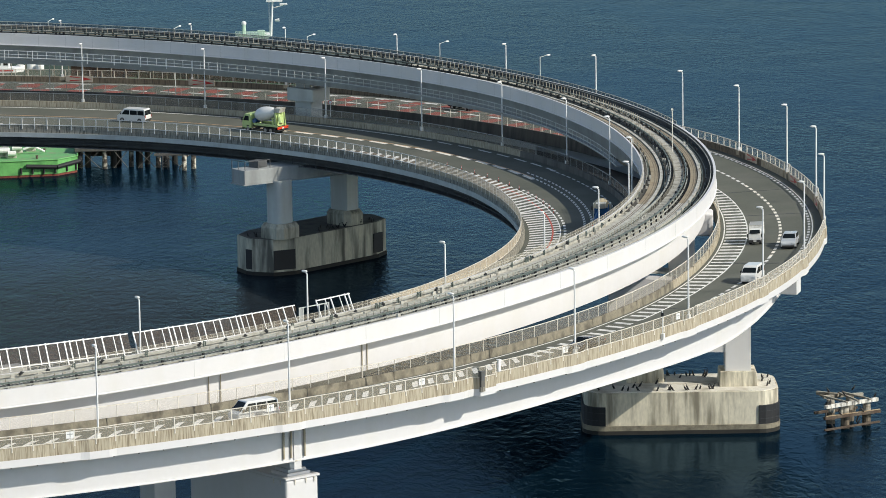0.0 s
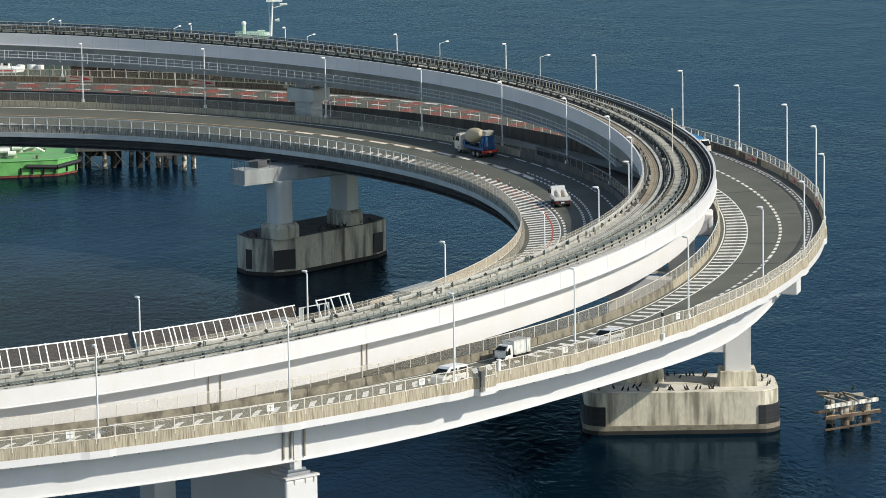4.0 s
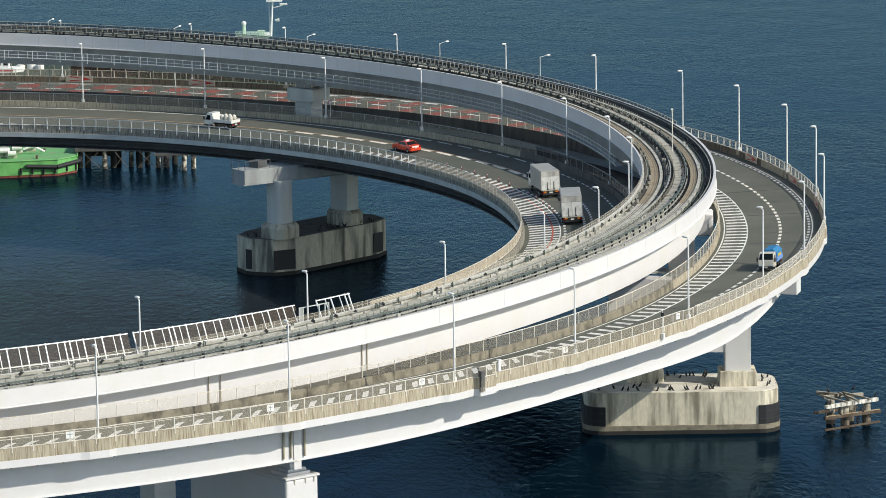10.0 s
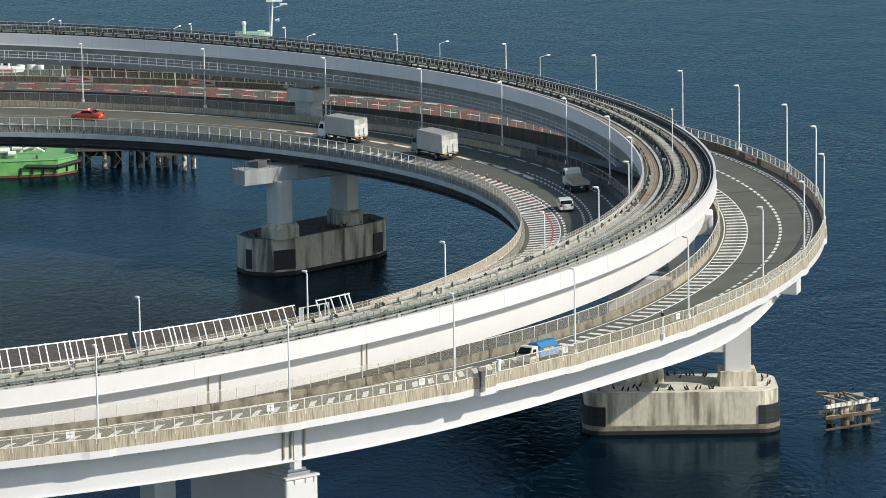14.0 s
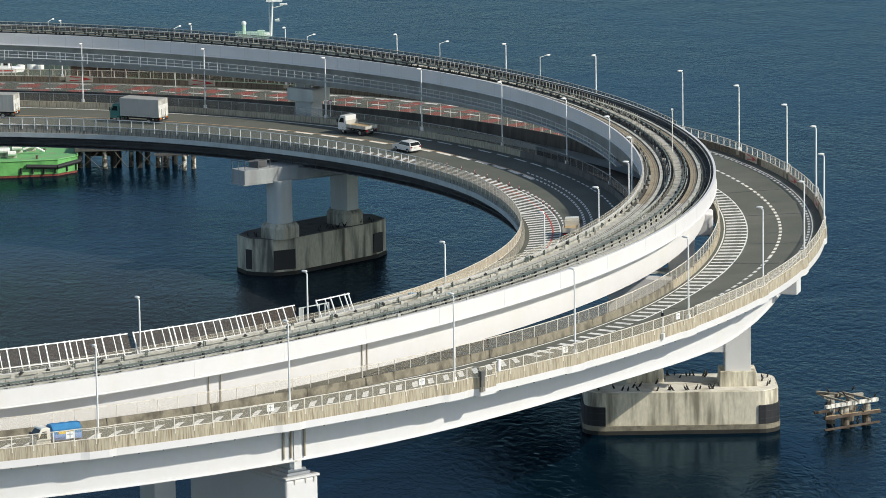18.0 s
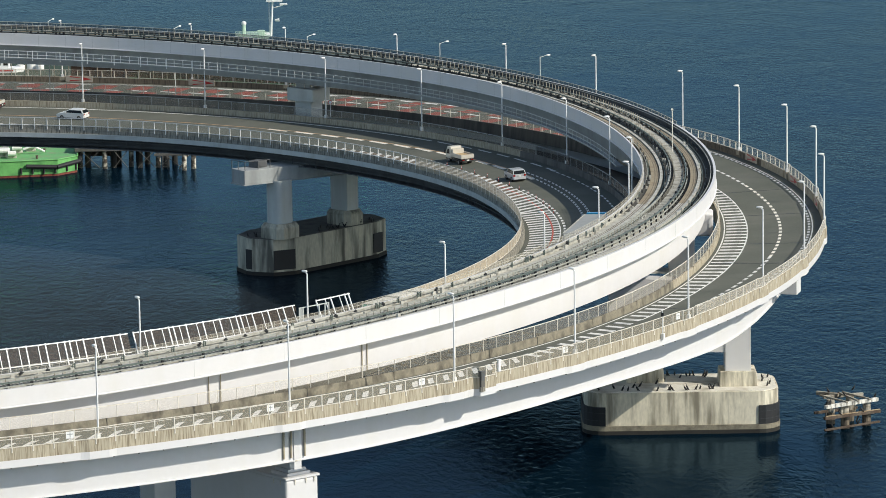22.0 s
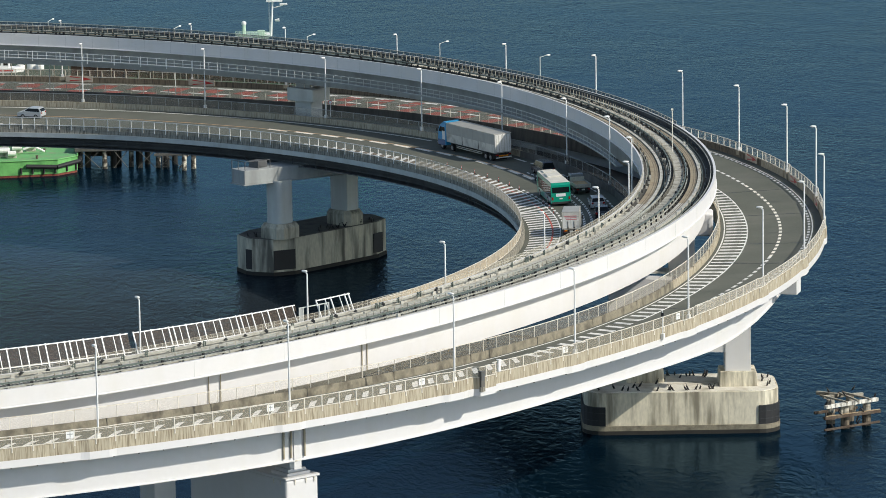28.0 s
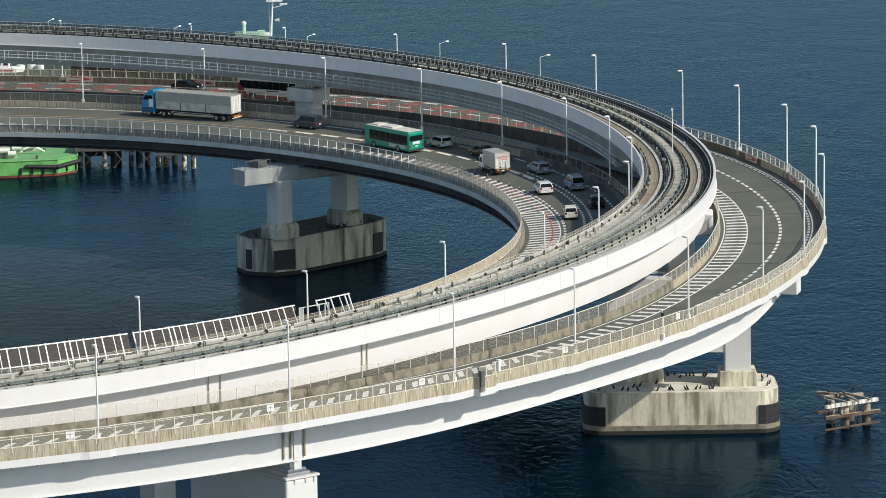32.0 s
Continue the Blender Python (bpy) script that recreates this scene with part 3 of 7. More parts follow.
def build_inner_road():
    road = tagged(empty("road_inner"), "inner curved bridge road with two grey asphalt lanes and hatched shoulder", "road", kind="structure")
    ri = lambda a: lerp(a, R_IP)
    ro = 119.6
    zi = z_inner
    deep = lambda a: lerp(a, ((-46, 3.9), (-34, 1.7), (8, 1.7), (20, 3.35), (40, 3.2), (60, 3.0)))
    part("asphalt", sweep(lambda a: [(ri(a), zi(a, ri(a)) - 0.25), (ro, zi(a, ro) - 0.25), (ro, zi(a, ro)), (ri(a), zi(a, ri(a)))], A0, A1), M_ASPHALT, road)
    # 2 to 26 degrees: the guideway's shade is put into the concrete colour
    for p, q, m, lb in ((A0, 2, M_CONC_PLAIN, "plain beige concrete parapet"), (2, 26, M_CONC_DARK, "weathered concrete parapet darkened for shade"), (26, A1, M_CONC, "rain-streaked beige concrete parapet")):
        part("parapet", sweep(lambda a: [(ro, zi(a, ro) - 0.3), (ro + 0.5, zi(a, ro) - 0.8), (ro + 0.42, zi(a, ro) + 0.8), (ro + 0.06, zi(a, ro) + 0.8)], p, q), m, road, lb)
    part("parapet", sweep(lambda a: [(ri(a) - 0.48, zi(a, ri(a)) - 0.3), (ri(a), zi(a, ri(a)) - 0.3), (ri(a) - 0.08, zi(a, ri(a)) + 0.75), (ri(a) - 0.36, zi(a, ri(a)) + 0.75)], A0, A1), M_CONC_MID, road, "dark streaked concrete parapet")
    part("deck_edge", sweep(lambda a: [(ri(a) - 0.62, zi(a, ri(a)) - 0.95), (ri(a) + 1.4, zi(a, ri(a)) - 0.8), (ri(a) + 1.4, zi(a, ri(a)) - 0.31), (ri(a) - 0.62, zi(a, ri(a)) - 0.31)], A0, A1), M_GREY_PALE, road, "pale grey steel deck edge")
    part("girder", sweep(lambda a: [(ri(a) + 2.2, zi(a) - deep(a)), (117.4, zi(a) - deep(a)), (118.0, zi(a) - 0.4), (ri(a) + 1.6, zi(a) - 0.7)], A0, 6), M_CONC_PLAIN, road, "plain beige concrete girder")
    # from here girder and walkway are darkened for the shade below the deck edge
    part("girder", sweep(lambda a: [(ri(a) + 2.2, zi(a) - deep(a)), (117.4, zi(a) - deep(a)), (118.0, zi(a) - 0.4), (ri(a) + 1.6, zi(a) - 0.7)], 6, A1), M_GREY_DARK, road, "grey steel box girder darkened for shade below the deck")
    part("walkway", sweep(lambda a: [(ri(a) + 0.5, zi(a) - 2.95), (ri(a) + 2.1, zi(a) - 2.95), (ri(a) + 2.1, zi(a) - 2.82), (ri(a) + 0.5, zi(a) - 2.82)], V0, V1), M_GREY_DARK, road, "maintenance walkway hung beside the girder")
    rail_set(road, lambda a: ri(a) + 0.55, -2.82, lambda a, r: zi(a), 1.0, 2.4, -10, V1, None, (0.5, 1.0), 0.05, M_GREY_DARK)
    rail_set(road, lambda a: ri(a) - 0.45, 0.2, zi, 1.7, 2.0, -34, 26, M_MESH_DENSE, (0.36, 0.98), 0.07, M_RAIL)
    rail_set(road, lambda a: ri(a) - 0.45, 0.2, zi, 1.7, 2.0, 26, V1, M_MESH, (0.36, 0.98), 0.09, M_POLE)
    # dark mesh here carries the same shade as the parapet below
    rail_set(road, ro + 0.25, 0.8, zi, 1.2, 2.3, V0, 24, M_MESH_DARK, (0.98,), 0.05, M_GREY_MID)
    rail_set(road, ro + 0.25, 0.8, zi, 1.2, 2.3, 24, V1, M_MESH_THIN, (0.98,), 0.05, M_GREY_STEEL)
    lines(road, "edge_line", 118.4, 0.36, zi, 36, A1, M_LINE)
    dashes(road, "edge_dash", 118.2, 0.25, 1.3, 0.8, zi, -12, 20, M_LINE)
    dashes(road, "edge_dash", 118.4, 0.36, 3.4, 1.6, zi, 20, 36, M_LINE)
    dashes(road, "centre_dash", lambda a: lerp(a, ((10, 113.9), (30, 113.7), (46, 112.8))), 0.62, 3.6, 1.5, zi, 18, 50, M_LINE_CREAM)
    lines(road, "centre_line", lambda a: lerp(a, ((10, 114.3), (30, 114.1), (46, 113.2))), 0.2, zi, 18, 48, M_LINE_ORANGE)
    lines(road, "centre_line", lambda a: lerp(a, ((46, 113.0), (70, 112.2))), 0.22, zi, 48, V1, M_LINE_ORANGE)
    for r in (114.1, 115.0):
        dashes(road, "speed_dash", r, 0.3, 1.0, 0.65, zi, -14, 20, M_LINE, 0.35)
    rc = lambda a: lerp(a, ((-80, 111.9), (-8, 111.8), (0, 110.9), (7, 110.3), (13, 109.6), (24, 109.0), (30, 108.4), (36, 107.6), (43, 106.7), (50, 106.1), (90, 105.2)))
    rb = lambda a: ri(a) + 0.5
    chevrons(road, rb, rc, zi, -22, 4, 1.65, 0.7, 0.3)
    chevrons(road, rb, rc, zi, 4, 76, 1.95, 0.85, 0.75)
    lines(road, "edge_line", rc, 0.15, zi, -22, 14, M_LINE)
    dashes(road, "speed_dash", lambda a: rc(a) + 0.55, 0.3, 1.1, 0.85, zi, -16, 14, M_LINE)
    part("shoulder", sweep(lambda a: [(ri(a) + 0.1, zi(a, ri(a)) - 0.02), (rc(a), zi(a, rc(a)) - 0.02), (rc(a), zi(a, rc(a)) + 0.012), (ri(a) + 0.1, zi(a, ri(a)) + 0.012)], 10, 40), M_SHOULDER, road, "brown dusty road shoulder")
    lines(road, "red_line", lambda a: rc(a) - 0.9, 0.2, zi, -14, 16, M_LINE_RED)
    return road


def build_guideway():
    g = tagged(empty("guideway"), "white elevated transit guideway with two concrete tracks and guide rails", "guideway", kind="structure")
    zg = z_guide

    def hull(a):
        zi_, zo_ = zg(a, G_IN), zg(a, G_OUT)
        return [(G_IN, zi_), (G_IN, zi_ - 1.7), (G_IN + 1.7, zi_ - 1.9), (G_IN + 1.9, zi_ - 4.75), (G_OUT - 1.25, zo_ - 4.85), (G_OUT - 1.2, zo_ - 1.9), (G_OUT, zo_ - 1.7), (G_OUT, zo_), (G_OUT - 0.28, zo_), (G_OUT - 0.28, zo_ - 1.05), (G_IN + 0.18, zi_ - 1.05), (G_IN + 0.18, zi_)]
    part("box_girder", sweep(hull, A0, A1, 1.0), M_WHITE, g, "white painted steel box girder with overhanging edges")
    part("edge_lip", sweep(bar(G_OUT + 0.04, -1.72, 0.16, 0.1, zg), A0, A1, 1.0), M_WHITE, g)
    part("edge_lip", sweep(bar(G_IN - 0.04, -1.72, 0.16, 0.1, zg), A0, A1, 1.0), M_WHITE, g)
    # the bed's two tones carry sunlight before -14 degrees and shade after it
    for p, q, m, lb in ((A0, -14, M_TRAY, "track bed paled for sunlight"), (-14, A1, M_BED, "dirty track bed darkened for shade between the strips")):
        part("track_bed", sweep(bar((G_IN + G_OUT) / 2, -0.95, G_OUT - G_IN - 0.7, 0.2, zg), p, q, 1.0), m, g, lb)
    # each track: a tan running strip with a pale strip outside it
    for tan, w, pale in ((122.5, 0.95, 123.25), (127.1, 0.8, 127.75)):
        for p, q, m, lb in ((A0, -12, M_TRAY, "pale concrete running strip"), (-12, A1, M_TRACK, "tan concrete running strip")):
            part("running_strip", sweep(bar(tan, -0.72, w, 0.34, zg), p, q, 1.0), m, g, lb)
        for off in (-0.3, 0.02, 0.3):
            part("wheel_mark", sweep(bar(tan + off * w, -0.55, w * (0.1 if off else 0.2), 0.01, zg), V0, V1, 1.0), M_WHEELMARK, g, "brown wheel mark on the strip")
        part("running_strip", sweep(bar(pale, -0.66, 0.34, 0.46, zg), A0, A1, 1.0), M_TRAY, g, "pale worn running strip")
        part("track_rail", sweep(bar(pale + 0.4, -0.6, 0.06, 0.1, zg), V0, V1, 1.0), M_GUIDE, g)
        part("track_rail", sweep(bar(pale + 0.75, -0.6, 0.06, 0.1, zg), V0, V1, 1.0), M_GUIDE, g)
    # guide rails either side of the cable tray, on black brackets
    # inner rail below 0 degrees is paler: sunlight on its side put into the colour
    for r, p, q, m in ((124.35, A0, 0, M_GUIDE_PALE), (124.35, 0, A1, M_GUIDE), (126.15, A0, A1, M_GUIDE)):
        part("guide_rail", sweep(bar(r, -0.02, 0.13, 0.15, zg), p, q, 1.0), m, g, "grey-green steel guide rail")
        part("power_rail", sweep(bar(r + (-0.2 if r < 125.3 else 0.2), -0.36, 0.1, 0.12, zg), max(p, V0), min(q, V1), 1.0), M_GUIDE_PALE if p < -90 else M_BLACK, g)
    for r in (121.6, 129.1):
        part("power_rail", sweep(bar(r, -0.12, 0.07, 0.08, zg), V0, V1, 1.0), M_GUIDE_PALE, g)
    for p, q, m in ((A0, 30, M_TRAY), (30, A1, M_GUIDE)):
        part("cable_tray", sweep(bar(125.35, -0.66, 1.05, 0.42, zg), p, q, 1.0), m, g, "worn cable tray between the tracks")
    for p, q, m in ((V0, 2, M_TRAY), (2, V1, M_TRACK)):
        part("wall_lining", sweep(bar(G_IN + 0.21, -0.5, 0.04, 0.96, zg), p, q, 1.0), m, g)
    # the outer wall's inside is lined dark, its deep shade put into the colour
    part("wall_lining", sweep(bar(G_OUT - 0.31, -0.5, 0.04, 0.96, zg), V0, V1, 1.0), M_GREY_DARK, g)
    bk = mesh_of("bracket", boxes((-0.1, 0.1, -0.11, 0.11, -0.42, -0.12), (-0.06, 0.12, -0.06, 0.06, -0.95, -0.36), (-0.2, 0.03, -0.06, 0.06, -0.18, 0.07), (-0.02, 0.16, -0.16, 0.16, -0.46, -0.4)), M_BLACK)
    for r, turn, a in ((124.33, 180, -10.0), (126.17, 0, V0)):
        while a < V1:
            part("bracket", bk, None, g, m=on_ring(a, r, zg(a, r), 0, turn))
            a += math.degrees(2.3 / r)
    lumps = [mesh_of("joint_box", bevelled(boxes((-0.06, 0.06, -0.16, 0.08, -0.1, 0.2), (-0.04, 0.1, -0.03, 0.2, -0.2, 0.08), (-0.03, 0.03, -0.3, -0.1, 0.04, 0.13)), 0.015, 1), M_BLACK),
             mesh_of("joint_box", boxes((-0.05, 0.05, -0.07, 0.05, -0.3, 0.28), (-0.05, 0.05, -0.07, 0.24, 0.12, 0.2), (-0.02, 0.06, 0.16, 0.24, -0.25, 0.14)), M_GUIDE),
             mesh_of("joint_box", bevelled(boxes((-0.07, 0.07, -0.2, 0.2, -0.12, 0.06), (-0.05, 0.05, -0.05, 0.1, 0.04, 0.16)), 0.02, 1), M_BLACK)]
    rnd = random.Random(3)
    a = V0
    while a < 6:
        part("joint_box", rnd.choice(lumps), None, g, m=on_ring(a, 121.75, zg(a, 121.75) - 0.05, 0, rnd.choice((0, 180))))
        a += math.degrees(rnd.choice((0.5, 2.4, 2.6, 2.8, 3.0)) / 121.7)

    def scatter(name, material, label, p, q, gap, place):
        """Many small boxes along the track in one part; place() gives radius, half sizes, foot and head."""
        bm = bmesh.new()
        a = p
        while a < q:
            r, sx, sy, z0, z1 = place()
            m = on_ring(a, r, zg(a, r))
            n0 = len(bm.verts)
            box(bm, -sx, sx, -sy, sy, z0, z1)
            bm.verts.ensure_lookup_table()
            bmesh.ops.transform(bm, matrix=m, verts=bm.verts[n0:])
            a += math.degrees(gap() / 125)
        tagged(part(name, bm, material, g), label, kind="stuff")

    scatter("tray_slats", M_SLAT, "pale cross slats over the cable tray", V0, 42, lambda: 0.42, lambda: (125.35, 0.5, 0.1, -0.42, -0.3 + rnd.uniform(0, 0.06)))
    scatter("tray_posts", M_RAIL_BROWN, "thin tan posts beside the cable tray", 14, V1, lambda: 0.85, lambda: (126.0, 0.03, 0.035, -0.4, 0.62))
    scatter("tray_posts", M_RAIL_BROWN, "thin tan posts beside the cable tray", V0, 14, lambda: 1.0, lambda: (124.75, 0.03, 0.03, -0.4, 0.12))
    scatter("track_fittings", M_TRAY, "small pale junction boxes along the tracks", V0, 12, lambda: rnd.uniform(0.6, 2.2), lambda: (rnd.choice((121.95, 123.9, 125.0, 127.9)) + rnd.uniform(-0.1, 0.1), rnd.uniform(0.05, 0.12), rnd.uniform(0.08, 0.25), -0.6, rnd.uniform(-0.35, 0.05)))
    scatter("track_fittings", M_BLACK, "small dark clamps and joints along the tracks", -14, V1, lambda: rnd.uniform(0.7, 1.9), lambda: (rnd.choice((124.1, 125.7, 126.4, 128.6)) + rnd.uniform(-0.08, 0.08), rnd.uniform(0.04, 0.09), rnd.uniform(0.08, 0.18), -0.7, rnd.uniform(-0.3, 0.08)))
    scatter("rail_chairs", M_GUIDE, "small steel chairs of the rails", -14, V1, lambda: rnd.uniform(0.8, 1.3), lambda: (rnd.choice((123.7, 128.02)), 0.06, 0.1, -0.9, -0.52))
    rail_set(g, G_OUT - 0.14, 0.0, zg, 0.42, 1.3, 12, V1, M_MESH_DARK, (1.0,), 0.04, M_TRAY)
    rail_set(g, G_IN + 0.14, 0.0, zg, 0.6, 0.75, V0, 2, M_MESH_THIN, (), 0.025, M_TRAY)
    for h in (0.3, 0.6):
        part("rail", sweep(bar(G_IN + 0.14, h, 0.025, 0.025, zg), V0, 2, 1.0), M_TRAY, g)
    # upright seams of the girder's plates and drain pipes
    seam = mesh_of("plate_seam", boxes((-0.02, 0.008, -0.012, 0.012, -1.66, -0.02)), M_GREY_PALE)
    for r, turn in ((G_OUT, 0), (G_IN, 180)):
        a = V0
        while a < V1:
            part("plate_seam", seam, None, g, m=on_ring(a, r, zg(a, r), 0, turn))
            a += 4.6
    pipe = mesh_of("drain_pipe", tube(bmesh.new(), (0, 0, -4.8), (0, 0, -1.8), 0.06), M_CONC)
    for a in (-54.6, -54.0, -46.2, -45.9):
        part("drain_pipe", pipe, None, g, m=on_ring(a, G_OUT - 1.12, zg(a, G_OUT)))
    # dark sheet added for the shade between the two roads, under the guideway
    part("under_bracing", sweep(lambda a: [(120.2, 15.7), (130.4, 15.9), (130.4, 16.3), (120.2, 16.1)], 5, V1), M_GREY_DARK, g, "dark sheet added for the shade between the roads")
    # catwalk hung under the inner edge
    part("catwalk", sweep(bar(G_IN - 0.7, -3.5, 0.9, 0.12, zg), 8, V1, 1.0), M_GREY_MID, g, "hanging maintenance catwalk")
    rail_set(g, G_IN - 1.15, -3.45, zg, 1.05, 1.5, 8, 57, None, (0.06, 0.5, 1.0), 0.05, M_GREY_PALE)
    # past 57 degrees rails and hangers turn white to look sunlit
    rail_set(g, G_IN - 1.15, -3.45, zg, 1.05, 1.5, 57, V1, None, (0.06, 0.5, 1.0), 0.06, M_POLE)
    hanger = mesh_of("hanger", boxes((-0.04, 0.04, -0.05, 0.05, -0.35, 1.15)), M_POLE)
    a = 57.0
    while a < V1:
        part("hanger", hanger, None, g, m=on_ring(a, G_IN - 1.15, zg(a, G_IN - 1.15) - 3.45))
        a += 2.1
    part("web_panel", sweep(lambda a: [(G_IN + 1.64, zg(a, G_IN) - 1.93), (G_IN + 1.84, zg(a, G_IN) - 4.72), (G_IN + 1.88, zg(a, G_IN) - 4.72), (G_IN + 1.7, zg(a, G_IN) - 1.93)], 4, V1, 1.0), M_GREY_MID, g, "mid grey sheet over the inner web below the overhang")
    seam = mesh_of("fascia_seam", boxes((-0.012, 0.006, -0.012, 0.012, -1.66, -0.02)), M_GREY_STEEL)
    a = 12.0
    while a < V1:
        part("fascia_seam", seam, None, g, m=on_ring(a, G_IN, zg(a, G_IN), 0, 180))
        a += 2.05
    return g


def build_lamps():
    """Street lamps on the parapets: tapered pole, short arm, oval head."""
    lamp = empty("street_lamp")
    pole = bmesh.new()
    tube(pole, (0, 0, 0), (0, 0, 8.35), 0.105, 10, 0.075)
    tube(pole, (0, 0, 8.3), (-0.2, 0, 8.5), 0.06, 8)
    part("pole", pole, M_POLE, lamp)
    part("base", bevelled(boxes((-0.17, 0.17, -0.17, 0.17, 0, 0.45)), 0.03), M_POLE, lamp)
    head = bmesh.new()
    bmesh.ops.create_uvsphere(head, u_segments=14, v_segments=8, radius=1)
    bmesh.ops.transform(head, matrix=Matrix.Translation((-0.36, 0, 8.56)) @ Matrix.Diagonal((0.4, 0.19, 0.13, 1)), verts=head.verts[:])
    part("head", head, M_LAMP, lamp).data.shade_smooth()
    tagged(lamp, "slim white street lamp with an oval head on the parapet", "street lamp", "parapet lamps")
    first = True
    spots = [(a, 142.45, z_outer(a, 142.15) + 0.78) for a in LAMPS_OUTER]
    spots += [(a, 120.0, (19.35 if a < -30 else z_inner(a, 119.6) + 0.8)) for a in LAMPS_INNER]
    for a, r, z in spots:
        m = on_ring(a, r, z)
        if first:
            lamp.matrix_basis = m
            first = False
        else:
            copy_thing(lamp, m)


def build_fence():
    """Tinted wind screens on tall posts along the inner road, leaning over it."""
    post = mesh_of("post", boxes((-0.06, 0.06, -0.058, 0.058, -0.4, 2.0)), M_POLE)
    leg = mesh_of("leg", boxes((-0.06, 0.06, -0.065, 0.065, -3.3, -0.2)), M_GREY_STEEL)
    mullion = mesh_of("mullion", boxes((-0.045, 0.045, -0.036, 0.036, -0.1, 1.93)), M_POLE)
    lean = Matrix.Rotation(radians(-25), 4, "Y")
    r = 119.8
    zb = lambda a: lerp(a, SCREEN_FOOT)
    for a0, a1 in ((-73.0, -56.1), (-55.8, -46.3), (-44.9, -42.6)):
        f = tagged(empty("wind_screen"), "white framed wind screen with brown tinted panels leaning inwards", "wind screen", "wind screens")
        a, k = a0, 0
        while a < a1:
            part("post", post, None, f, m=on_ring(a, r, zb(a)) @ lean)
            part("leg", leg, None, f, m=on_ring(a, r + 0.12, zb(a)))
            if k % 4 == 2:
                part("post", post, None, f, m=on_ring(a + 0.26, r, zb(a)) @ lean)
            if a + 0.6 < a1:
                part("mullion", mullion, None, f, m=on_ring(a + 0.6, r, zb(a)) @ lean)
            k += 1
            a += 0.97

        def sheet(h0, h1, t):
            s, c = math.sin(radians(25)), math.cos(radians(25))
            return lambda a: [(r - h0 * s - t, zb(a) + h0 * c), (r - h0 * s + t, zb(a) + h0 * c), (r - h1 * s + t, zb(a) + h1 * c), (r - h1 * s - t, zb(a) + h1 * c)]
        if a0 < -46:
            part("panel", sweep(sheet(0.05, 1.9, 0.01), a0, a1), M_TINT, f, "brown tinted see-through panel")
        part("top_rail", sweep(sheet(1.86, 1.95, 0.05), a0, a1), M_POLE, f)
        part("bottom_rail", sweep(sheet(0.0, 0.08, 0.05), a0, a1), M_POLE, f)
    g = tagged(empty("gate_frame", on_ring(-45.4, r, 22.45)), "pale steel gate frame between the wind screens", "gate")
    for y in (-2.0, -1.5, 0.7, 1.5, 2.0):
        part("upright", boxes((-0.05, 0.05, y - 0.05, y + 0.05, -3.2, 1.9)), M_GREY_PALE, g)
    for z in (0.25, 1.8):
        part("crossbar", boxes((-0.04, 0.04, -2.05, 2.05, z, z + 0.09)), M_GREY_PALE, g)
    part("infill", boxes((-0.012, 0.012, -2.0, -1.5, 0.3, 1.8)), M_GREY_MID, g)


# ---- piers ----
def rounded_rect(x0, x1, y0, y1, r, n=5):
    out = []
    for cx, cy, s in ((x1 - r, y0 + r, -90), (x1 - r, y1 - r, 0), (x0 + r, y1 - r, 90), (x0 + r, y0 + r, 180)):
        for i in range(n + 1):
            t = radians(s + 90 * i / n)
            out.append((cx + r * math.cos(t), cy + r * math.sin(t)))
    return out


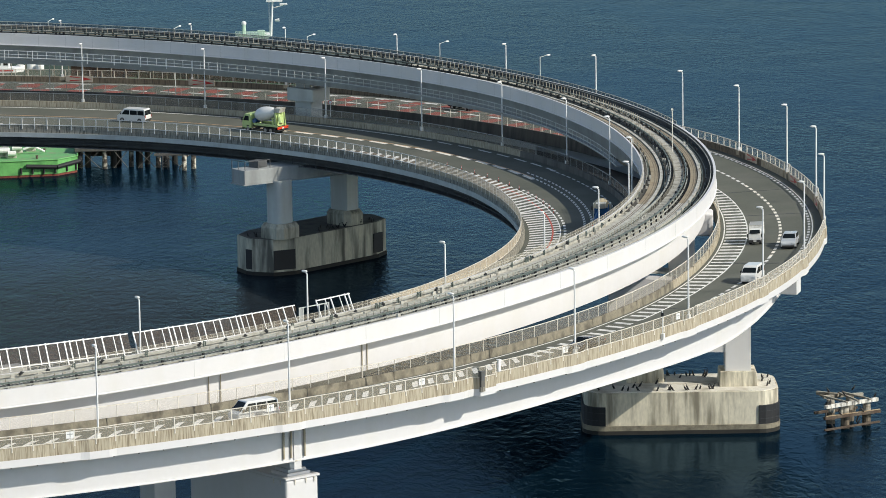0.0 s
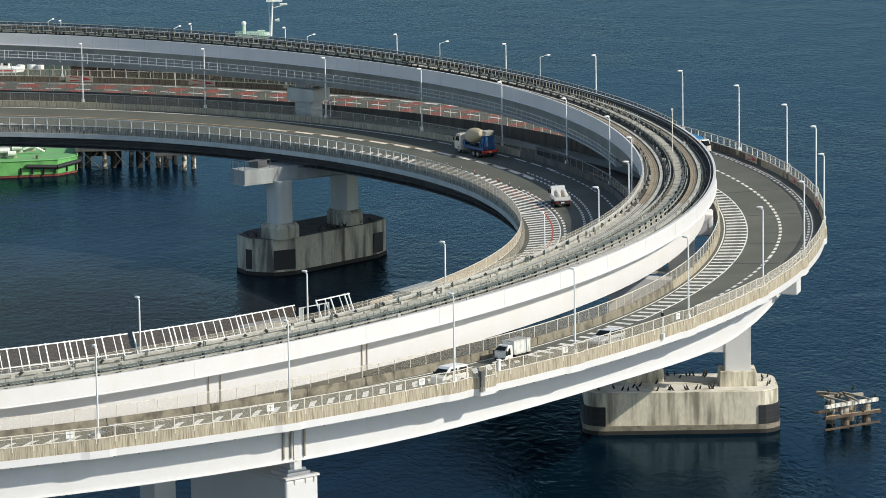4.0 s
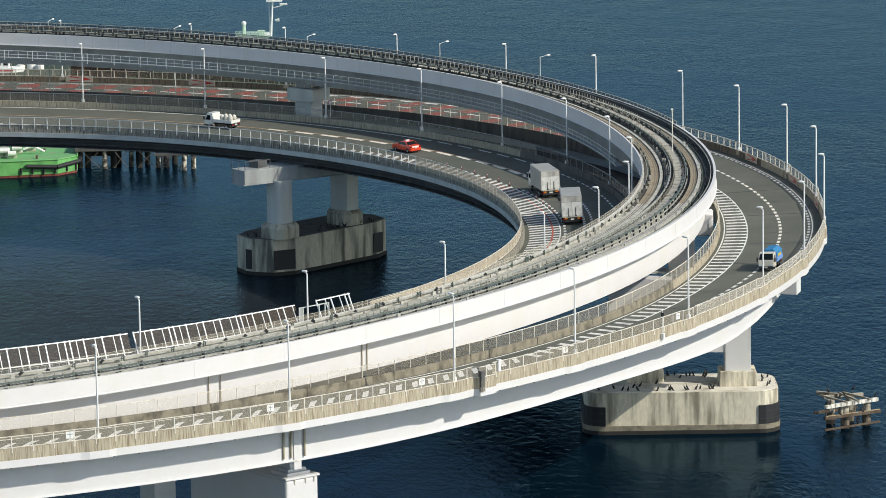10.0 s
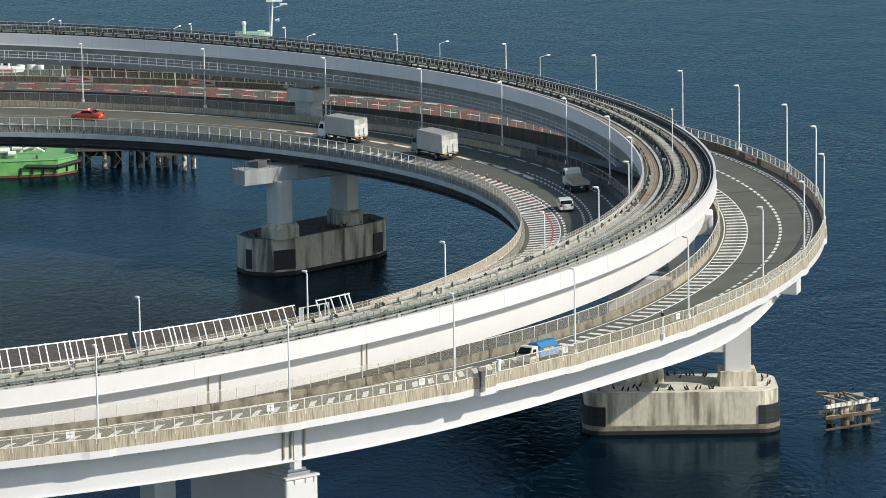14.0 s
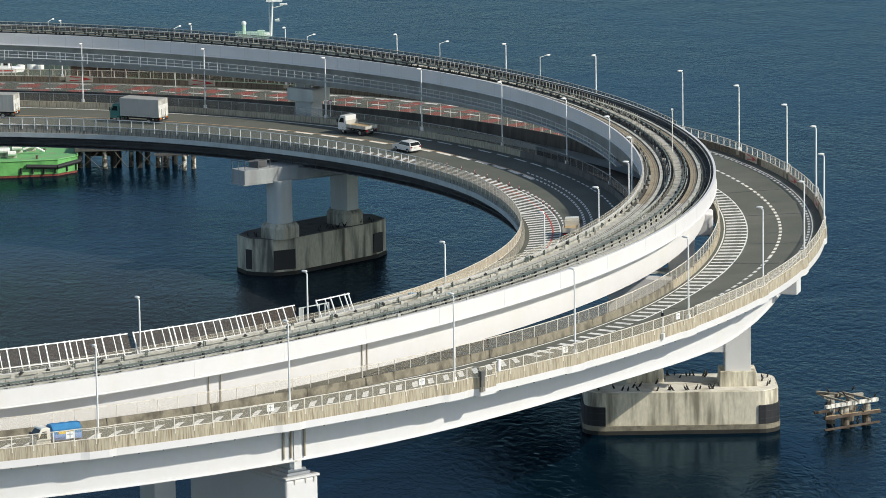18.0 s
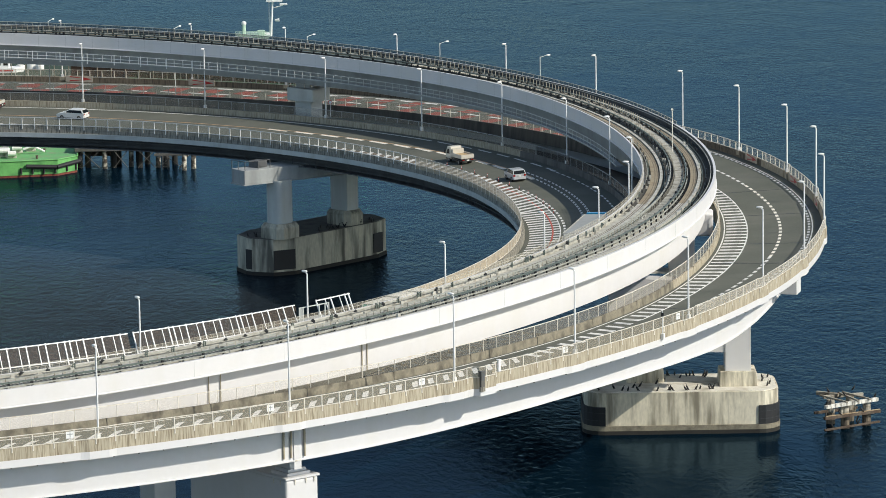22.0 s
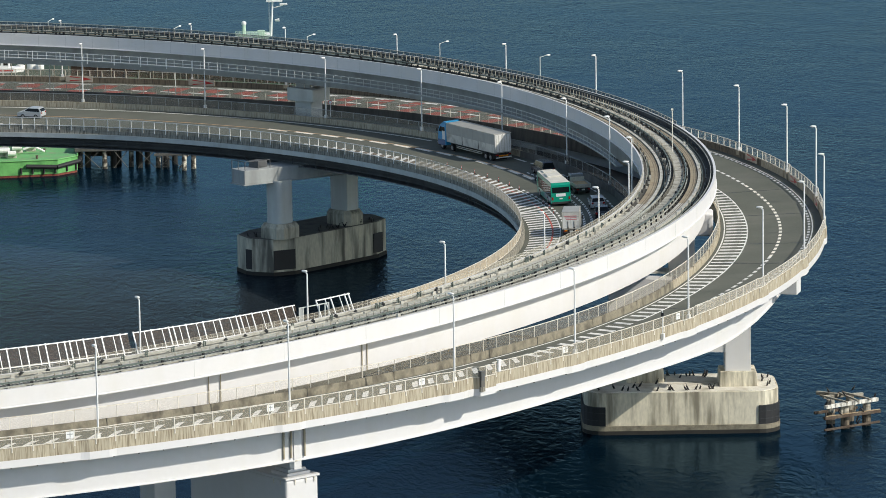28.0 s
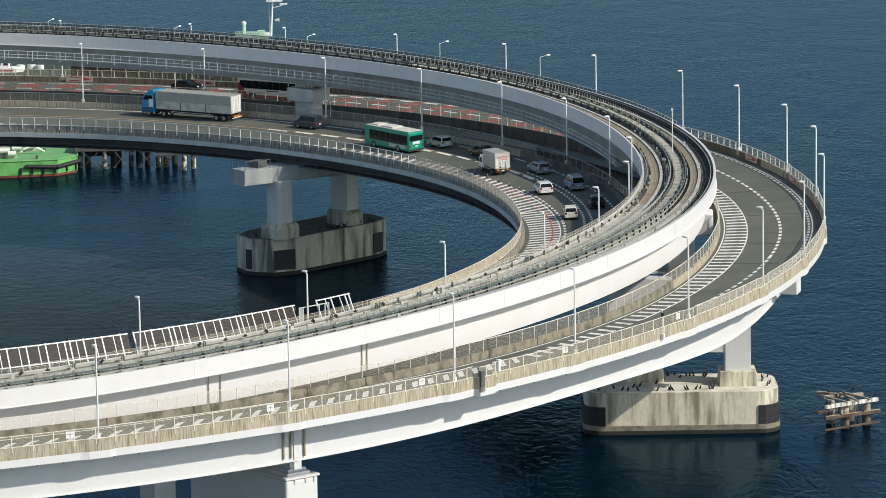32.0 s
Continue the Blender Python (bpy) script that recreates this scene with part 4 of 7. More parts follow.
def build_piers():
    # pier in the sea under the outer road
    p = tagged(empty("bridge_pier", pose(26.2, 474.6, 0, 0, 0, 0)), "white steel bridge pier on a stained concrete footing in the sea", "bridge pier", "bridge piers")
    foot = part("footing", prism(bmesh.new(), rounded_rect(-10.6, 11.3, -5.0, 5.2, 2.4), 0.75, 4.72), M_FOOT, p, "rain-streaked concrete footing")
    part("tide_band", prism(bmesh.new(), rounded_rect(-10.8, 11.5, -5.25, 5.4, 2.5), -2.0, 0.45), M_TIDE, p, "dark wet band at the waterline")
    part("ledge", prism(bmesh.new(), rounded_rect(-10.8, 11.5, -5.25, 5.4, 2.5), 0.45, 1.0), M_CONC_MOTTLED, p, "grey ledge above the waterline")
    part("footing_top", prism(bmesh.new(), rounded_rect(-10.4, 11.1, -4.8, 5.0, 2.3), 4.72, 4.8), M_GUANO, p, "pale footing top fouled by birds")
    for s in (1, -1):
        edge = [q for q in rounded_rect(-10.75, 11.45, -5.18, 5.35, 2.5) if (q[0] > 8.2 if s > 0 else q[0] < -6.5)]
        part("fender", bevelled(prism(bmesh.new(), edge, 0.6, 3.15), 0.03, 1), M_RUBBER, p, "black rubber fender panel")
        for z in (1.6, 2.45):
            part("fender_seam", prism(bmesh.new(), [(x * 1.002, y * 1.003) for x, y in edge], z, z + 0.04), M_CHARCOAL, p)
    for x, y in ((6.85, -0.4), (-3.5, 2.4)):
        part("pedestal", bevelled(boxes((x - 2.15, x + 2.15, y - 2.1, y + 2.1, 4.78, 6.45, 0.95)), 0.08), M_FOOT, p, "concrete pedestal")
        part("column", bevelled(boxes((x - 1.45, x + 1.45, y - 1.45, y + 1.45, 6.4, 15.0)), 0.06), M_WHITE, p, "white painted steel column")
    # cap beam: flat towards the inside, tapering outwards under the road
    bm = bmesh.new()
    side = [(-7.6, 8.6), (8.3, 8.6), (8.3, 11.6), (9.2, 14.4), (9.2, 16.4), (-3.5, 17.0), (-7.6, 15.2)]
    for s in (-1.25, 1.25):
        vs = [bm.verts.new((x, -0.2 + s - 0.05 * x, z)) for x, z in side]
        bm.faces.new(vs if s < 0 else vs[::-1])
    bm.verts.ensure_lookup_table()
    n = len(side)
    for i in range(n):
        j = (i + 1) % n
        bm.faces.new((bm.verts[j], bm.verts[i], bm.verts[n + i], bm.verts[n + j]))
    bmesh.ops.recalc_face_normals(bm, faces=bm.faces[:])
    part("cap_beam", bm, M_WHITE, p, "white painted steel cap beam")
    # support block beside the outer road
    e = part("cap_end", bevelled(boxes((-1.6, 0.9, -1.1, 1.1, 0, 2.0)), 0.08), M_WHITE, p)
    e.matrix_basis = p.matrix_basis.inverted() @ on_ring(-16.6, 141.5, 16.5)
    # guideway pier whose cap reaches out beside the outer road
    g = tagged(empty("guideway_pier", on_ring(-3.6, 126.6, 0)), "white guideway pier with a rounded cap end beside the road", "bridge pier", "guideway piers")
    part("cap_end", bevelled(boxes((-3.0, 2.75, -1.7, 1.7, 17.7, 20.5)), 0.35, 3), M_WHITE, g)
    part("column", bevelled(boxes((-2.6, 0.6, -1.6, 1.6, 4.6, 17.8)), 0.1), M_WHITE, g, "white painted steel column")
    part("access_cage", boxes((-5.4, -2.4, -4.6, -1.6, 13.8, 14.0), (-2.5, -2.4, -4.6, -1.6, 14.0, 16.0)), M_RAIL, g, "steel access cage")

    # far pier in the middle of the loop
    m = pose(-17.6, 584.5, 0, 0, 0, 47.5)
    q = tagged(empty("bridge_pier", m), "grey two-column bridge pier on a dark stained concrete footing", "bridge pier", "bridge piers")
    part("footing", prism(bmesh.new(), rounded_rect(-13.1, 11.7, -4.7, 4.7, 4.2, 2), 0.45, 5.0), M_FOOT_OLD, q, "dark streaked concrete footing")
    part("tide_band", prism(bmesh.new(), rounded_rect(-13.2, 11.8, -4.8, 4.8, 4.2, 2), -2.0, 0.5), M_TIDE, q, "dark wet band at the waterline")
    part("footing_top", prism(bmesh.new(), rounded_rect(-12.9, 11.5, -4.5, 4.5, 4.1, 2), 5.0, 5.1), M_CONC_DARK, q, "dark rough footing top")
    ring_f = rounded_rect(-13.2, 11.8, -4.8, 4.8, 4.25, 2)
    for i0 in (10, 8):
        (xa, ya), (xb, yb) = ring_f[i0], ring_f[(i0 + 1) % 12]
        quad = [(xa, ya), (xb, yb), (xb * 0.985, yb * 0.96), (xa * 0.985, ya * 0.96)]
        part("fender", prism(bmesh.new(), quad, 0.8, 3.5), M_RUBBER, q, "black rubber fender panel")
    part("fender", prism(bmesh.new(), [(6.6, -4.86), (8.4, -4.86), (8.4, -4.6), (6.6, -4.6)], 0.8, 3.5), M_RUBBER, q, "black rubber fender panel")
    for x, y, hx, hy, rnd_ in ((-9.8, -2.8, 1.45, 1.45, 0.75), (3.8, -2.0, 1.15, 1.6, 0.08)):
        ped = prism(bmesh.new(), rounded_rect(x - hx - 0.75, x + hx + 0.75, y - hy - 0.75, y + hy + 0.75, 0.75, 1), 5.1, 6.55)
        prism(ped, rounded_rect(x - hx - 0.75, x + hx + 0.75, y - hy - 0.75, y + hy + 0.75, 0.75, 1), 6.55, 7.1, 0.84)
        part("pedestal", ped, M_FOOT_OLD, q, "chamfered concrete pedestal")
        part("column", prism(bmesh.new(), rounded_rect(x - hx, x + hx, y - hy, y + hy, rnd_, 5), 7.0, 13.0), M_GREY_PALE, q, "pale grey painted steel column")
    cap = [(-15.6, -2.0), (1.0, -6.2), (6.0, -4.2), (6.0, -0.4), (-15.0, 1.1)]
    part("cap_beam", bevelled(prism(bmesh.new(), cap, 12.9, 14.8), 0.06), M_GREY_CAP, q, "grey painted steel cap beam")
    part("cap_flange", prism(bmesh.new(), [(x * 1.01 - 0.1, y * 1.03) for x, y in cap], 12.78, 12.9), M_GREY_CAP, q)
    part("bearing", bevelled(boxes((-12.6, -10.8, -1.6, 0.2, 14.8, 15.7)), 0.08), M_GREY_DARK, q)
    for x, y in ((-15.4, -1.9), (-15.2, -0.4), (-15.0, 1.0), (-13.4, -2.4), (-11.6, -2.9)):
        part("rail_post", boxes((x - 0.04, x + 0.04, y - 0.04, y + 0.04, 14.8, 16.0)), M_GREY_DARK, q)
    part("rail", tube(bmesh.new(), (-15.4, -1.9, 16.0), (-15.0, 1.0, 16.0), 0.04, 6), M_GREY_DARK, q)
    part("rail", tube(bmesh.new(), (-15.4, -1.9, 16.0), (-11.6, -2.9, 16.0), 0.04, 6), M_GREY_DARK, q)
    # guideway column between the two roads on the far side
    c = tagged(empty("guideway_pier", on_ring(51.2, 125.0, 0)), "grey steel guideway pier with a flared head between the roads", "bridge pier", "guideway piers")
    part("cross_beam", bevelled(boxes((-8.5, 7.5, -1.5, 1.5, 12.5, 13.6)), 0.06), M_GREY_STEEL, c)
    part("column", bevelled(boxes((-1.25, 1.25, -1.5, 1.5, 13.5, 20.0)), 0.1), M_GREY_PALE, c)
    part("head", bevelled(boxes((-1.9, 1.9, -2.4, 2.4, 19.9, 21.75)), 0.1), M_GREY_PALE, c)
    part("bearing", bevelled(boxes((-1.2, 1.2, -1.3, 1.3, 21.8, 22.8)), 0.1), M_GREY_STEEL, c)
    for y in (-2.2, -0.8, 0.8, 2.2):
        part("rail_post", boxes((-1.85, -1.77, y - 0.04, y + 0.04, 21.9, 23.2)), M_RAIL, c)
    part("rail", boxes((-1.86, -1.76, -2.3, 2.3, 23.1, 23.2)), M_RAIL, c)
    # pier at the near end
    e = tagged(empty("bridge_pier", pose(-14.7, 398.3, 0, 0, 0, -52)), "white bridge pier head with a bearing under the outer road", "bridge pier", "bridge piers")
    part("cap_beam", bevelled(boxes((-14.5, 1.6, -1.9, 1.9, 7.5, 12.2)), 0.3, 3), M_WHITE, e, "white painted steel cap beam")
    part("top_plate", boxes((-14.5, 1.7, -2.0, 2.0, 12.2, 12.4)), M_WHITE, e)
    part("column", bevelled(boxes((-12.0, -8.0, -1.7, 1.7, -2, 7.6)), 0.2), M_WHITE, e)
    part("column", bevelled(boxes((-15.4, -12.8, -7.2, -4.7, -2, 12.2)), 0.1), M_WHITE, e)
    bolt = mesh_of("drip_lug", boxes((0, 0.05, -0.06, 0.06, -0.5, 0)), M_RAIL)
    for x, y in ((-0.2, -2.03), (0.9, -2.03), (1.66, -0.9), (1.66, 0.4), (1.66, 1.4)):
        part("drip_lug", bolt, None, e, m=pose(x, y, 12.2, 0, 0, 0 if x > 1.5 else -90))
    part("bearing", bevelled(boxes((-1.0, 0.6, -0.7, 0.7, 12.4, 14.3)), 0.08), M_WHITE, e)
    part("bearing_plate", bevelled(boxes((-1.6, 1.1, -1.35, 1.35, 12.4, 12.7)), 0.03), M_WHITE, e)
    part("bearing_plate", bevelled(boxes((-1.3, 0.8, -1.05, 1.05, 12.7, 13.0)), 0.03), M_WHITE, e)


# ---- loose things in the water ----
def build_birds():
    body = bmesh.new()
    bmesh.ops.create_uvsphere(body, u_segments=8, v_segments=6, radius=1)
    bmesh.ops.transform(body, matrix=Matrix.Translation((0, 0, 0.3)) @ Matrix.Rotation(radians(-55), 4, "Y") @ Matrix.Diagonal((0.34, 0.13, 0.13, 1)), verts=body.verts[:])
    body = mesh_of("body", body, M_BIRD)
    neck = bmesh.new()
    tube(neck, (0.14, 0, 0.5), (0.2, 0, 0.74), 0.05, 6, 0.035)
    tube(neck, (0.18, 0, 0.74), (0.38, 0, 0.76), 0.045, 6, 0.012)
    neck = mesh_of("neck_and_beak", neck, M_BIRD)
    tail = mesh_of("tail", boxes((-0.32, -0.1, -0.05, 0.05, 0.02, 0.08)), M_BIRD)
    legs = mesh_of("legs", boxes((-0.02, 0.02, -0.07, -0.04, 0, 0.15), (-0.02, 0.02, 0.04, 0.07, 0, 0.15)), M_BIRD)
    bird = empty("seabird")
    for n, me in (("body", body), ("neck_and_beak", neck), ("tail", tail), ("legs", legs)):
        part(n, me, None, bird)
    tagged(bird, "black cormorant standing upright on the pier footing", "bird", "resting cormorants")
    rnd = random.Random(11)
    spots = []
    for i in range(46):
        x = rnd.uniform(-9.0, 4.0)
        y = rnd.choice((rnd.uniform(-4.3, -3.4), rnd.uniform(-3, 4.5), rnd.uniform(3.4, 4.6)))
        spots.append((26.2 + x, 474.6 + y, 4.8))
    for i in range(5):
        spots.append((26.2 + rnd.uniform(9.2, 10.6), 474.6 + rnd.uniform(-3.5, 3.0), 4.8))
    m41 = pose(-17.6, 584.5, 0, 0, 0, 47.5)
    for i in range(16):
        v = m41 @ Vector((rnd.uniform(-6, 10.5), rnd.choice((-4.3, rnd.uniform(-4, 3.5), -4.1)), 5.1))
        spots.append(tuple(v))
    for i in range(4):
        v = m41 @ Vector((rnd.uniform(-12.4, -11.8), rnd.uniform(-1.0, 3.0), 5.1))
        spots.append(tuple(v))
    dol = pose(45.4, 471.0, 0, 0, 0, 29)
    for x, y, z in ((-3.4, -0.5, 3.15), (-2.8, -0.4, 3.15), (3.6, 0.1, 3.15), (3.3, 4.0, 3.3), (0.3, 4.6, 3.3), (0.8, 2.2, 3.3), (-3.5, -0.5, 1.84), (-1.6, -0.5, 1.84), (1.4, -0.5, 1.84), (-2.6, -0.4, 0.5), (1.0, -0.4, 0.45)):
        spots.append(tuple(dol @ Vector((x, y, z))))
    for i, (x, y, z) in enumerate(spots):
        m = pose(x, y, z, 0, 0, rnd.uniform(0, 360))
        if i == 0:
            bird.matrix_basis = m @ Matrix.Scale(0.85, 4)
        else:
            copy_thing(bird, m)


def build_dolphin():
    """Old mooring dolphin: two thick piles, tiers of beams, a bird-whitened lattice on top."""
    d = tagged(empty("mooring_dolphin", pose(45.4, 471.0, 0, 0, 0, 29)), "decayed mooring dolphin of bird-whitened beams on thick piles", "mooring dolphin")
    for x, y in ((-0.35, 0.3), (2.65, 0.4), (-0.2, 3.4), (2.5, 3.5)):
        part("round_post", tube(bmesh.new(), (x, y, -2), (x, y, 1.3), 0.5, 14), M_CONC_BROWN, d, "stained round pile")
        part("round_post", tube(bmesh.new(), (x, y, 1.3), (x, y, 2.75), 0.46, 14), M_DROPPINGS, d, "bird-whitened pile top")
    def beam(name, x0, x1, y, z, w, h, rz, m, tilt=0.0):
        b = part(name, bevelled(boxes((x0, x1, -w / 2, w / 2, 0, h)), 0.03, 1), m, d)
        b.matrix_basis = pose(0, y, z, 0, tilt, rz)
    beam("beam", -3.6, 3.9, -0.4, 0.25, 0.3, 0.22, 0, M_RUST, -1.0)
    beam("beam", -3.7, 3.9, -0.5, 1.5, 0.42, 0.34, 0, M_RUST)
    beam("beam", -3.6, 3.8, -0.3, 2.75, 0.42, 0.42, 3, M_WHITEWASH)
    beam("cap_strip", -3.5, 3.9, -0.4, 1.84, 0.3, 0.04, 0, M_LOAD_TAN)
    beam("beam", -0.6, 4.2, 4.2, 2.75, 0.4, 0.36, -14, M_DROPPINGS)
    b = part("beam", bevelled(boxes((-0.2, 2.6, -0.2, 0.2, 0, 0.4)), 0.03, 1), M_DROPPINGS, d)
    b.matrix_basis = pose(-0.2, 5.9, 2.9, 0, 0, -62)
    beam("beam", -2.4, 3.4, 3.4, 1.3, 0.35, 0.3, 0, M_RUST)
    for x, rz in ((-0.7, 4), (0.9, -8), (2.4, 5)):
        b = part("crossbeam", bevelled(boxes((-0.13, 0.13, -0.6, 4.3, 0, 0.2)), 0.03, 1), M_DROPPINGS, d)
        b.matrix_basis = pose(x, 0, 3.1, 0, 0, rz)
    for x in (-0.9, 0.9, 2.9):
        part("stub_post", tube(bmesh.new(), (x, 0.2, 1.6), (x, 0.2, 2.7), 0.14, 8), M_DROPPINGS, d)
    for x, z in ((-0.4, 1.6), (1.4, 0.5)):
        part("brace", tube(bmesh.new(), (x, 0.6, z), (x + 1.2, 1.6, z + 1.1), 0.09, 6), M_RUST, d)


def build_barge():
    b = tagged(empty("work_barge", pose(-73.8, 671.0, 0, 0, 0, 12)), "bright green flat work barge with black rubber fenders", "barge")
    out = [(-24, -8), (12, -8), (15.5, -5.2), (16.5, 3), (14, 9), (-24, 9)]
    part("hull", prism(bmesh.new(), out, 0.35, 2.5), M_GREEN, b, "green painted steel hull")
    part("boot_top", prism(bmesh.new(), [(x * 0.995, y * 0.99) for x, y in out], -1, 0.36), M_OXIDE, b, "red-brown underwater paint")
    part("deck", prism(bmesh.new(), [(x * 0.97, y * 0.95) for x, y in out], 2.5, 2.56), M_GREEN_DECK, b)
    for p, q in zip(out, out[1:] + out[:1]):
        part("bulwark", tube(bmesh.new(), (*p, 2.58), (*q, 2.58), 0.12, 6), M_GREEN, b)
    for (x0, y0), (x1, y1), lo, hi in ((7.0, -8.3), (11.8, -8.3), 1.75, 1.45), ((11.8, -8.3), (15.8, -5.2), 1.45, 1.8), ((15.8, -5.2), (16.9, 3.2), 1.8, 2.2):
        part("rub_rail", tube(bmesh.new(), (x0, y0, lo), (x1, y1, hi), 0.34, 10), M_RUBBER, b, "sagging black rubber fender")
    for x, y in ((6.2, -8.2), (8.0, -8.2), (9.8, -8.2), (11.6, -8.15), (13.6, -6.9), (15.2, -5.6)):
        part("tyre_fender", tube(bmesh.new(), (x, y, 0.5), (x, y, 1.5), 0.16, 8), M_RUBBER, b)
    for x, y, w, h in ((6.6, 1.5, 1.0, 1.2), (9.0, 2.5, 0.8, 1.2), (4.0, -2, 1.3, 1.5), (5.2, -4.0, 0.8, 1.0)):
        part("winch", bevelled(boxes((x - w, x + w, y - w * 0.7, y + w * 0.7, 2.55, 2.55 + h, 0.8)), 0.15), M_TRAY, b, "pale grey deck machinery")
        part("drum", tube(bmesh.new(), (x - w * 0.8, y - w * 0.9, 2.9 + h * 0.5), (x + w * 0.8, y - w * 0.9, 2.9 + h * 0.5), 0.4, 10), M_SHIP, b)
    part("hose", tube(bmesh.new(), (7.4, -1, 3.4), (9.0, -1, 3.9), 0.18, 8), M_SHIP, b)
    part("hose", tube(bmesh.new(), (9.0, -1, 3.9), (10.8, -1, 2.9), 0.18, 8), M_SHIP, b)
    for x, y in ((-3, -3), (5, 5), (11, 1), (9, -6)):
        part("bollard", tube(bmesh.new(), (x, y, 2.55), (x, y, 3.1), 0.2, 8), M_RUST, b)
    part("boom", tube(bmesh.new(), (-2, 3, 3.4), (5, 4, 4.6), 0.16, 8), M_TRAY, b)


def build_jetty():
    j = tagged(empty("jetty"), "ruined jetty of bird-whitened timber piles with cross braces", "jetty")
    for x, y, h in ((-57.6, 674.0, 3.2), (-53.57, 672.2, 3.3), (-49.5, 674.0, 3.2), (-45.1, 672.5, 3.3), (-40.8, 669.4, 3.3), (-39.4, 670.9, 2.7)):
        part("pile", tube(bmesh.new(), (x, y, -2), (x + 0.12, y, h), 0.42, 12, 0.38), M_PILE, j, "bird-whitened timber pile")
        part("pile_cap", tube(bmesh.new(), (x + 0.12, y, h), (x + 0.12, y, h + 0.3), 0.46, 12), M_CONC_DARK, j)
    for x, y in ((-56.3, 673.8), (-52.1, 673.4), (-51.6, 676.8), (-47.96, 673.0), (-47.0, 676.5), (-43.7, 672.6), (-42.6, 676.0)):
        part("pile", tube(bmesh.new(), (x, y, -2), (x, y, 3.5), 0.45, 10), M_TIDE, j, "dark wet timber pile")
    part("beam", bevelled(boxes((-58.2, -43.0, 671.4, 671.8, 2.9, 3.4)), 0.04, 1), M_CONC_DARK, j)
    part("beam", bevelled(boxes((-45.6, -39.6, 670.6, 671.0, 2.15, 2.5)), 0.04, 1), M_CONC_DARK, j)
    for x0, x1 in ((-48.2, -45.4), (-45.0, -41.4), (-52.0, -49.8), (-57.2, -54.2)):
        for za, zb in ((0.2, 3.0), (3.0, 0.2)):
            part("brace", tube(bmesh.new(), (x0, 671.6, za), (x1, 671.6, zb), 0.07, 6), M_CONC_DARK, j)
    part("leaning_post", tube(bmesh.new(), (-41.6, 670.2, 0.1), (-39.9, 670.4, 2.6), 0.11, 8), M_PILE, j)
    for x in (-44.2, -43.4):
        part("ladder_rail", tube(bmesh.new(), (x, 670.4, 0), (x, 670.4, 2.4), 0.06, 6), M_CONC_DARK, j)
    for k in range(4):
        part("ladder_rung", tube(bmesh.new(), (-44.2, 670.4, 0.5 + 0.5 * k), (-43.4, 670.4, 0.5 + 0.5 * k), 0.04, 6), M_CONC_DARK, j)
    part("deck", boxes((-58.5, -43.0, 671.8, 682, 3.4, 3.8)), M_CONC_DARK, j, "dark timber deck")
    part("cabin", bevelled(boxes((-57.0, -53.0, 679, 682, 1.0, 3.4)), 0.05), M_RUST, j, "red-brown shed")
    for k in range(4):
        x = -57 + k * 4.1
        part("rear_pile", tube(bmesh.new(), (x, 680.5, -2), (x, 680.5, 3.4), 0.35, 8), M_TIDE, j, "dark timber pile")


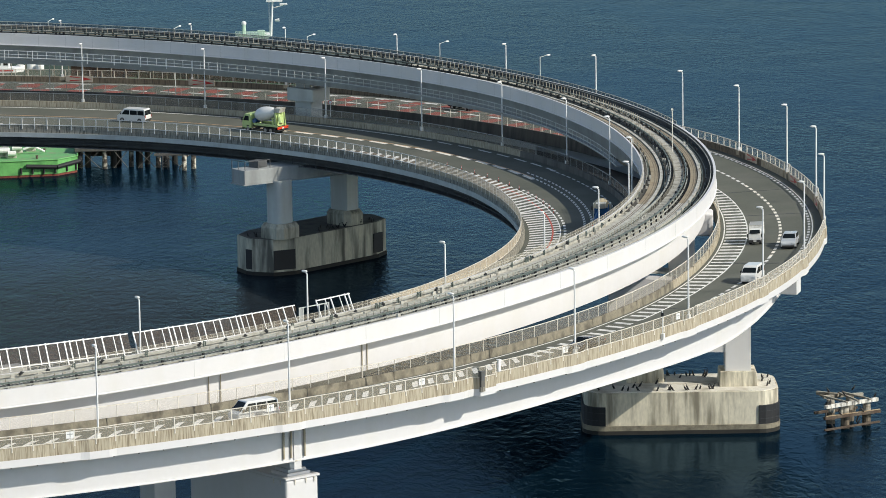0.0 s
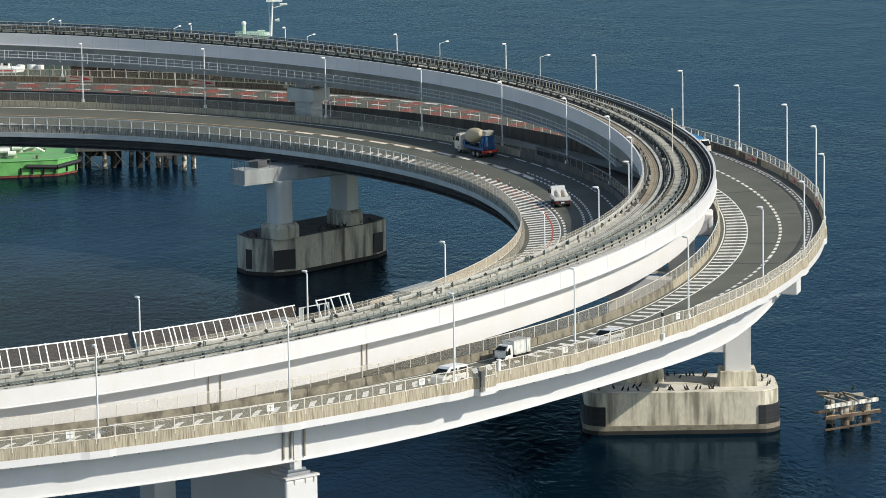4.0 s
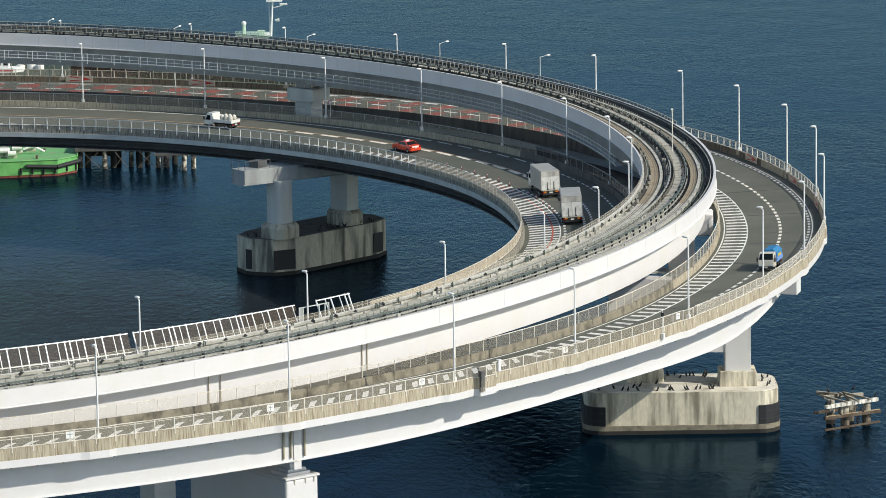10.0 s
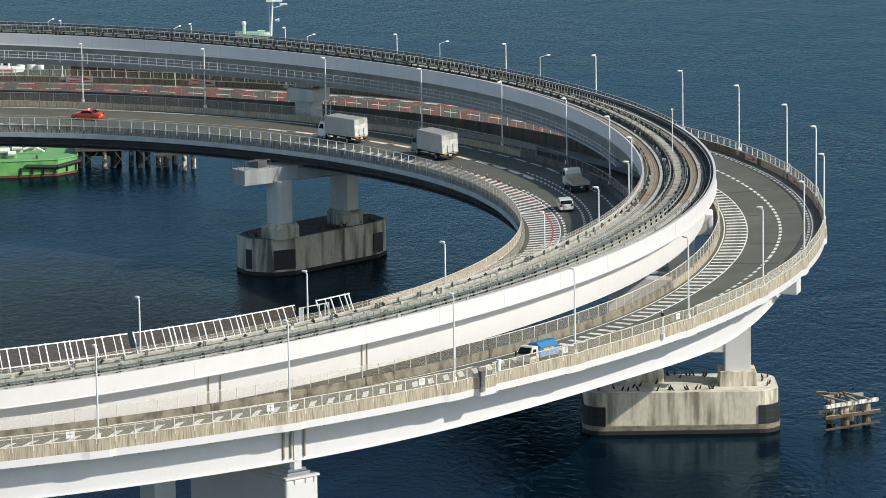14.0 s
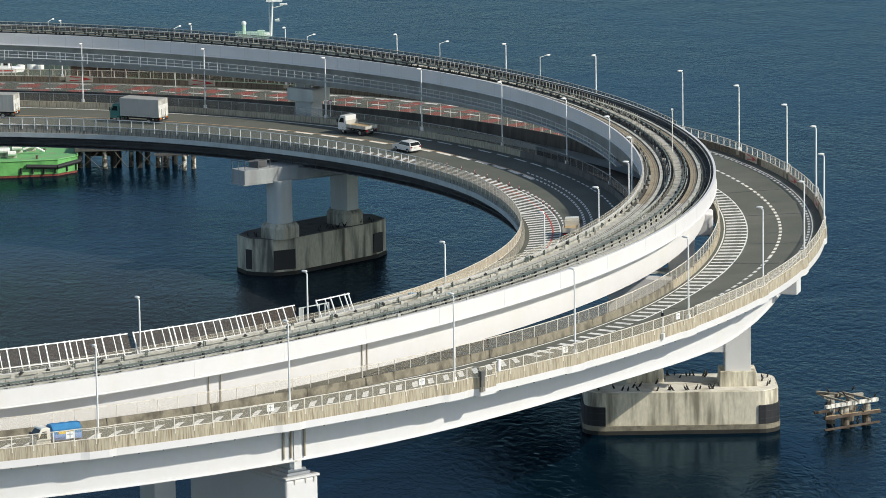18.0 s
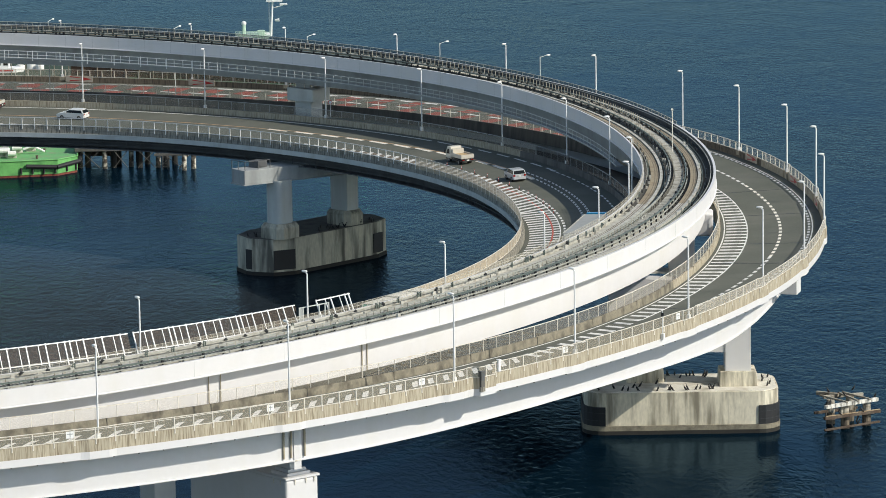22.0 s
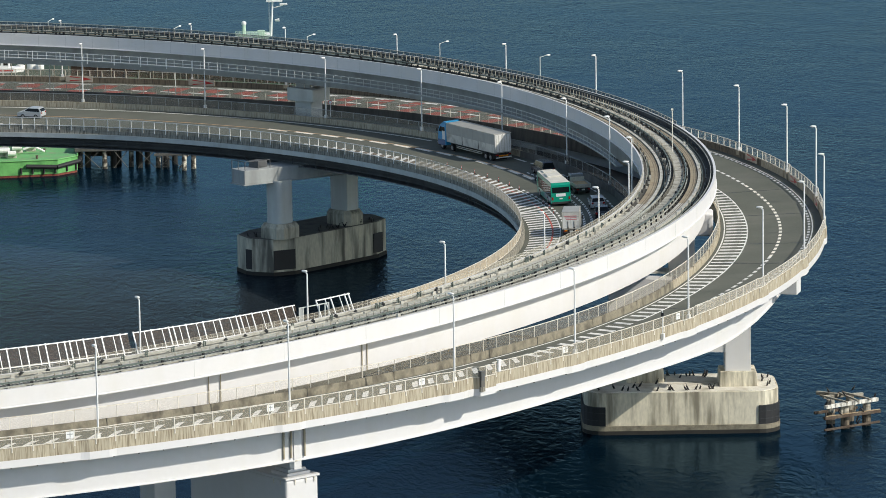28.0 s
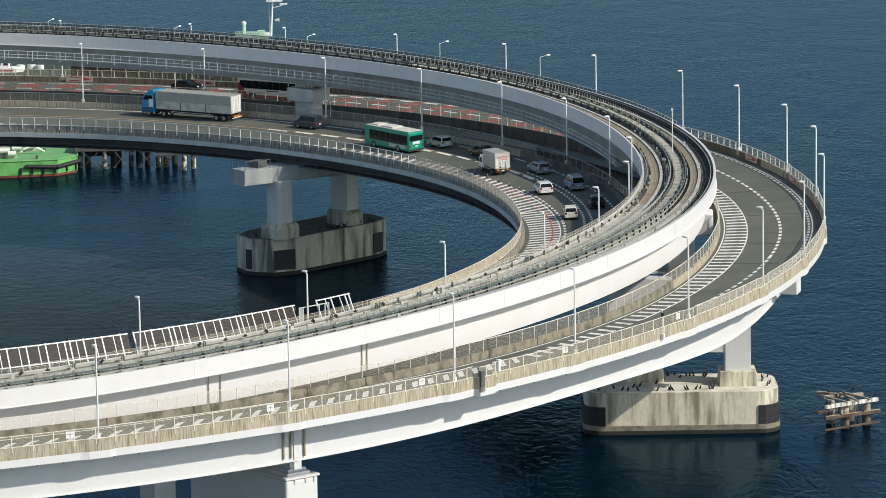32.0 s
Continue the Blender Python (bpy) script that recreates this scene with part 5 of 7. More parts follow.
def build_far_shore():
    q = tagged(empty("quay"), "far concrete quay with green deck and moored white workboats", "quay", kind="structure")
    part("quay_wall", boxes((-190, -66, 752, 800, -2, 2.2)), M_CONC_DARK, q)
    part("quay_deck", boxes((-190, -67, 753, 799, 2.2, 2.3)), M_QUAY, q)
    for k, (x, y) in enumerate(((-76.8, 777.6), (-74.9, 778.6), (-73.3, 777.8), (-90.0, 779.0))):
        w = tagged(empty("deck_drum", pose(x, y, 2.3)), "white steel storage drum on the quay", "drum", "quay drums")
        part("shell", bevelled(tube(bmesh.new(), (0, 0, 0), (0, 0, 0.95 + 0.25 * (k % 2)), 0.8, 14), 0.12, 2), M_SHIP, w)
        part("lid", tube(bmesh.new(), (0, 0, 0.95 + 0.25 * (k % 2)), (0, 0, 1.05 + 0.25 * (k % 2)), 0.6, 14), M_TRAY, w)
    b = tagged(empty("workboat", pose(-80.2, 775.5, 2.3)), "white workboat with a red stripe on the quay", "boat")
    part("hull", bevelled(prism(bmesh.new(), [(-7, -1.5), (2.5, -1.5), (4.2, 0), (2.5, 1.5), (-7, 1.5)], 0, 0.9), 0.08), M_SHIP, b)
    part("stripe", boxes((-6.9, 2.4, -1.53, -1.5, 0.3, 0.55)), M_SIGN_RED, b)
    part("cabin", bevelled(boxes((-2.5, 1.6, -1.2, 1.2, 0.9, 2.2)), 0.1), M_SHIP, b)
    for x in (-2.0, -0.7, 0.6):
        part("window", boxes((x, x + 0.8, -1.22, -1.19, 1.35, 1.85)), M_TIDE, b)
    # masthead and bridge roof of a ship that lies behind the guideway
    s = tagged(empty("ship", pose(-33.6, 765.0, -0.9)), "white ship with a tall radar mast behind the guideway", "ship")
    part("hull", prism(bmesh.new(), [(-22, -6), (12, -6), (20, 0), (12, 6), (-22, 6)], -2, 4), M_GREEN_DECK, s)
    part("deckhouse", bevelled(boxes((-2.8, 2.6, -4, 4, 4, 10.35)), 0.2), M_SHIP, s, "white deckhouse")
    part("bridge_roof", boxes((-3.1, 3.0, -4.3, 4.3, 10.35, 10.6)), M_SHIP_GREEN, s, "pale green bridge roof")
    mast = bmesh.new()
    for y in (-0.35, 0.35):
        tube(mast, (3.25, y, 10.4), (3.7, y, 17.4), 0.22, 8, 0.14)
    part("mast", mast, M_SHIP, s, "white two-legged mast")
    for k in range(7):
        part("mast_rung", tube(bmesh.new(), (3.3 + 0.06 * k, -0.35, 11.3 + 0.85 * k), (3.3 + 0.06 * k, 0.35, 11.3 + 0.85 * k), 0.07, 6), M_SHIP, s)
    part("mast_ladder", boxes((2.95, 3.05, -0.15, 0.15, 10.6, 16.6)), M_SHIP, s)
    part("platform", bevelled(boxes((2.5, 5.4, -0.9, 0.9, 16.6, 16.75)), 0.03), M_SHIP, s)
    for x in (2.6, 3.3, 4.0, 4.7, 5.3):
        part("platform_post", tube(bmesh.new(), (x, -0.85, 16.7), (x, -0.85, 17.7), 0.05, 6), M_SHIP, s)
    part("platform_rail", tube(bmesh.new(), (2.6, -0.85, 17.7), (5.3, -0.85, 17.7), 0.05, 6), M_SHIP, s)
    part("radar", bevelled(boxes((4.9, 6.3, -0.15, 0.15, 15.9, 16.25)), 0.1), M_SHIP, s, "white radar scanner")
    part("radar_arm", tube(bmesh.new(), (3.6, 0, 15.4), (5.5, 0, 15.9), 0.1, 6), M_SHIP, s)
    part("horn", tube(bmesh.new(), (4.0, -0.3, 13.2), (4.8, -0.3, 13.3), 0.16, 8, 0.3), M_SHIP, s)
    for k in range(9):
        x = -2.9 + 0.68 * k
        part("rail_post", tube(bmesh.new(), (x, -4.1, 10.6), (x, -4.1, 11.7), 0.06, 6), M_SHIP_GREEN, s)
    for z in (11.15, 11.7):
        part("rail", tube(bmesh.new(), (-2.9, -4.1, z), (2.6, -4.1, z), 0.05, 6), M_SHIP_GREEN, s)
    part("dome_stand", tube(bmesh.new(), (-1.6, 0, 10.6), (-1.6, 0, 12.4), 0.35, 10), M_SHIP_GREEN, s)
    dm = bmesh.new()
    bmesh.ops.create_uvsphere(dm, u_segments=12, v_segments=8, radius=0.45)
    bmesh.ops.translate(dm, verts=dm.verts[:], vec=(-1.6, 0, 12.7))
    part("dome", dm, M_SHIP, s, "white satellite dome")
    part("locker", bevelled(boxes((0.9, 2.2, -2, -1, 10.6, 11.6)), 0.1), M_SHIP_GREEN, s)
    part("life_raft", tube(bmesh.new(), (2.3, -3, 11.0), (3.2, -3, 11.0), 0.35, 10), M_SHIP, s)


def build_signs():
    """Curve boards, notices, cabinets and small masts along the parapets."""
    for a in (72.6, 64.4, 15.4, 7.6, 0.4):
        b = tagged(empty("curve_board", on_ring(a, 142.1, z_outer(a, 142.15) + 0.08)), "beige curve board with a red arrow on the parapet", "road sign", "curve boards")
        part("board", boxes((-0.06, 0.0, -2.2, 2.2, 0, 0.95)), M_SIGN_PALE, b)
        bm = bmesh.new()
        for y0, y1, z0, z1 in ((1.5, -1.9, 0.08, 0.47), (1.5, -1.9, 0.88, 0.49)):
            vs = [bm.verts.new(p) for p in ((-0.08, y0, z0), (-0.08, y0, z0 + 0.16 * (1 if z0 < 0.5 else -1)), (-0.08, y1, z1), (-0.08, y1 - 0.1, z1))]
            bm.faces.new(vs)
        vs = [bm.verts.new(p) for p in ((-0.075, -0.5, 0.2), (-0.075, -2.1, 0.48), (-0.075, -0.5, 0.76))]
        bm.faces.new(vs)
        part("red_arrow", bm, M_SIGN_RED, b)
    for a in (-63.7, -55.4, -48.2, -40.0, -31.7):
        b = tagged(empty("notice_board", on_ring(a, 142.4, z_outer(a, 142.15) + 1.1)), "small white notice board on the railing", "sign", "railing notices")
        part("board", boxes((-0.03, 0.03, -0.38, 0.38, 0, 0.62)), M_POLE, b)
        part("printed_bar", boxes((0.03, 0.035, -0.28, 0.28, 0.34, 0.42)), M_GREY_STEEL, b)
        part("printed_bar", boxes((0.03, 0.035, -0.04, 0.04, 0.08, 0.55)), M_GREY_STEEL, b)
    c = tagged(empty("control_cabinet", on_ring(-45.3, 143.1, z_outer(-45, 142.15) - 0.55)), "narrow dark control cabinet on the parapet bay", "cabinet")
    part("body", bevelled(boxes((-0.2, 0.22, -0.26, 0.26, 0.45, 1.95)), 0.03), M_CONC_DARK, c)
    part("base", bevelled(boxes((-0.2, 0.24, -0.3, 0.3, 0, 0.46)), 0.03), M_CONC_MID, c)
    part("door", boxes((0.2, 0.24, -0.22, 0.22, 1.1, 1.85)), M_GREY_DARK, c)
    part("hood", bevelled(boxes((-0.22, 0.26, -0.28, 0.28, 1.92, 2.02)), 0.02), M_GREY_DARK, c)
    w = tagged(empty("switch_box", on_ring(-44.05, 142.45, z_outer(-45, 142.15) + 0.85)), "white switch box on the railing", "box")
    part("body", bevelled(boxes((-0.12, 0.12, -0.16, 0.16, 0, 1.15)), 0.02), M_POLE, w)
    part("hood", boxes((-0.16, 0.16, -0.2, 0.2, 1.15, 1.2)), M_POLE, w)
    m = tagged(empty("detector_mast", on_ring(-33.2, 142.7, z_outer(-33, 142.15) - 0.4)), "white mast with a black detector box", "mast")
    part("pole", tube(bmesh.new(), (0, 0, 0), (0, 0, 3.0), 0.055, 8), M_POLE, m)
    part("detector", bevelled(boxes((-0.14, 0.1, -0.1, 0.1, 2.45, 2.85)), 0.02), M_BLACK, m)
    part("foot_box", bevelled(boxes((-0.15, 0.2, -0.16, 0.16, 0.1, 0.7)), 0.03), M_POLE, m)
    s = tagged(empty("round_sign", on_ring(47.2, 120.2, z_inner(47, 119.6) + 0.8)), "round red-rimmed road sign on a white post", "road sign")
    part("post", tube(bmesh.new(), (0, 0, 0), (0, 0, 2.6), 0.05, 8), M_POLE, s)
    part("rim", tube(bmesh.new(), (-0.1, -0.02, 2.3), (-0.14, -0.06, 2.3), 0.3, 18), M_SIGN_RED, s)
    part("face", tube(bmesh.new(), (-0.14, -0.06, 2.3), (-0.16, -0.08, 2.3), 0.22, 18), M_POLE, s)
    t = tagged(empty("track_mast", on_ring(3.4, 125.4, z_guide(3.4, 125.4) - 0.2)), "thin grey signal mast between the tracks", "mast")
    part("pole", tube(bmesh.new(), (0, 0, 0), (0, 0, 5.2), 0.07, 8), M_RAIL, t)
    part("head", bevelled(boxes((-0.16, 0.12, -0.12, 0.12, 5.1, 5.32)), 0.03), M_RAIL, t)
    # dark screens on the far outer parapet
    f = tagged(empty("wind_screen"), "dark brown wind screen on the far outer parapet", "wind screen", "wind screens")
    zf = lambda a, r: z_outer(a, 142.15)
    part("panel", sweep(bar(142.5, 2.1, 0.02, 2.4, zf), 57.5, 73.2), M_SCREEN, f, "dark brown tinted panel")
    post = mesh_of("post", boxes((-0.05, 0.05, -0.05, 0.05, 0.8, 3.3)), M_RAIL_BROWN)
    a = 57.5
    while a < 80:
        part("post", post, None, f, m=on_ring(a, 142.4, zf(a, 0)))
        a += 0.93
    # small lamps on the inner parapet of the outer road
    l = empty("small_lamp")
    part("pole", tube(bmesh.new(), (0, 0, -2.4), (0, 0, 8.0), 0.06, 8), M_GREY_PALE, l)
    part("arm", tube(bmesh.new(), (0, 0, 7.9), (0.9, -0.3, 8.15), 0.045, 6), M_GREY_PALE, l)
    hd = bmesh.new()
    bmesh.ops.create_uvsphere(hd, u_segments=10, v_segments=6, radius=1)
    bmesh.ops.transform(hd, matrix=Matrix.Translation((1.1, -0.35, 8.15)) @ Matrix.Diagonal((0.34, 0.18, 0.12, 1)), verts=hd.verts[:])
    part("head", hd, M_LAMP, l)
    tagged(l, "slim grey lamp with a curved arm behind the guideway", "street lamp", "small lamps")
    for i, (a, top) in enumerate(((72.5, 28.8), (63.4, 28.4), (53.1, 28.4), (41.7, 29.3), (31.7, 29.5))):
        m = on_ring(a, 130.05, top - 8.15)
        if i == 0:
            l.matrix_basis = m
        else:
            copy_thing(l, m)


def build_lane_posts():
    """Slim red and white rubber posts along the hatched shoulder."""
    p = empty("lane_post")
    part("post", tube(bmesh.new(), (0, 0, 0), (0, 0, 0.55), 0.035, 8), M_SIGN_RED, p)
    part("band", tube(bmesh.new(), (0, 0, 0.3), (0, 0, 0.42), 0.04, 8), M_POLE, p)
    part("foot", tube(bmesh.new(), (0, 0, 0), (0, 0, 0.06), 0.13, 10), M_RUBBER, p)
    tagged(p, "slim red rubber lane post with a white band", "lane post", "lane posts")
    rc = lambda a: lerp(a, ((0, 110.9), (7, 110.3), (13, 109.6), (24, 109.0), (30, 108.4), (36, 107.6)))
    for i in range(13):
        a = 3.0 + 2.1 * i
        m = on_ring(a, rc(a) + 0.2, z_inner(a, rc(a)) + 0.02)
        if i == 0:
            p.matrix_basis = m
        else:
            copy_thing(p, m)


SEA = build_sea()
build_outer_road()
build_inner_road()
build_guideway()
build_lamps()
build_fence()
build_piers()
build_dolphin()
build_barge()
build_jetty()
build_far_shore()
build_birds()
build_signs()
build_lane_posts()


# ---- vehicles: x forwards, wheels on z = 0 ----
def paint(name, col, rough=0.3):
    m = mat(name, col, rough, vary=0.05, scale=0.5)
    m.node_tree.nodes["Principled BSDF"].inputs["Coat Weight"].default_value = 0.5
    return m


P_WHITE = paint("white_car_paint", (0.78, 0.78, 0.76))
P_PEARL = paint("pearl_silver_van_paint", (0.66, 0.67, 0.68), 0.25)
P_SILVER = paint("silver_car_paint", (0.5, 0.52, 0.54), 0.25)
P_BLUEGREY = paint("blue_grey_car_paint", (0.24, 0.32, 0.4), 0.25)
P_GREY = paint("grey_car_paint", (0.22, 0.24, 0.26), 0.25)
P_RED = paint("orange_red_car_paint", (0.75, 0.06, 0.025))
P_BLACK = paint("black_car_paint", (0.012, 0.013, 0.018), 0.2)
P_NAVY = paint("navy_van_paint", (0.03, 0.042, 0.065), 0.25)
P_CREAM = paint("cream_car_paint", (0.74, 0.7, 0.6))
P_TAN = paint("tan_truck_paint", (0.6, 0.56, 0.48), 0.5)
P_BLUE = paint("deep_blue_truck_paint", (0.01, 0.09, 0.24), 0.35)
P_SKY = paint("bright_blue_cab_paint", (0.02, 0.28, 0.55), 0.3)
P_LIME = paint("lime_green_truck_paint", (0.5, 0.64, 0.26), 0.4)
P_TEAL = paint("dark_teal_truck_paint", (0.02, 0.16, 0.15), 0.4)
P_BUS = paint("green_bus_paint", (0.0, 0.28, 0.19), 0.3)
P_CRIMSON = paint("crimson_bus_paint", (0.3, 0.02, 0.03), 0.3)
P_BEIGE = mat("dusty_drum_paint", (0.5, 0.42, 0.28), 0.6, vary=0.2, scale=1.5)
# long box bodies are greyed for shaded sides, their rear doors paled for sun
M_BOXBODY = mat("dusty_white_van_body_shaded", (0.4, 0.4, 0.385), 0.5, vary=0.08, scale=0.5, stretch=(1, 1, 0.2), dirt=(0.45, 0.43, 0.39), dirt_amt=0.4, dirt_scale=0.8)
M_VANDOOR = mat("pale_van_door", (0.74, 0.74, 0.71), 0.5, vary=0.06, scale=0.6, stretch=(1, 1, 0.2), dirt=(0.4, 0.38, 0.34), dirt_amt=0.5, dirt_scale=1.5)
M_TRAILER = mat("grey_trailer_body", (0.38, 0.38, 0.36), 0.5, vary=0.12, scale=0.5, stretch=(1, 1, 0.2), dirt=(0.3, 0.29, 0.27), dirt_amt=0.5, dirt_scale=0.6)
M_TRAILER_LOW = mat("worn_trailer_panel", (0.58, 0.57, 0.53), 0.5, vary=0.15, scale=0.6, stretch=(1, 1, 0.2), dirt=(0.2, 0.19, 0.17), dirt_amt=0.6, dirt_scale=0.8)
M_GLASS = mat("dark_window_glass", (0.01, 0.014, 0.016), 0.08, vary=0.05, spec=0.2)
M_TYRE = mat("tyre_rubber", (0.018, 0.018, 0.018), 0.85, vary=0.2)
M_RIM = mat("wheel_rim", (0.4, 0.4, 0.41), 0.35, 0.7, vary=0.1)
M_CHASSIS = mat("dark_chassis", (0.03, 0.03, 0.032), 0.7, vary=0.2)
M_HEAD = mat("headlight_glass", (0.7, 0.72, 0.74), 0.1, vary=0.03)
M_TAIL = mat("tail_light_glass", (0.28, 0.016, 0.012), 0.2, vary=0.05)
M_AMBER = mat("amber_light_glass", (0.7, 0.25, 0.02), 0.25, vary=0.05)
M_PLATE = mat("number_plate", (0.7, 0.7, 0.66), 0.5, vary=0.03)
M_TARP = mat("blue_tarpaulin", (0.03, 0.2, 0.42), 0.6, vary=0.15, scale=2, bump=0.3)
M_TARP_SIDE = mat("pale_blue_tarpaulin", (0.16, 0.3, 0.62), 0.6, vary=0.15, scale=2, bump=0.2)
M_YELLOW = mat("yellow_print", (0.75, 0.5, 0.05), 0.6, vary=0.05)
M_BAGS = mat("pale_sacks", (0.6, 0.58, 0.52), 0.9, vary=0.15, scale=2, bump=0.4)
M_LOAD = mat("tan_timber_load", (0.5, 0.36, 0.2), 0.8, vary=0.3, scale=3)
M_PINK = mat("faded_red_print", (0.55, 0.22, 0.24), 0.6, vary=0.1)


def hull(profile, half, z0, lean):
    """A body from its side outline (x, z); above z0 its sides lean in."""
    bm = bmesh.new()
    rows = []
    for s in (-1, 1):
        rows.append([bm.verts.new((x, s * (half - lean * max(0.0, z - z0)), z)) for x, z in profile])
    n = len(profile)
    bm.faces.new(rows[0][::-1])
    bm.faces.new(rows[1])
    for i in range(n):
        j = (i + 1) % n
        bm.faces.new((rows[0][i], rows[0][j], rows[1][j], rows[1][i]))
    bmesh.ops.recalc_face_normals(bm, faces=bm.faces[:])
    bmesh.ops.bevel(bm, geom=bm.edges[:], offset=0.035, segments=2, affect="EDGES", profile=0.6)
    return bm


def side_pane(v, pts, half, z0, lean, name="side_window", material=None):
    for s in (-1, 1):
        bm = bmesh.new()
        a = [bm.verts.new((x, s * (half - lean * max(0.0, z - z0) + 0.012), z)) for x, z in pts]
        b = [bm.verts.new((x, s * (half - lean * max(0.0, z - z0) - 0.02), z)) for x, z in pts]
        bm.faces.new(a)
        bm.faces.new(b[::-1])
        for i in range(len(a)):
            j = (i + 1) % len(a)
            bm.faces.new((a[i], b[i], b[j], a[j]))
        bmesh.ops.recalc_face_normals(bm, faces=bm.faces[:])
        part(name, bm, material or M_GLASS, v)


def cross_pane(v, p, q, half0, half1, name, material=None, out=0.015):
    """A sheet across the car from (x, z) p to q."""
    dx, dz = q[0] - p[0], q[1] - p[1]
    l = math.hypot(dx, dz)
    nx, nz = dz / l, -dx / l
    if (name in ("windscreen", "front_panel")) == (nx < 0):
        nx, nz = -nx, -nz
    bm = bmesh.new()
    sides = []
    for o in (out, -0.02):
        sides.append([bm.verts.new((x + nx * o, y, z + nz * o)) for x, y, z in ((p[0], -half0, p[1]), (p[0], half0, p[1]), (q[0], half1, q[1]), (q[0], -half1, q[1]))])
    bm.faces.new(sides[0])
    bm.faces.new(sides[1][::-1])
    for i in range(4):
        j = (i + 1) % 4
        bm.faces.new((sides[0][i], sides[1][i], sides[1][j], sides[0][j]))
    bmesh.ops.recalc_face_normals(bm, faces=bm.faces[:])
    part(name, bm, material or M_GLASS, v)


WHEELS = {}


def wheel(v, x, y, r, w=0.22):
    key = (r, w)
    if key not in WHEELS:
        t = tube(bmesh.new(), (0, -w / 2, 0), (0, w / 2, 0), r, 18)
        rim = tube(bmesh.new(), (0, -w / 2 - 0.012, 0), (0, w / 2 + 0.012, 0), r * 0.58, 12)
        WHEELS[key] = (mesh_of("tyre", t, M_TYRE), mesh_of("rim", rim, M_RIM))
    e = new("wheel", WHEELS[key][0])
    e.parent = v
    e.matrix_basis = pose(x, y, r)
    part("rim", WHEELS[key][1], None, e)


def small(v, name, material, *b):
    part(name, boxes(b), material, v)


def car(label, category, colour, style="sedan", k=1.0):
    v = empty("car")
    half = 0.86 * k
    if style == "sedan":
        prof = [(-2.2, 0.3), (-2.28, 0.72), (-2.15, 0.98), (-1.55, 1.02), (-0.95, 1.4), (-0.3, 1.45), (0.3, 1.43), (1.0, 1.02), (1.95, 0.88), (2.24, 0.66), (2.24, 0.3)]
        glass = ([(-1.42, 1.04), (-0.95, 1.36), (-0.3, 1.39), (0.28, 1.37), (0.85, 1.04)], ((-1.5, 1.06), (-0.98, 1.39)), ((0.96, 1.05), (0.34, 1.41)))
    elif style == "wagon":
        prof = [(-2.15, 0.3), (-2.22, 0.95), (-1.85, 1.44), (-1.5, 1.5), (0.2, 1.5), (1.0, 1.04), (1.9, 0.9), (2.2, 0.66), (2.2, 0.3)]
        glass = ([(-1.95, 1.0), (-1.72, 1.38), (0.15, 1.42), (0.82, 1.05)], ((-2.19, 1.0), (-1.9, 1.4)), ((0.96, 1.07), (0.26, 1.47)))
    elif style == "hatch":
        prof = [(-1.82, 0.3), (-1.88, 0.95), (-1.65, 1.46), (-1.35, 1.54), (0.15, 1.54), (0.95, 1.05), (1.62, 0.92), (1.86, 0.66), (1.86, 0.3)]
        glass = ([(-1.68, 1.0), (-1.5, 1.42), (0.12, 1.46), (0.76, 1.06)], ((-1.86, 1.0), (-1.68, 1.42)), ((0.9, 1.08), (0.2, 1.51)))
    else:  # tall one-box
        prof = [(-2.1, 0.3), (-2.16, 1.0), (-2.02, 1.76), (-1.7, 1.85), (0.75, 1.84), (1.5, 1.1), (2.05, 0.95), (2.2, 0.68), (2.2, 0.3)]
        glass = ([(-1.95, 1.08), (-1.86, 1.7), (0.7, 1.72), (1.32, 1.12)], ((-2.14, 1.06), (-2.03, 1.72)), ((1.45, 1.14), (0.8, 1.8)))
    part("body", hull(prof, half, 0.95, 0.26), colour, v)
    side_pane(v, glass[0], half, 0.95, 0.26)
    cross_pane(v, *glass[1], half - 0.1, half - 0.22, "rear_window")
    cross_pane(v, *glass[2], half - 0.1, half - 0.22, "windscreen")
    xr, xf = prof[1][0], prof[-2][0]
    for s in (-1, 1):
        small(v, "headlight", M_HEAD, xf - 0.12, xf + 0.02, s * (half - 0.22) - 0.17, s * (half - 0.22) + 0.17, 0.6, 0.76)
        small(v, "tail_light", M_TAIL, xr - 0.02, xr + 0.1, s * (half - 0.17) - 0.13, s * (half - 0.17) + 0.13, 0.72, 0.96)
        small(v, "mirror", colour, prof[-4][0] - 0.42, prof[-4][0] - 0.22, s * (half + 0.1) - 0.09, s * (half + 0.1) + 0.09, 0.98, 1.12)
        for x in (xr + 0.82, xf - 0.86):
            wheel(v, x, s * (half - 0.1), 0.31)
    small(v, "bumper", M_CHASSIS, xf - 0.05, xf + 0.03, -half + 0.15, half - 0.15, 0.3, 0.46)
    small(v, "bumper", colour, xr - 0.05, xr + 0.05, -half + 0.1, half - 0.1, 0.34, 0.62)
    small(v, "number_plate", M_PLATE, xr - 0.07, xr - 0.03, -0.17, 0.17, 0.66, 0.82)
    small(v, "underbody", M_CHASSIS, xr + 0.1, xf - 0.1, -half + 0.08, half - 0.08, 0.18, 0.34)
    return tagged(v, label, category, "road traffic")


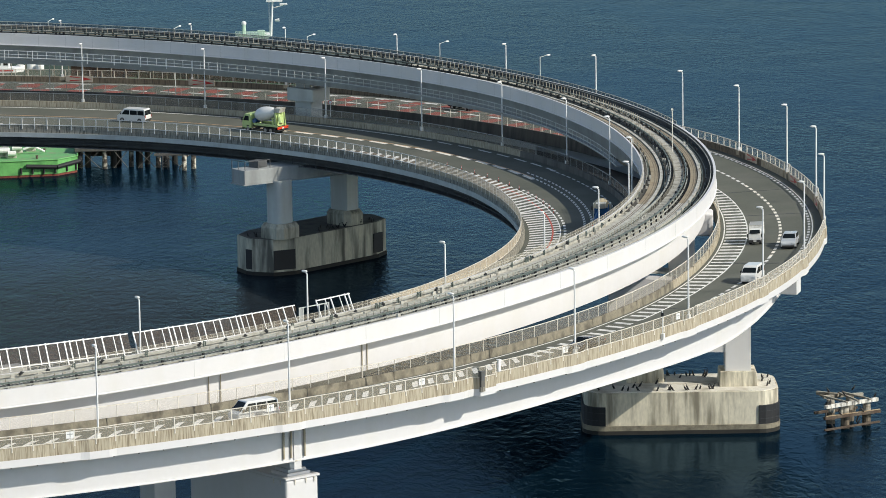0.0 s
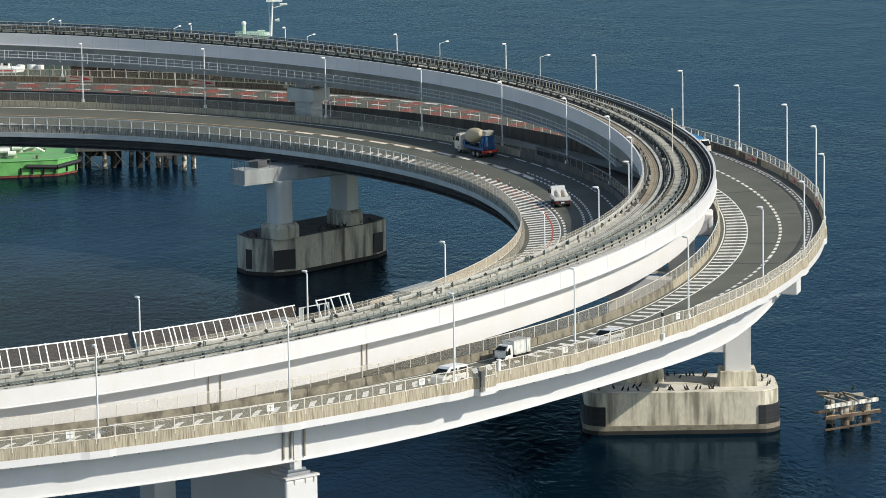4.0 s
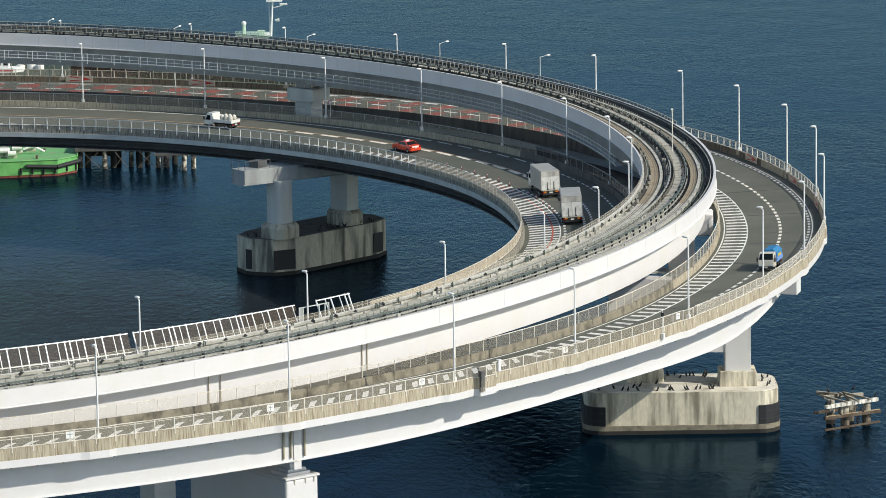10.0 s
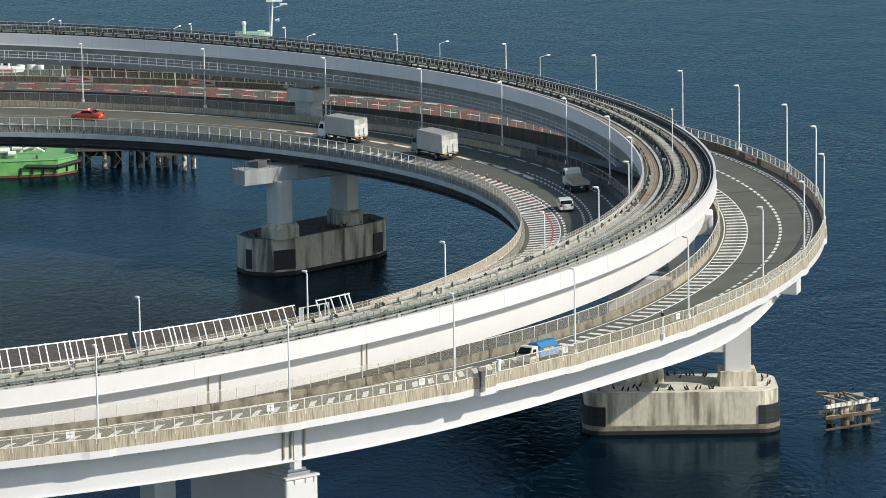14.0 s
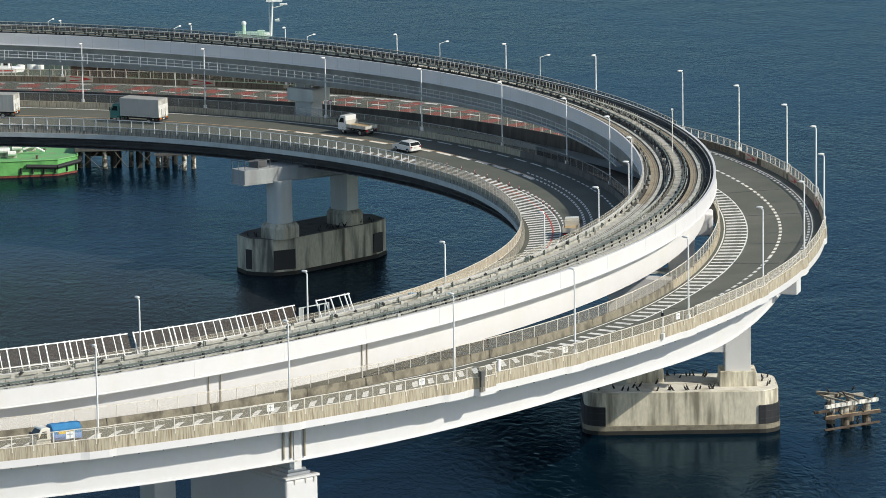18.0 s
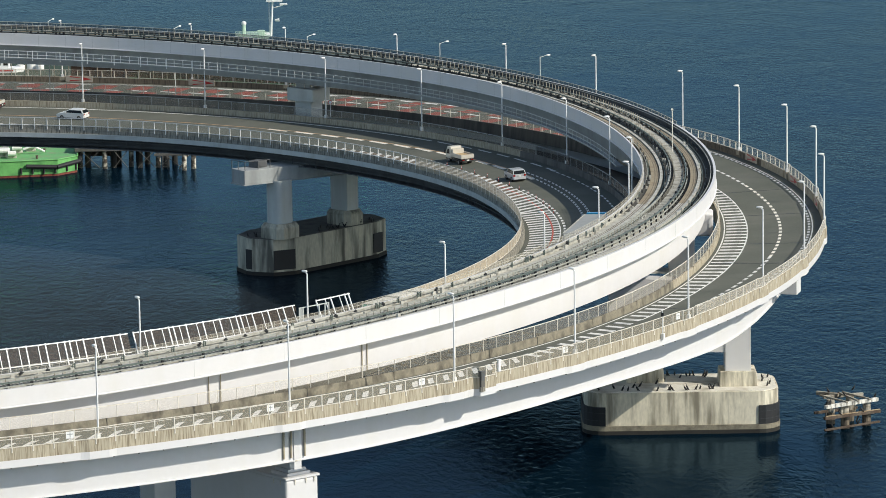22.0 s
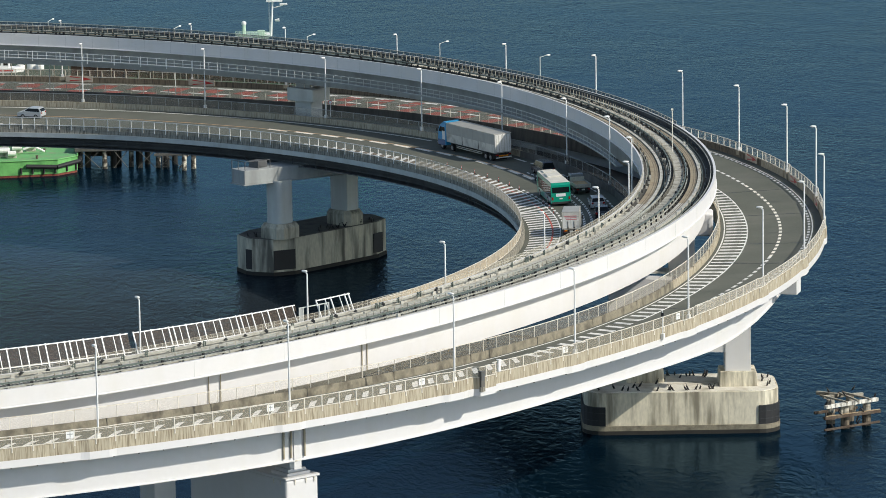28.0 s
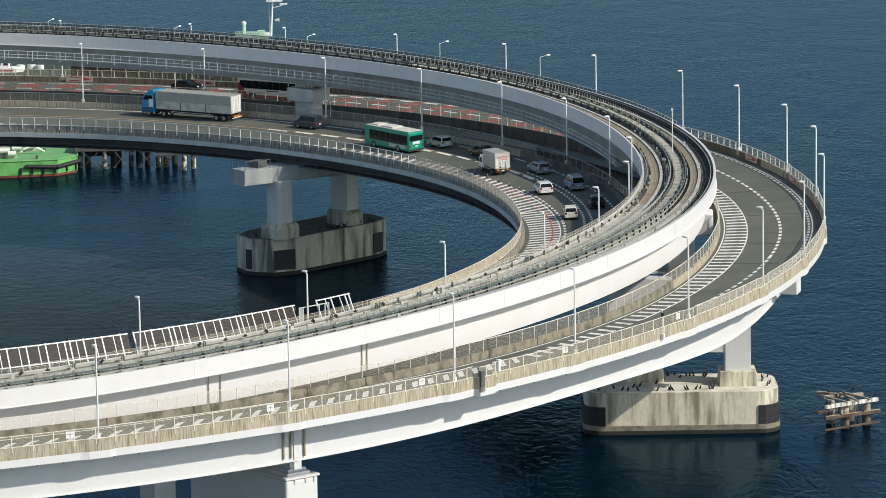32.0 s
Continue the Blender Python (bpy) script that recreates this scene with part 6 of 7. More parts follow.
def van(label, colour, length=4.7, height=1.98):
    v = empty("van")
    h, half = height, 0.85
    r, f = -length / 2, length / 2
    prof = [(r, 0.3), (r - 0.03, 0.9), (r + 0.1, h - 0.1), (r + 0.3, h), (f - 1.15, h), (f - 0.38, 1.18), (f - 0.05, 0.98), (f, 0.62), (f, 0.3)]
    part("body", hull(prof, half, 1.05, 0.1), colour, v)
    for x0, x1 in ((r + 0.2, r + 1.25), (r + 1.33, f - 2.2), (f - 2.1, f - 1.0)):
        slope = 0.3 if x1 > f - 1.2 else 0
        side_pane(v, [(x0, 1.14), (x0 + 0.03, h - 0.22), (x1 - slope, h - 0.22), (x1 + slope * 0.8, 1.14)], half, 1.05, 0.1)
    cross_pane(v, (f - 0.4, 1.22), (f - 1.1, h - 0.08), half - 0.08, half - 0.16, "windscreen")
    cross_pane(v, (r - 0.02, 1.15), (r + 0.08, h - 0.2), half - 0.1, half - 0.16, "rear_window")
    for s in (-1, 1):
        small(v, "headlight", M_HEAD, f - 0.1, f + 0.02, s * 0.63 - 0.16, s * 0.63 + 0.16, 0.66, 0.86)
        small(v, "tail_light", M_TAIL, r - 0.05, r + 0.06, s * 0.76 - 0.07, s * 0.76 + 0.07, 0.75, 1.15)
        small(v, "mirror", M_CHASSIS, f - 0.75, f - 0.6, s * 0.96 - 0.08, s * 0.96 + 0.08, 1.15, 1.4)
        for x in (r + 0.95, f - 0.85):
            wheel(v, x, s * 0.76, 0.33)
    small(v, "bumper", colour, f - 0.06, f + 0.05, -0.78, 0.78, 0.32, 0.55)
    small(v, "bumper", M_CHASSIS, r - 0.06, r + 0.05, -0.78, 0.78, 0.35, 0.55)
    small(v, "number_plate", M_PLATE, f + 0.04, f + 0.07, -0.17, 0.17, 0.42, 0.57)
    small(v, "underbody", M_CHASSIS, r + 0.1, f - 0.1, -0.76, 0.76, 0.18, 0.34)
    return tagged(v, label, "van", "road traffic")


def cab(v, x, length, half, z0, z1, colour):
    """A truck cab whose front is at x."""
    r = x - length
    prof = [(r, z0), (r, z1 - 0.05), (r + 0.2, z1), (x - 0.55, z1), (x - 0.12, z1 - 0.75), (x, z0 + 0.75), (x, z0)]
    part("cab", hull(prof, half, z0 + 0.8, 0.06), colour, v)
    side_pane(v, [(r + 0.35, z1 - 0.95), (r + 0.38, z1 - 0.3), (x - 0.62, z1 - 0.3), (x - 0.24, z1 - 0.95)], half, z0 + 0.8, 0.06)
    cross_pane(v, (x - 0.02, z0 + 0.85), (x - 0.5, z1 - 0.12), half - 0.08, half - 0.16, "windscreen")
    for s in (-1, 1):
        small(v, "headlight", M_HEAD, x - 0.05, x + 0.03, s * (half - 0.25) - 0.17, s * (half - 0.25) + 0.17, z0 + 0.15, z0 + 0.34)
        small(v, "mirror", M_CHASSIS, x - 0.16, x - 0.02, s * (half + 0.14) - 0.08, s * (half + 0.14) + 0.08, z1 - 0.95, z1 - 0.5)
    small(v, "bumper", M_CHASSIS, x - 0.04, x + 0.07, -half + 0.04, half - 0.04, z0 - 0.18, z0 + 0.1)
    small(v, "number_plate", M_PLATE, x + 0.06, x + 0.09, -0.17, 0.17, z0 - 0.1, z0 + 0.06)


def truck(label, kind, colour, length, half, deck=0.95, top=2.2, body=None, wheels=(), wr=0.38, cab_l=1.6):
    """A forward-control truck: chassis, cab and one of several bodies."""
    v = empty("truck")
    r, f = -length / 2, length / 2
    small(v, "chassis", M_CHASSIS, r + 0.05, f - 0.3, -half * 0.5, half * 0.5, deck - 0.35, deck - 0.02)
    cab(v, f, cab_l, half - 0.06, 0.5, top, colour)
    b1 = f - cab_l - 0.15
    for x in wheels:
        for s in (-1, 1):
            wheel(v, x, s * (half - 0.2), wr, 0.26 if x > 0 else 0.42)
    for s in (-1, 1):
        small(v, "tail_light", M_TAIL, r - 0.05, r + 0.04, s * (half - 0.25) - 0.15, s * (half - 0.25) + 0.15, deck - 0.3, deck - 0.15)
        small(v, "mudguard", M_CHASSIS, r + 0.2, b1 - 0.3, s * (half - 0.04) - 0.03, s * (half - 0.04) + 0.03, 0.45, 0.62)
    small(v, "number_plate", M_PLATE, r - 0.06, r - 0.03, -0.2, 0.2, deck - 0.34, deck - 0.16)
    small(v, "rear_bumper", M_CHASSIS, r - 0.05, r + 0.1, -half + 0.1, half - 0.1, 0.45, 0.6)
    if kind in ("box", "box_red"):
        h = body
        skin = M_BOXBODY if length > 5 else M_VANDOOR
        bx = part("cargo_box", bevelled(boxes((r, b1, -half, half, deck, h)), 0.04), skin, v, "dusty white aluminium cargo box, greyed for shade if long")
        small(bx, "roof_sheet", M_TRAILER, r + 0.06, b1 - 0.06, -half + 0.06, half - 0.06, h - 0.01, h + 0.015)
        for s in (-1, 1):
            small(bx, "door", M_VANDOOR, r - 0.03, r, s * half * 0.49 - half * 0.47, s * half * 0.49 + half * 0.47, deck + 0.06, h - 0.72 * (h - deck) / 2.4)
            small(bx, "lock_bar", M_CHASSIS, r - 0.07, r - 0.03, s * half * 0.36 - 0.035, s * half * 0.36 + 0.035, deck + 0.08, deck + 0.45 * (h - deck))
            small(bx, "lock_handle", M_CHASSIS, r - 0.08, r - 0.03, s * half * 0.36 - 0.12, s * half * 0.36 + 0.12, deck + 0.1, deck + 0.2)
            small(bx, "side_rail", M_TRAY, r, b1, s * (half + 0.012) - 0.012, s * (half + 0.012) + 0.012, deck, deck + 0.12)
            small(bx, "corner_trim", M_TRAY, r - 0.03, r + 0.05, s * half - 0.035, s * half + 0.035, deck, h)
            small(bx, "marker_plate", M_AMBER, r - 0.06, r - 0.03, s * half * 0.62 - 0.16, s * half * 0.62 + 0.16, deck - 0.22, deck - 0.08)
        small(bx, "upper_panel", M_TRAILER_LOW, r - 0.02, r, -half * 0.96, half * 0.96, h - 0.66 * (h - deck) / 2.4, h - 0.1)
        small(bx, "tail_lift", M_TRAY, r - 0.07, r - 0.03, -half + 0.1, half - 0.1, deck - 0.02, deck + 0.16)
        for k in range(int((b1 - r) / 0.6)):
            for s in (-1, 1):
                small(bx, "side_rib", skin, r + 0.3 + k * 0.6, r + 0.34 + k * 0.6, s * (half + 0.01) - 0.012, s * (half + 0.01) + 0.012, deck + 0.14, h - 0.08)
        small(bx, "roof_trim", M_TRAY, r, b1, -half - 0.02, half + 0.02, h - 0.08, h - 0.02)
        if kind == "box_red":
            for i in range(3):
                small(bx, "printed_bar", M_PINK, r - 0.035, r - 0.022, -half * 0.7, half * (0.75 - 0.1 * i), h - 0.55 - 0.2 * i, h - 0.45 - 0.2 * i)
    elif kind in ("flatbed", "dump", "sacks", "tarp"):
        col = {"flatbed": M_TRAY, "dump": P_TAN, "sacks": P_WHITE, "tarp": M_TARP_SIDE}[kind]
        part("bed", boxes((r, b1, -half, half, deck - 0.03, deck + 0.08)), col, v)
        hh = 0.42 if kind != "dump" else 0.5
        for s in (-1, 1):
            small(v, "side_board", col, r, b1, s * half - 0.04, s * half + 0.04, deck + 0.05, deck + hh)
        small(v, "tail_board", col, r - 0.03, r + 0.05, -half + 0.04, half - 0.04, deck + 0.05, deck + hh)
        small(v, "head_board", col, b1 - 0.06, b1, -half + 0.04, half - 0.04, deck + 0.05, deck + hh + 0.45)
        if kind == "sacks":
            rnd = random.Random(5)
            for i in range(3):
                for s in (-0.4, 0.4):
                    x = r + 0.6 + i * 0.75
                    bm = bmesh.new()
                    bmesh.ops.create_uvsphere(bm, u_segments=10, v_segments=7, radius=1)
                    bmesh.ops.transform(bm, matrix=Matrix.Translation((x, s, deck + 0.5 + rnd.uniform(-0.05, 0.1))) @ Matrix.Diagonal((0.36, 0.36, 0.52, 1)), verts=bm.verts[:])
                    part("sack", bm, M_BAGS, v, "pale filled bulk sack").data.shade_smooth()
        elif kind == "dump":
            small(v, "load", M_LOAD, r + 0.2, b1 - 0.2, -half + 0.15, half - 0.15, deck + 0.08, deck + 0.34)
            small(v, "tool_rack", P_TAN, b1 - 0.5, b1 - 0.1, -half + 0.1, half - 0.1, deck + 0.3, deck + 0.95)
        elif kind == "flatbed":
            small(v, "load", M_LOAD, r + 0.15, b1 - 0.15, -half + 0.1, half - 0.1, deck + 0.08, deck + 0.3)
        else:
            # cover over hoops: upright sides, two slopes to a ridge
            bm = bmesh.new()
            sec = [(-half, deck + 0.32), (-half, deck + 0.98), (-half * 0.5, deck + 1.38), (half * 0.5, deck + 1.42), (half, deck + 0.98), (half, deck + 0.32)]
            xs = [r + 0.02, r + 0.06] + [r + 0.06 + (b1 - r - 0.12) * k / 6 for k in range(1, 7)]
            rows = []
            for k, x in enumerate(xs):
                sag = 0.05 if k % 2 else 0.0
                rows.append([bm.verts.new((x, y, z - sag * (z > deck + 1.2))) for y, z in sec])
            for p, q in zip(rows, rows[1:]):
                for e in range(5):
                    bm.faces.new((p[e], p[e + 1], q[e + 1], q[e]))
            bm.faces.new(rows[0][::-1])
            bm.faces.new(rows[-1])
            bmesh.ops.recalc_face_normals(bm, faces=bm.faces[:])
            part("tarpaulin", bm, M_TARP, v, "bright blue tarpaulin cover")
            for s in (-1, 1):
                part("cover_side", boxes((r + 0.02, b1 - 0.08, s * half - 0.02, s * half + 0.02, deck + 0.1, deck + 0.5)), M_TARP_SIDE, v, "paler blue lower side of the cover")
                for x, w in ((r + 0.75, 0.5), (r + 1.45, 0.8)):
                    small(v, "printed_bar", M_YELLOW, x, x + w, s * (half + 0.02) - 0.015, s * (half + 0.02) + 0.015, deck + 0.52, deck + 0.8)
    elif kind == "mixer":
        drum = bmesh.new()
        prof = [(0.0, 0.35), (0.12, 0.62), (0.5, 0.82), (1.0, 0.96), (1.5, 1.0), (2.0, 0.98), (2.6, 0.87), (3.2, 0.7), (3.8, 0.5), (3.85, 0.42)]
        n = 28
        rows = []
        for x, rad in prof:
            rows.append([drum.verts.new((x, rad * math.cos(2 * math.pi * i / n), rad * math.sin(2 * math.pi * i / n))) for i in range(n)])
        for p, q in zip(rows, rows[1:]):
            for i in range(n):
                j = (i + 1) % n
                drum.faces.new((p[i], p[j], q[j], q[i]))
        drum.faces.new(rows[0][::-1])
        drum.faces.new(rows[-1])
        bmesh.ops.recalc_face_normals(drum, faces=drum.faces[:])
        d = part("mixing_drum", drum, body[0], v, body[2])
        d.data.shade_smooth()
        d.matrix_basis = Matrix.Translation((b1 - 0.1, 0, deck + 1.15)) @ Matrix.Rotation(radians(180), 4, "Z") @ Matrix.Rotation(radians(-12), 4, "Y")
        acc = body[1]
        small(v, "hopper_frame", acc, r + 0.5, r + 0.75, -0.8, 0.8, deck, deck + 1.9)
        h = hull([(r + 0.1, deck + 1.9), (r - 0.2, deck + 2.55), (r + 1.0, deck + 2.55), (r + 0.7, deck + 1.9)], 0.6, 9, 0)
        part("hopper", h, body[3], v)
        part("chute", tube(bmesh.new(), (r + 0.5, 0.2, deck + 1.6), (r - 0.35, 0.75, deck + 0.5), 0.24, 8), acc, v)
        part("ladder", tube(bmesh.new(), (r + 0.3, -0.9, deck), (r + 0.5, -0.9, deck + 2.3), 0.07, 6), acc, v)
        for s in (-1, 1):
            small(v, "side_frame", acc, r + 0.2, b1 - 0.3, s * 0.85 - 0.08, s * 0.85 + 0.08, deck - 0.1, deck + 0.25)
            small(v, "support", acc, r + 1.0, r + 1.25, s * 0.8 - 0.07, s * 0.8 + 0.07, deck, deck + 1.2)
        part("water_tank", tube(bmesh.new(), (b1 - 0.3, -0.85, deck + 0.5), (b1 - 0.3, 0.85, deck + 0.5), 0.33, 12), body[4], v)
        small(v, "rear_guard", body[5], r - 0.05, r + 0.08, -half + 0.05, half - 0.05, deck - 0.35, deck - 0.02)
    return tagged(v, label, "truck", "road traffic")


def bus(label, length, height, low, high, roof, coach=False):
    v = empty("bus")
    r, f, half, h = -length / 2, length / 2, 1.22, height
    prof = [(r, 0.35), (r - 0.02, h - 0.25), (r + 0.2, h), (f - 0.35, h), (f - 0.05, h - 0.45), (f, 1.1), (f, 0.35)]
    part("body", hull(prof, half, 1.2, 0.02), high, v)
    part("skirt", bevelled(boxes((r - 0.01, f + 0.01, -half - 0.012, half + 0.012, 0.36, 1.0 if not coach else 0.8)), 0.02, 1), low, v)
    part("roof_panel", bevelled(boxes((r + 0.15, f - 0.3, -half + 0.06, half - 0.06, h - 0.02, h + 0.05)), 0.02, 1), roof, v)
    n = 7 if not coach else 9
    z0, z1 = (1.15, h - 0.5) if not coach else (1.7, h - 0.5)
    for i in range(n):
        x0 = r + 0.35 + (length - 1.5) * i / n
        e = 0.03 if not coach else 0.01
        side_pane(v, [(x0 + e, z0), (x0 + e, z1), (x0 + (length - 1.5) / n - e, z1), (x0 + (length - 1.5) / n - e, z0)], half, 1.2, 0.02)
    cross_pane(v, (f - 0.01, 1.25), (f - 0.1, h - 0.4), half - 0.08, half - 0.12, "windscreen")
    cross_pane(v, (r - 0.01, h - 1.25), (r - 0.015, h - 0.55), half - 0.15, half - 0.15, "rear_window")
    for s in (-1, 1):
        small(v, "headlight", M_HEAD, f - 0.06, f + 0.03, s * 0.95 - 0.18, s * 0.95 + 0.18, 0.62, 0.84)
        small(v, "tail_light", M_TAIL, r - 0.06, r + 0.04, s * 1.05 - 0.1, s * 1.05 + 0.1, 0.85, 1.2)
        small(v, "mirror", M_CHASSIS, f - 0.05, f + 0.15, s * 1.36 - 0.08, s * 1.36 + 0.08, h - 1.3, h - 0.8)
        for x in (r + 2.6, f - 2.1):
            wheel(v, x, s * 1.1, 0.48, 0.3)
        small(v, "wheel_arch", M_CHASSIS, r + 2.0, r + 3.2, s * (half + 0.014) - 0.01, s * (half + 0.014) + 0.01, 0.36, 1.05)
    small(v, "number_plate", M_PLATE, r - 0.05, r - 0.02, -0.2, 0.2, 0.9, 1.05)
    small(v, "rear_bumper", M_CHASSIS, r - 0.07, r + 0.05, -1.15, 1.15, 0.36, 0.6)
    if coach:
        for s in (-1, 1):
            for k in range(4):
                small(v, "stripe", P_CRIMSON, r + 0.05 + 0.35 * k, r + 0.42 + 0.35 * k, s * (half + 0.016) - 0.01, s * (half + 0.016) + 0.01, 0.76, 2.5 - 0.42 * k)
            side_pane(v, [(f - 1.1, 1.5), (f - 1.1, h - 0.4), (f - 0.25, h - 0.5), (f - 0.08, 1.5)], half, 1.2, 0.02)
            small(v, "nose_panel", P_CRIMSON, f - 0.7, f + 0.02, s * (half + 0.016) - 0.01, s * (half + 0.016) + 0.01, 0.7, 1.3)
            small(v, "printed_bar", M_CHASSIS, -1.0, 1.2, s * (half + 0.016) - 0.01, s * (half + 0.016) + 0.01, 1.4, 1.54)
    else:
        part("roof_unit", bevelled(boxes((-1.0, 1.6, -0.85, 0.85, h, h + 0.24)), 0.08), roof, v, "pale roof air-conditioning unit")
        part("roof_unit", bevelled(boxes((2.6, 4.4, -0.75, 0.75, h, h + 0.2)), 0.08), roof, v)
        small(v, "notice_panel", M_HEAD, r - 0.05, r - 0.02, -0.6, 0.6, 1.25, 1.62)
        for s in (-1, 1):
            small(v, "notice_panel", P_SILVER, r + 0.8, -0.5, s * (half + 0.016) - 0.01, s * (half + 0.016) + 0.01, 0.6, 1.05)
    return tagged(v, label, "bus", "road traffic")


def semi(label):
    v = empty("articulated_truck")
    cab(v, 9.1, 2.2, 1.2, 0.6, 3.3, P_SKY)
    part("wind_deflector", hull([(7.0, 3.28), (7.0, 3.8), (7.5, 3.8), (8.5, 3.28)], 1.1, 9, 0), P_SKY, v)
    small(v, "cab_panel", P_WHITE, 7.12, 7.85, -1.215, 1.215, 1.35, 2.5)
    small(v, "cab_skirt", P_BLUE, 7.1, 9.12, -1.22, 1.22, 0.55, 1.3)
    small(v, "fuel_tank", M_TRAY, 6.0, 6.9, -1.15, -0.6, 0.6, 1.05)
    small(v, "chassis", M_CHASSIS, -6.2, 8.5, -0.45, 0.45, 0.7, 1.1)
    t = part("trailer_box", bevelled(boxes((-6.6, 6.6, -1.24, 1.24, 1.15, 3.7)), 0.04), M_TRAILER, v, "long grey wing-sided trailer box")
    small(t, "front_wall", M_CHASSIS, 6.6, 6.64, -1.2, 1.2, 1.2, 3.6)
    for s in (-1, 1):
        small(t, "side_panel", M_TRAILER_LOW, -6.5, 6.5, s * 1.25 - 0.012, s * 1.25 + 0.012, 1.2, 2.3)
        small(t, "roof_edge", M_TRAY, -6.6, 6.6, s * 1.22 - 0.06, s * 1.22 + 0.06, 3.62, 3.74)
        small(t, "rear_door", P_WHITE, -6.64, -6.6, s * 0.6 - 0.57, s * 0.6 + 0.57, 1.3, 3.6)
        for y in (0.2, 0.6, 1.0):
            small(t, "locking_bar", M_TRAY, -6.67, -6.64, s * y - 0.025, s * y + 0.025, 1.35, 3.55)
        for x in (-2.2, 2.2):
            small(t, "side_post", M_CHASSIS, x - 0.06, x + 0.06, s * 1.265 - 0.02, s * 1.265 + 0.02, 1.2, 2.3)
        for x in (-5.2, -3.9, 5.3, 8.0):
            wheel(v, x, s * 0.98, 0.48, 0.4)
        small(v, "side_guard", M_TRAY, -2.9, 4.0, s * 1.15 - 0.03, s * 1.15 + 0.03, 0.62, 0.72)
        small(v, "side_guard", M_TRAY, -2.9, 4.0, s * 1.15 - 0.03, s * 1.15 + 0.03, 0.85, 0.93)
        small(v, "tail_light", M_TAIL, -6.68, -6.6, s * 0.95 - 0.2, s * 0.95 + 0.2, 0.85, 1.0)
        small(v, "mudguard", M_CHASSIS, -6.0, -5.9, s * 0.98 - 0.25, s * 0.98 + 0.25, 0.4, 1.1)
    small(v, "rear_bumper", M_AMBER, -6.7, -6.62, -0.7, 0.7, 0.7, 0.86)
    small(v, "bumper_bar", P_WHITE, -6.72, -6.64, -1.15, 1.15, 0.5, 0.62)
    return tagged(v, label, "truck", "road traffic")


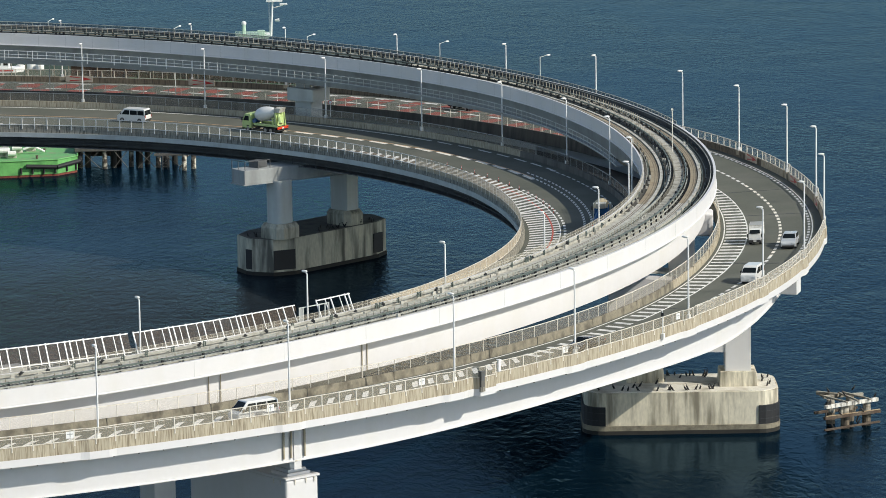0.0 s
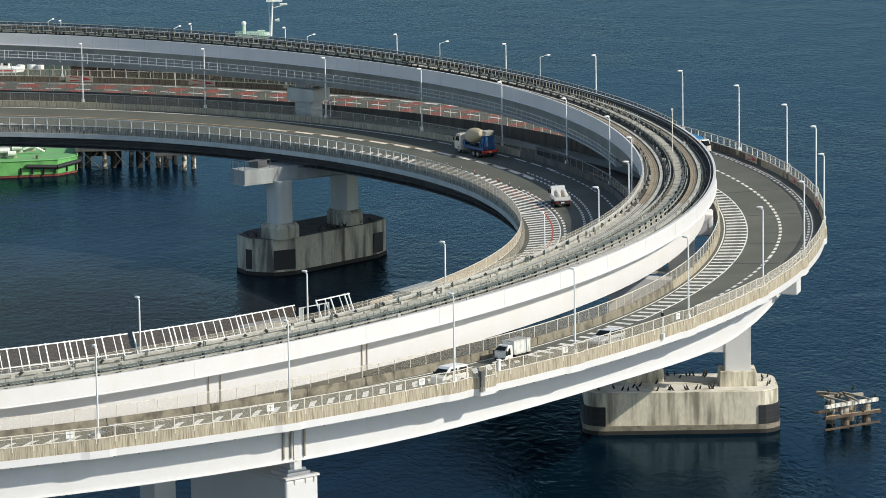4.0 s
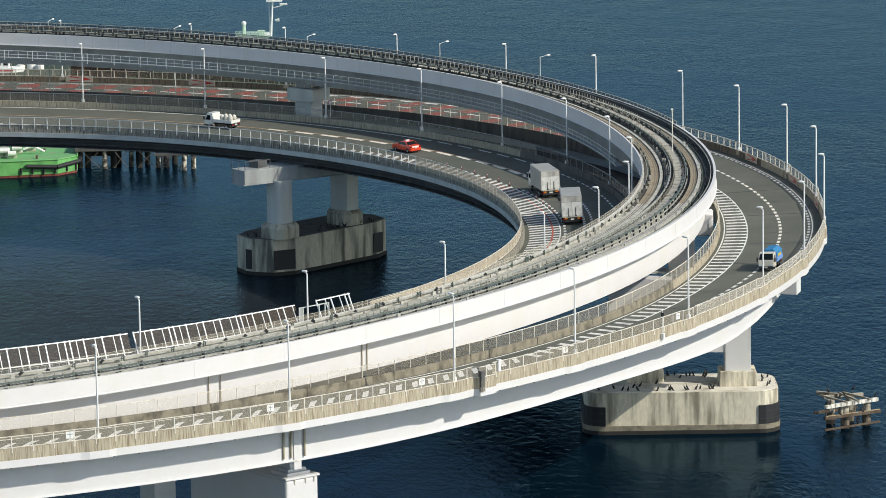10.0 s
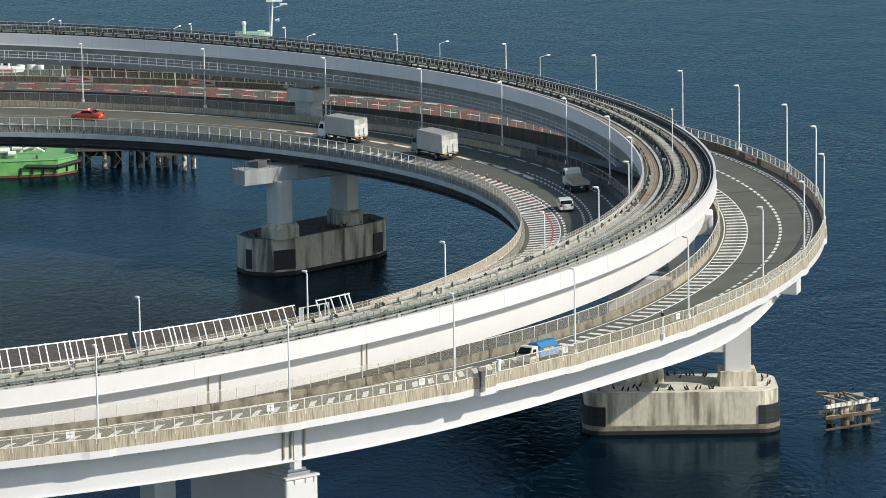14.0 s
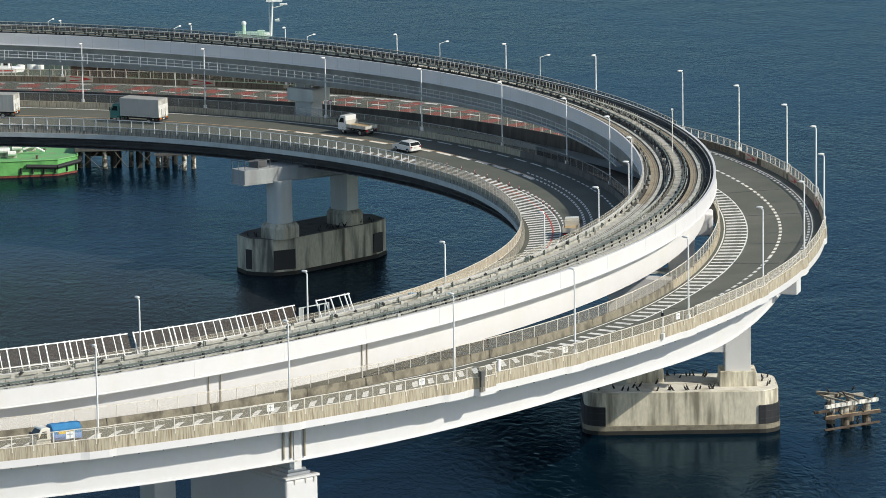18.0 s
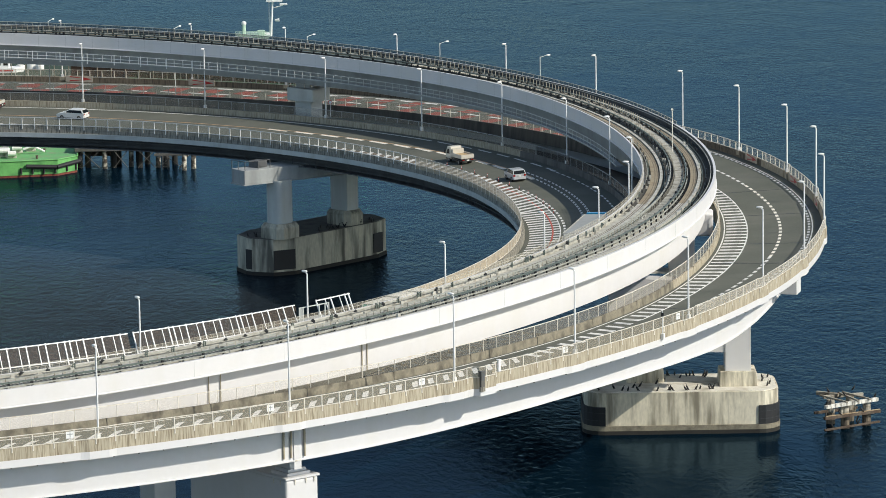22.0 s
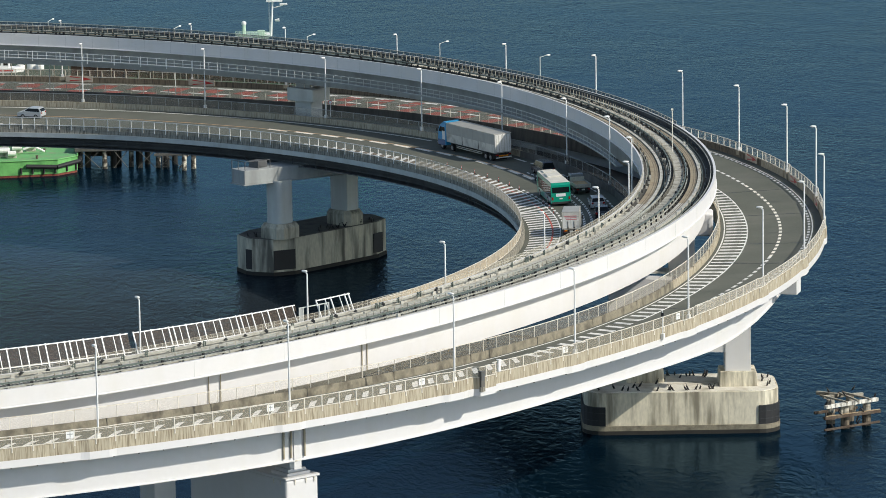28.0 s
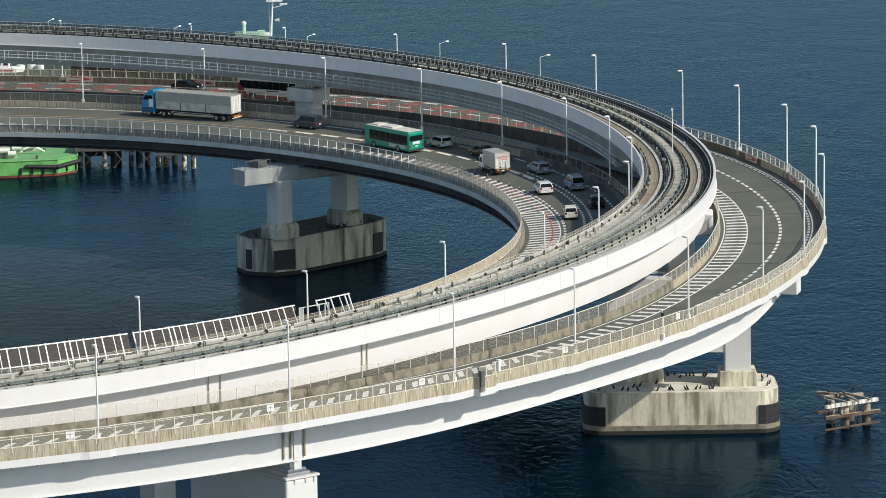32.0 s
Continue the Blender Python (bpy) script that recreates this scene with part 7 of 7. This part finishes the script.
# each mover: thing, lane ("A" inner, "B" beside it, "C" and "D" the outer road's), the times that its motion was taken from, angle = a t^2 + b t + c, and small departures from it (time, degrees)
MIX_GREEN = (P_WHITE, P_LIME, "white mixing drum", M_TRAY, P_BLUE, P_RED)
MIX_BLUE = (P_BEIGE, P_BLUE, "dusty beige mixing drum", M_TRAY, P_BLUE, P_RED)
TRAFFIC = [
    (van("white passenger van driving along the inner road", P_WHITE), "A", 0, 1.5, 0, 7.65, 61.23),
    (truck("lime green concrete mixer truck with a white drum", "mixer", P_LIME, 6.7, 1.15, 1.05, 2.5, MIX_GREEN, (-2.1, -1.05, 2.3), 0.46), "A", 0, 3, 0, 7.61, 49.23),
    (truck("blue concrete mixer truck with a beige cab and drum", "mixer", P_CREAM, 7.6, 1.2, 1.05, 2.6, MIX_BLUE, (-2.5, -1.4, 2.7), 0.46), "B", 1, 9, 0.0352, 7.9556, -3.417),
    (truck("small white flatbed truck loaded with pale sacks", "sacks", P_WHITE, 5.0, 0.95, 0.9, 2.1, None, (-1.5, 1.6), 0.36, 1.5), "A", 2.5, 12, -0.0038, 7.9783, -25.3141, ((3, 0), (7, -0.98), (9, -0.91), (12, -0.42))),
    (car("orange-red saloon taxi with a roof sign", "car", P_RED, "sedan"), "A", 5.5, 13, -0.0358, 8.6163, -47.467, ((7, -0.45), (9, -1.13), (12, -1.24), (14, -0.95))),
    (truck("grey-white box truck with closed rear doors", "box", P_WHITE, 8.0, 1.15, 1.0, 2.5, 3.45, (-2.3, 2.7), 0.43), "A", 7.5, 17, 0.0749, 5.5779, -51.464, ((2, -5.7), (3.5, -4.5), (5.5, -2.0), (9, -0.6), (12, -0.66), (14, 0))),
    (truck("grey-white box truck with a teal cab", "box", P_TEAL, 8.3, 1.2, 1.0, 2.6, 3.55, (-2.4, 2.8), 0.43), "A", 9, 19, 0.0173, 7.0591, -71.635, ((2, -1.3), (3, -1.7), (6, -0.6), (9, -0.2), (12, -0.9), (14, -0.22))),
    (car("white station wagon on the inner road", "car", P_WHITE, "wagon"), "A", 13, 22, 0.0617, 5.5829, -85.955, ((14, 0), (17, -0.66), (20, -0.54), (22, -0.28))),
    (truck("white-cabbed dropside truck with a tan load", "flatbed", P_WHITE, 5.8, 1.1, 1.0, 2.5, None, (-1.7, 1.9), 0.42), "B", 13.5, 21, 0.0328, 6.6385, -87.234, ((14, -0.6), (17, -0.46), (20, 0.1), (21, 0.18))),
    (truck("small tan dropside truck with a tool rack", "dump", P_CREAM, 4.7, 0.9, 0.85, 2.05, None, (-1.4, 1.5), 0.34, 1.45), "A", 18, 25, 0.0586, 5.793, -127.897, ((20, -1.2), (22, -1.03), (25, -0.68))),
    (car("silver saloon car on the inner road", "car", P_SILVER, "hatch", 1.02), "A", 20, 28, -0.0143, 9.2608, -178.135, ((20, -0.6), (22, -1.0), (25, -0.58), (28, -0.09))),
    (semi("articulated truck with a blue cab and a long grey trailer"), "B", 24.5, 32, 0.0489, 4.2807, -129.618, ((25, -0.6), (28, 0))),
    (bus("green city bus with a cream roof", 10.4, 2.95, P_BUS, P_BUS, M_BAGS), "A", 27.5, 32, -0.0657, 10.8711, -244.044, ((25, -0.3), (28, -0.51), (29, -1.1), (30, -1.28), (32, -1.13))),
    (truck("small white box truck with faded red print", "box_red", P_WHITE, 6.0, 1.0, 0.9, 2.1, 2.95, (-1.6, 2.0), 0.38), "A", 28, 32, 0.15, -2.2, -60.5, ((28, 0), (29, -0.7), (30, -1.2), (32, -1.2))),
    (car("white hatchback car on the inner road", "car", P_WHITE, "hatch"), "A", 29.5, 32, 0.1, 0.45, -105.0, ((30, -0.5), (32, -0.43))),
    (car("cream small car on the inner road", "car", P_CREAM, "hatch", 0.92), "A", 31, 32, 0, 6.0, -191.0),
    (car("dark navy one-box car in the guideway's shade", "car", P_NAVY, "tall"), "B", 27.5, 32, 0.0023, 6.786, -171.944, ((28, -1.2), (29, -1.03), (30, -0.47), (32, -0.11))),
    (truck("dark flatbed truck in the guideway's shade", "flatbed", P_GREY, 5.0, 0.95, 0.9, 2.1, None, (-1.5, 1.6), 0.36, 1.5), "B", 28, 32, 0.031, 5.1288, -156.325, ((29, -0.84), (32, -0.49))),
    (car("silver compact car with a steep tail", "car", P_SILVER, "hatch"), "B", 28, 32, -0.0982, 13.1293, -285.158, ((29, -1.23), (30, -1.26), (32, -0.86))),
    (car("black saloon car in the guideway's shade", "car", P_BLACK, "sedan"), "B", 29, 32, 0.03, 5.0, -161.8, ((29, -1.1), (32, -0.75))),
    (car("blue-grey station wagon in the shade", "car", P_BLUEGREY, "wagon"), "B", 30, 32, 0.05, 3.7, -150.2),
    (car("silver-grey one-box car in the shade", "car", P_BLUEGREY, "tall"), "B", 31, 32, 0, 7.0, -212.09),
    (car("black small car half hidden by the guideway", "car", P_BLACK, "hatch"), "B", 31, 32, 0, 7.0, -219.5),
    (van("white kei van driving on the outer road", P_WHITE, 3.6, 1.9), "D", 0, 7, -0.005, -6.33, -19.8965, ((0, 0), (3, -0.9), (6, 0))),
    (truck("small white box truck on the outer road", "box", P_WHITE, 3.9, 0.76, 0.72, 1.8, 2.1, (-1.15, 1.25), 0.3, 1.2), "C", 0, 7, -0.0896, -7.1743, -9.5981, ((0, 0.5), (3, -1.1), (6, 0))),
    (car("silver-blue hatchback car on the outer road", "car", P_SILVER, "wagon", 0.98), "D", 0, 8, -0.033, -6.1574, -9.9277, ((0, -0.5), (3, -0.8), (6, -0.3))),
    (van("long white-silver passenger van on the outer road", P_PEARL, 4.6, 2.05), "D", 0, 1, 0, -6.55, -55.85, ((0, 0.2), (1, 0.18))),
    (car("dark grey saloon car on the outer road", "car", P_BLACK, "sedan"), "D", 2, 3, 0, -6.09, -37.28),
    (truck("small truck with a blue tarpaulin and a white cab", "tarp", P_CREAM, 4.4, 0.92, 0.85, 2.05, None, (-1.25, 1.4), 0.35, 1.4), "D", 5.5, 17, 0.0038, -6.0466, 43.9317, ((9, 0), (12, -0.79), (14, -0.64), (17, -0.29))),
    (bus("white and crimson touring coach on the outer road", 12.1, 3.35, P_CRIMSON, P_WHITE, P_WHITE, True), "C", 29, 31, 0.0364, -8.9564, 306.382),
    (car("black saloon car beside the touring coach", "car", P_BLACK, "sedan", 1.03), "D", 30.5, 32, 0.0667, -11.4, 361.182),
]
taxi = TRAFFIC[4][0]
small(taxi, "roof_sign", M_HEAD, -0.35, -0.1, -0.3, 0.3, 1.45, 1.6)


def lane(code, a):
    """Radius and height of a lane at an angle."""
    if code == "A":
        r = lerp(a, ((-80, 113.0), (-10, 113.0), (0, 112.7), (12, 111.9), (30, 111.5), (70, 110.9), (100, 110.5)))
        return r, z_inner(a, r)
    r = {"B": 116.3, "C": 134.9, "D": 138.9}[code]
    if code == "B":
        return r, z_inner(a, r)
    if code == "C":
        r = lerp(a, ((-80, 137.6), (-55, 137.3), (-40, 136.6), (-20, 135.0), (10, 134.8), (100, 134.2)))
    else:
        r = lerp(a, ((-80, 140.7), (-55, 140.5), (-40, 140.1), (-20, 139.1), (100, 138.8)))
    return r, z_outer(a, r)


def motions():
    """Each vehicle keeps to its lane; far out of view, on the straights, it goes on at half speed."""
    for thing, code, t0, t1, a, b, c, *rest in TRAFFIC:
        rows = []
        for i in range(33):
            t = float(i)
            s = min(max(t, t0), t1)
            ang = a * s * s + b * s + c + (2 * a * s + b) * (t - s)
            if rest:
                ang += float(np.interp(t, *zip(*rest[0])))
            if abs(ang) > 110:
                ang = math.copysign(110 + (abs(ang) - 110) * 0.45, ang)
            ang = max(A0 + 6, min(A1 - 6, ang))
            r, z = lane(code, ang)
            bank = 0.04
            turn = 90 if code in "AB" else -90
            m = on_ring(ang, r, z + 0.02, bank) @ Matrix.Rotation(radians(turn), 4, "Z")
            rows.append((t, m))
        walk(thing, rows)
    # the ripples drift slowly with the wind
    walk(SEA, [(0, pose(0, 0, 0)), (32, pose(-14, -7, 0))])


motions()
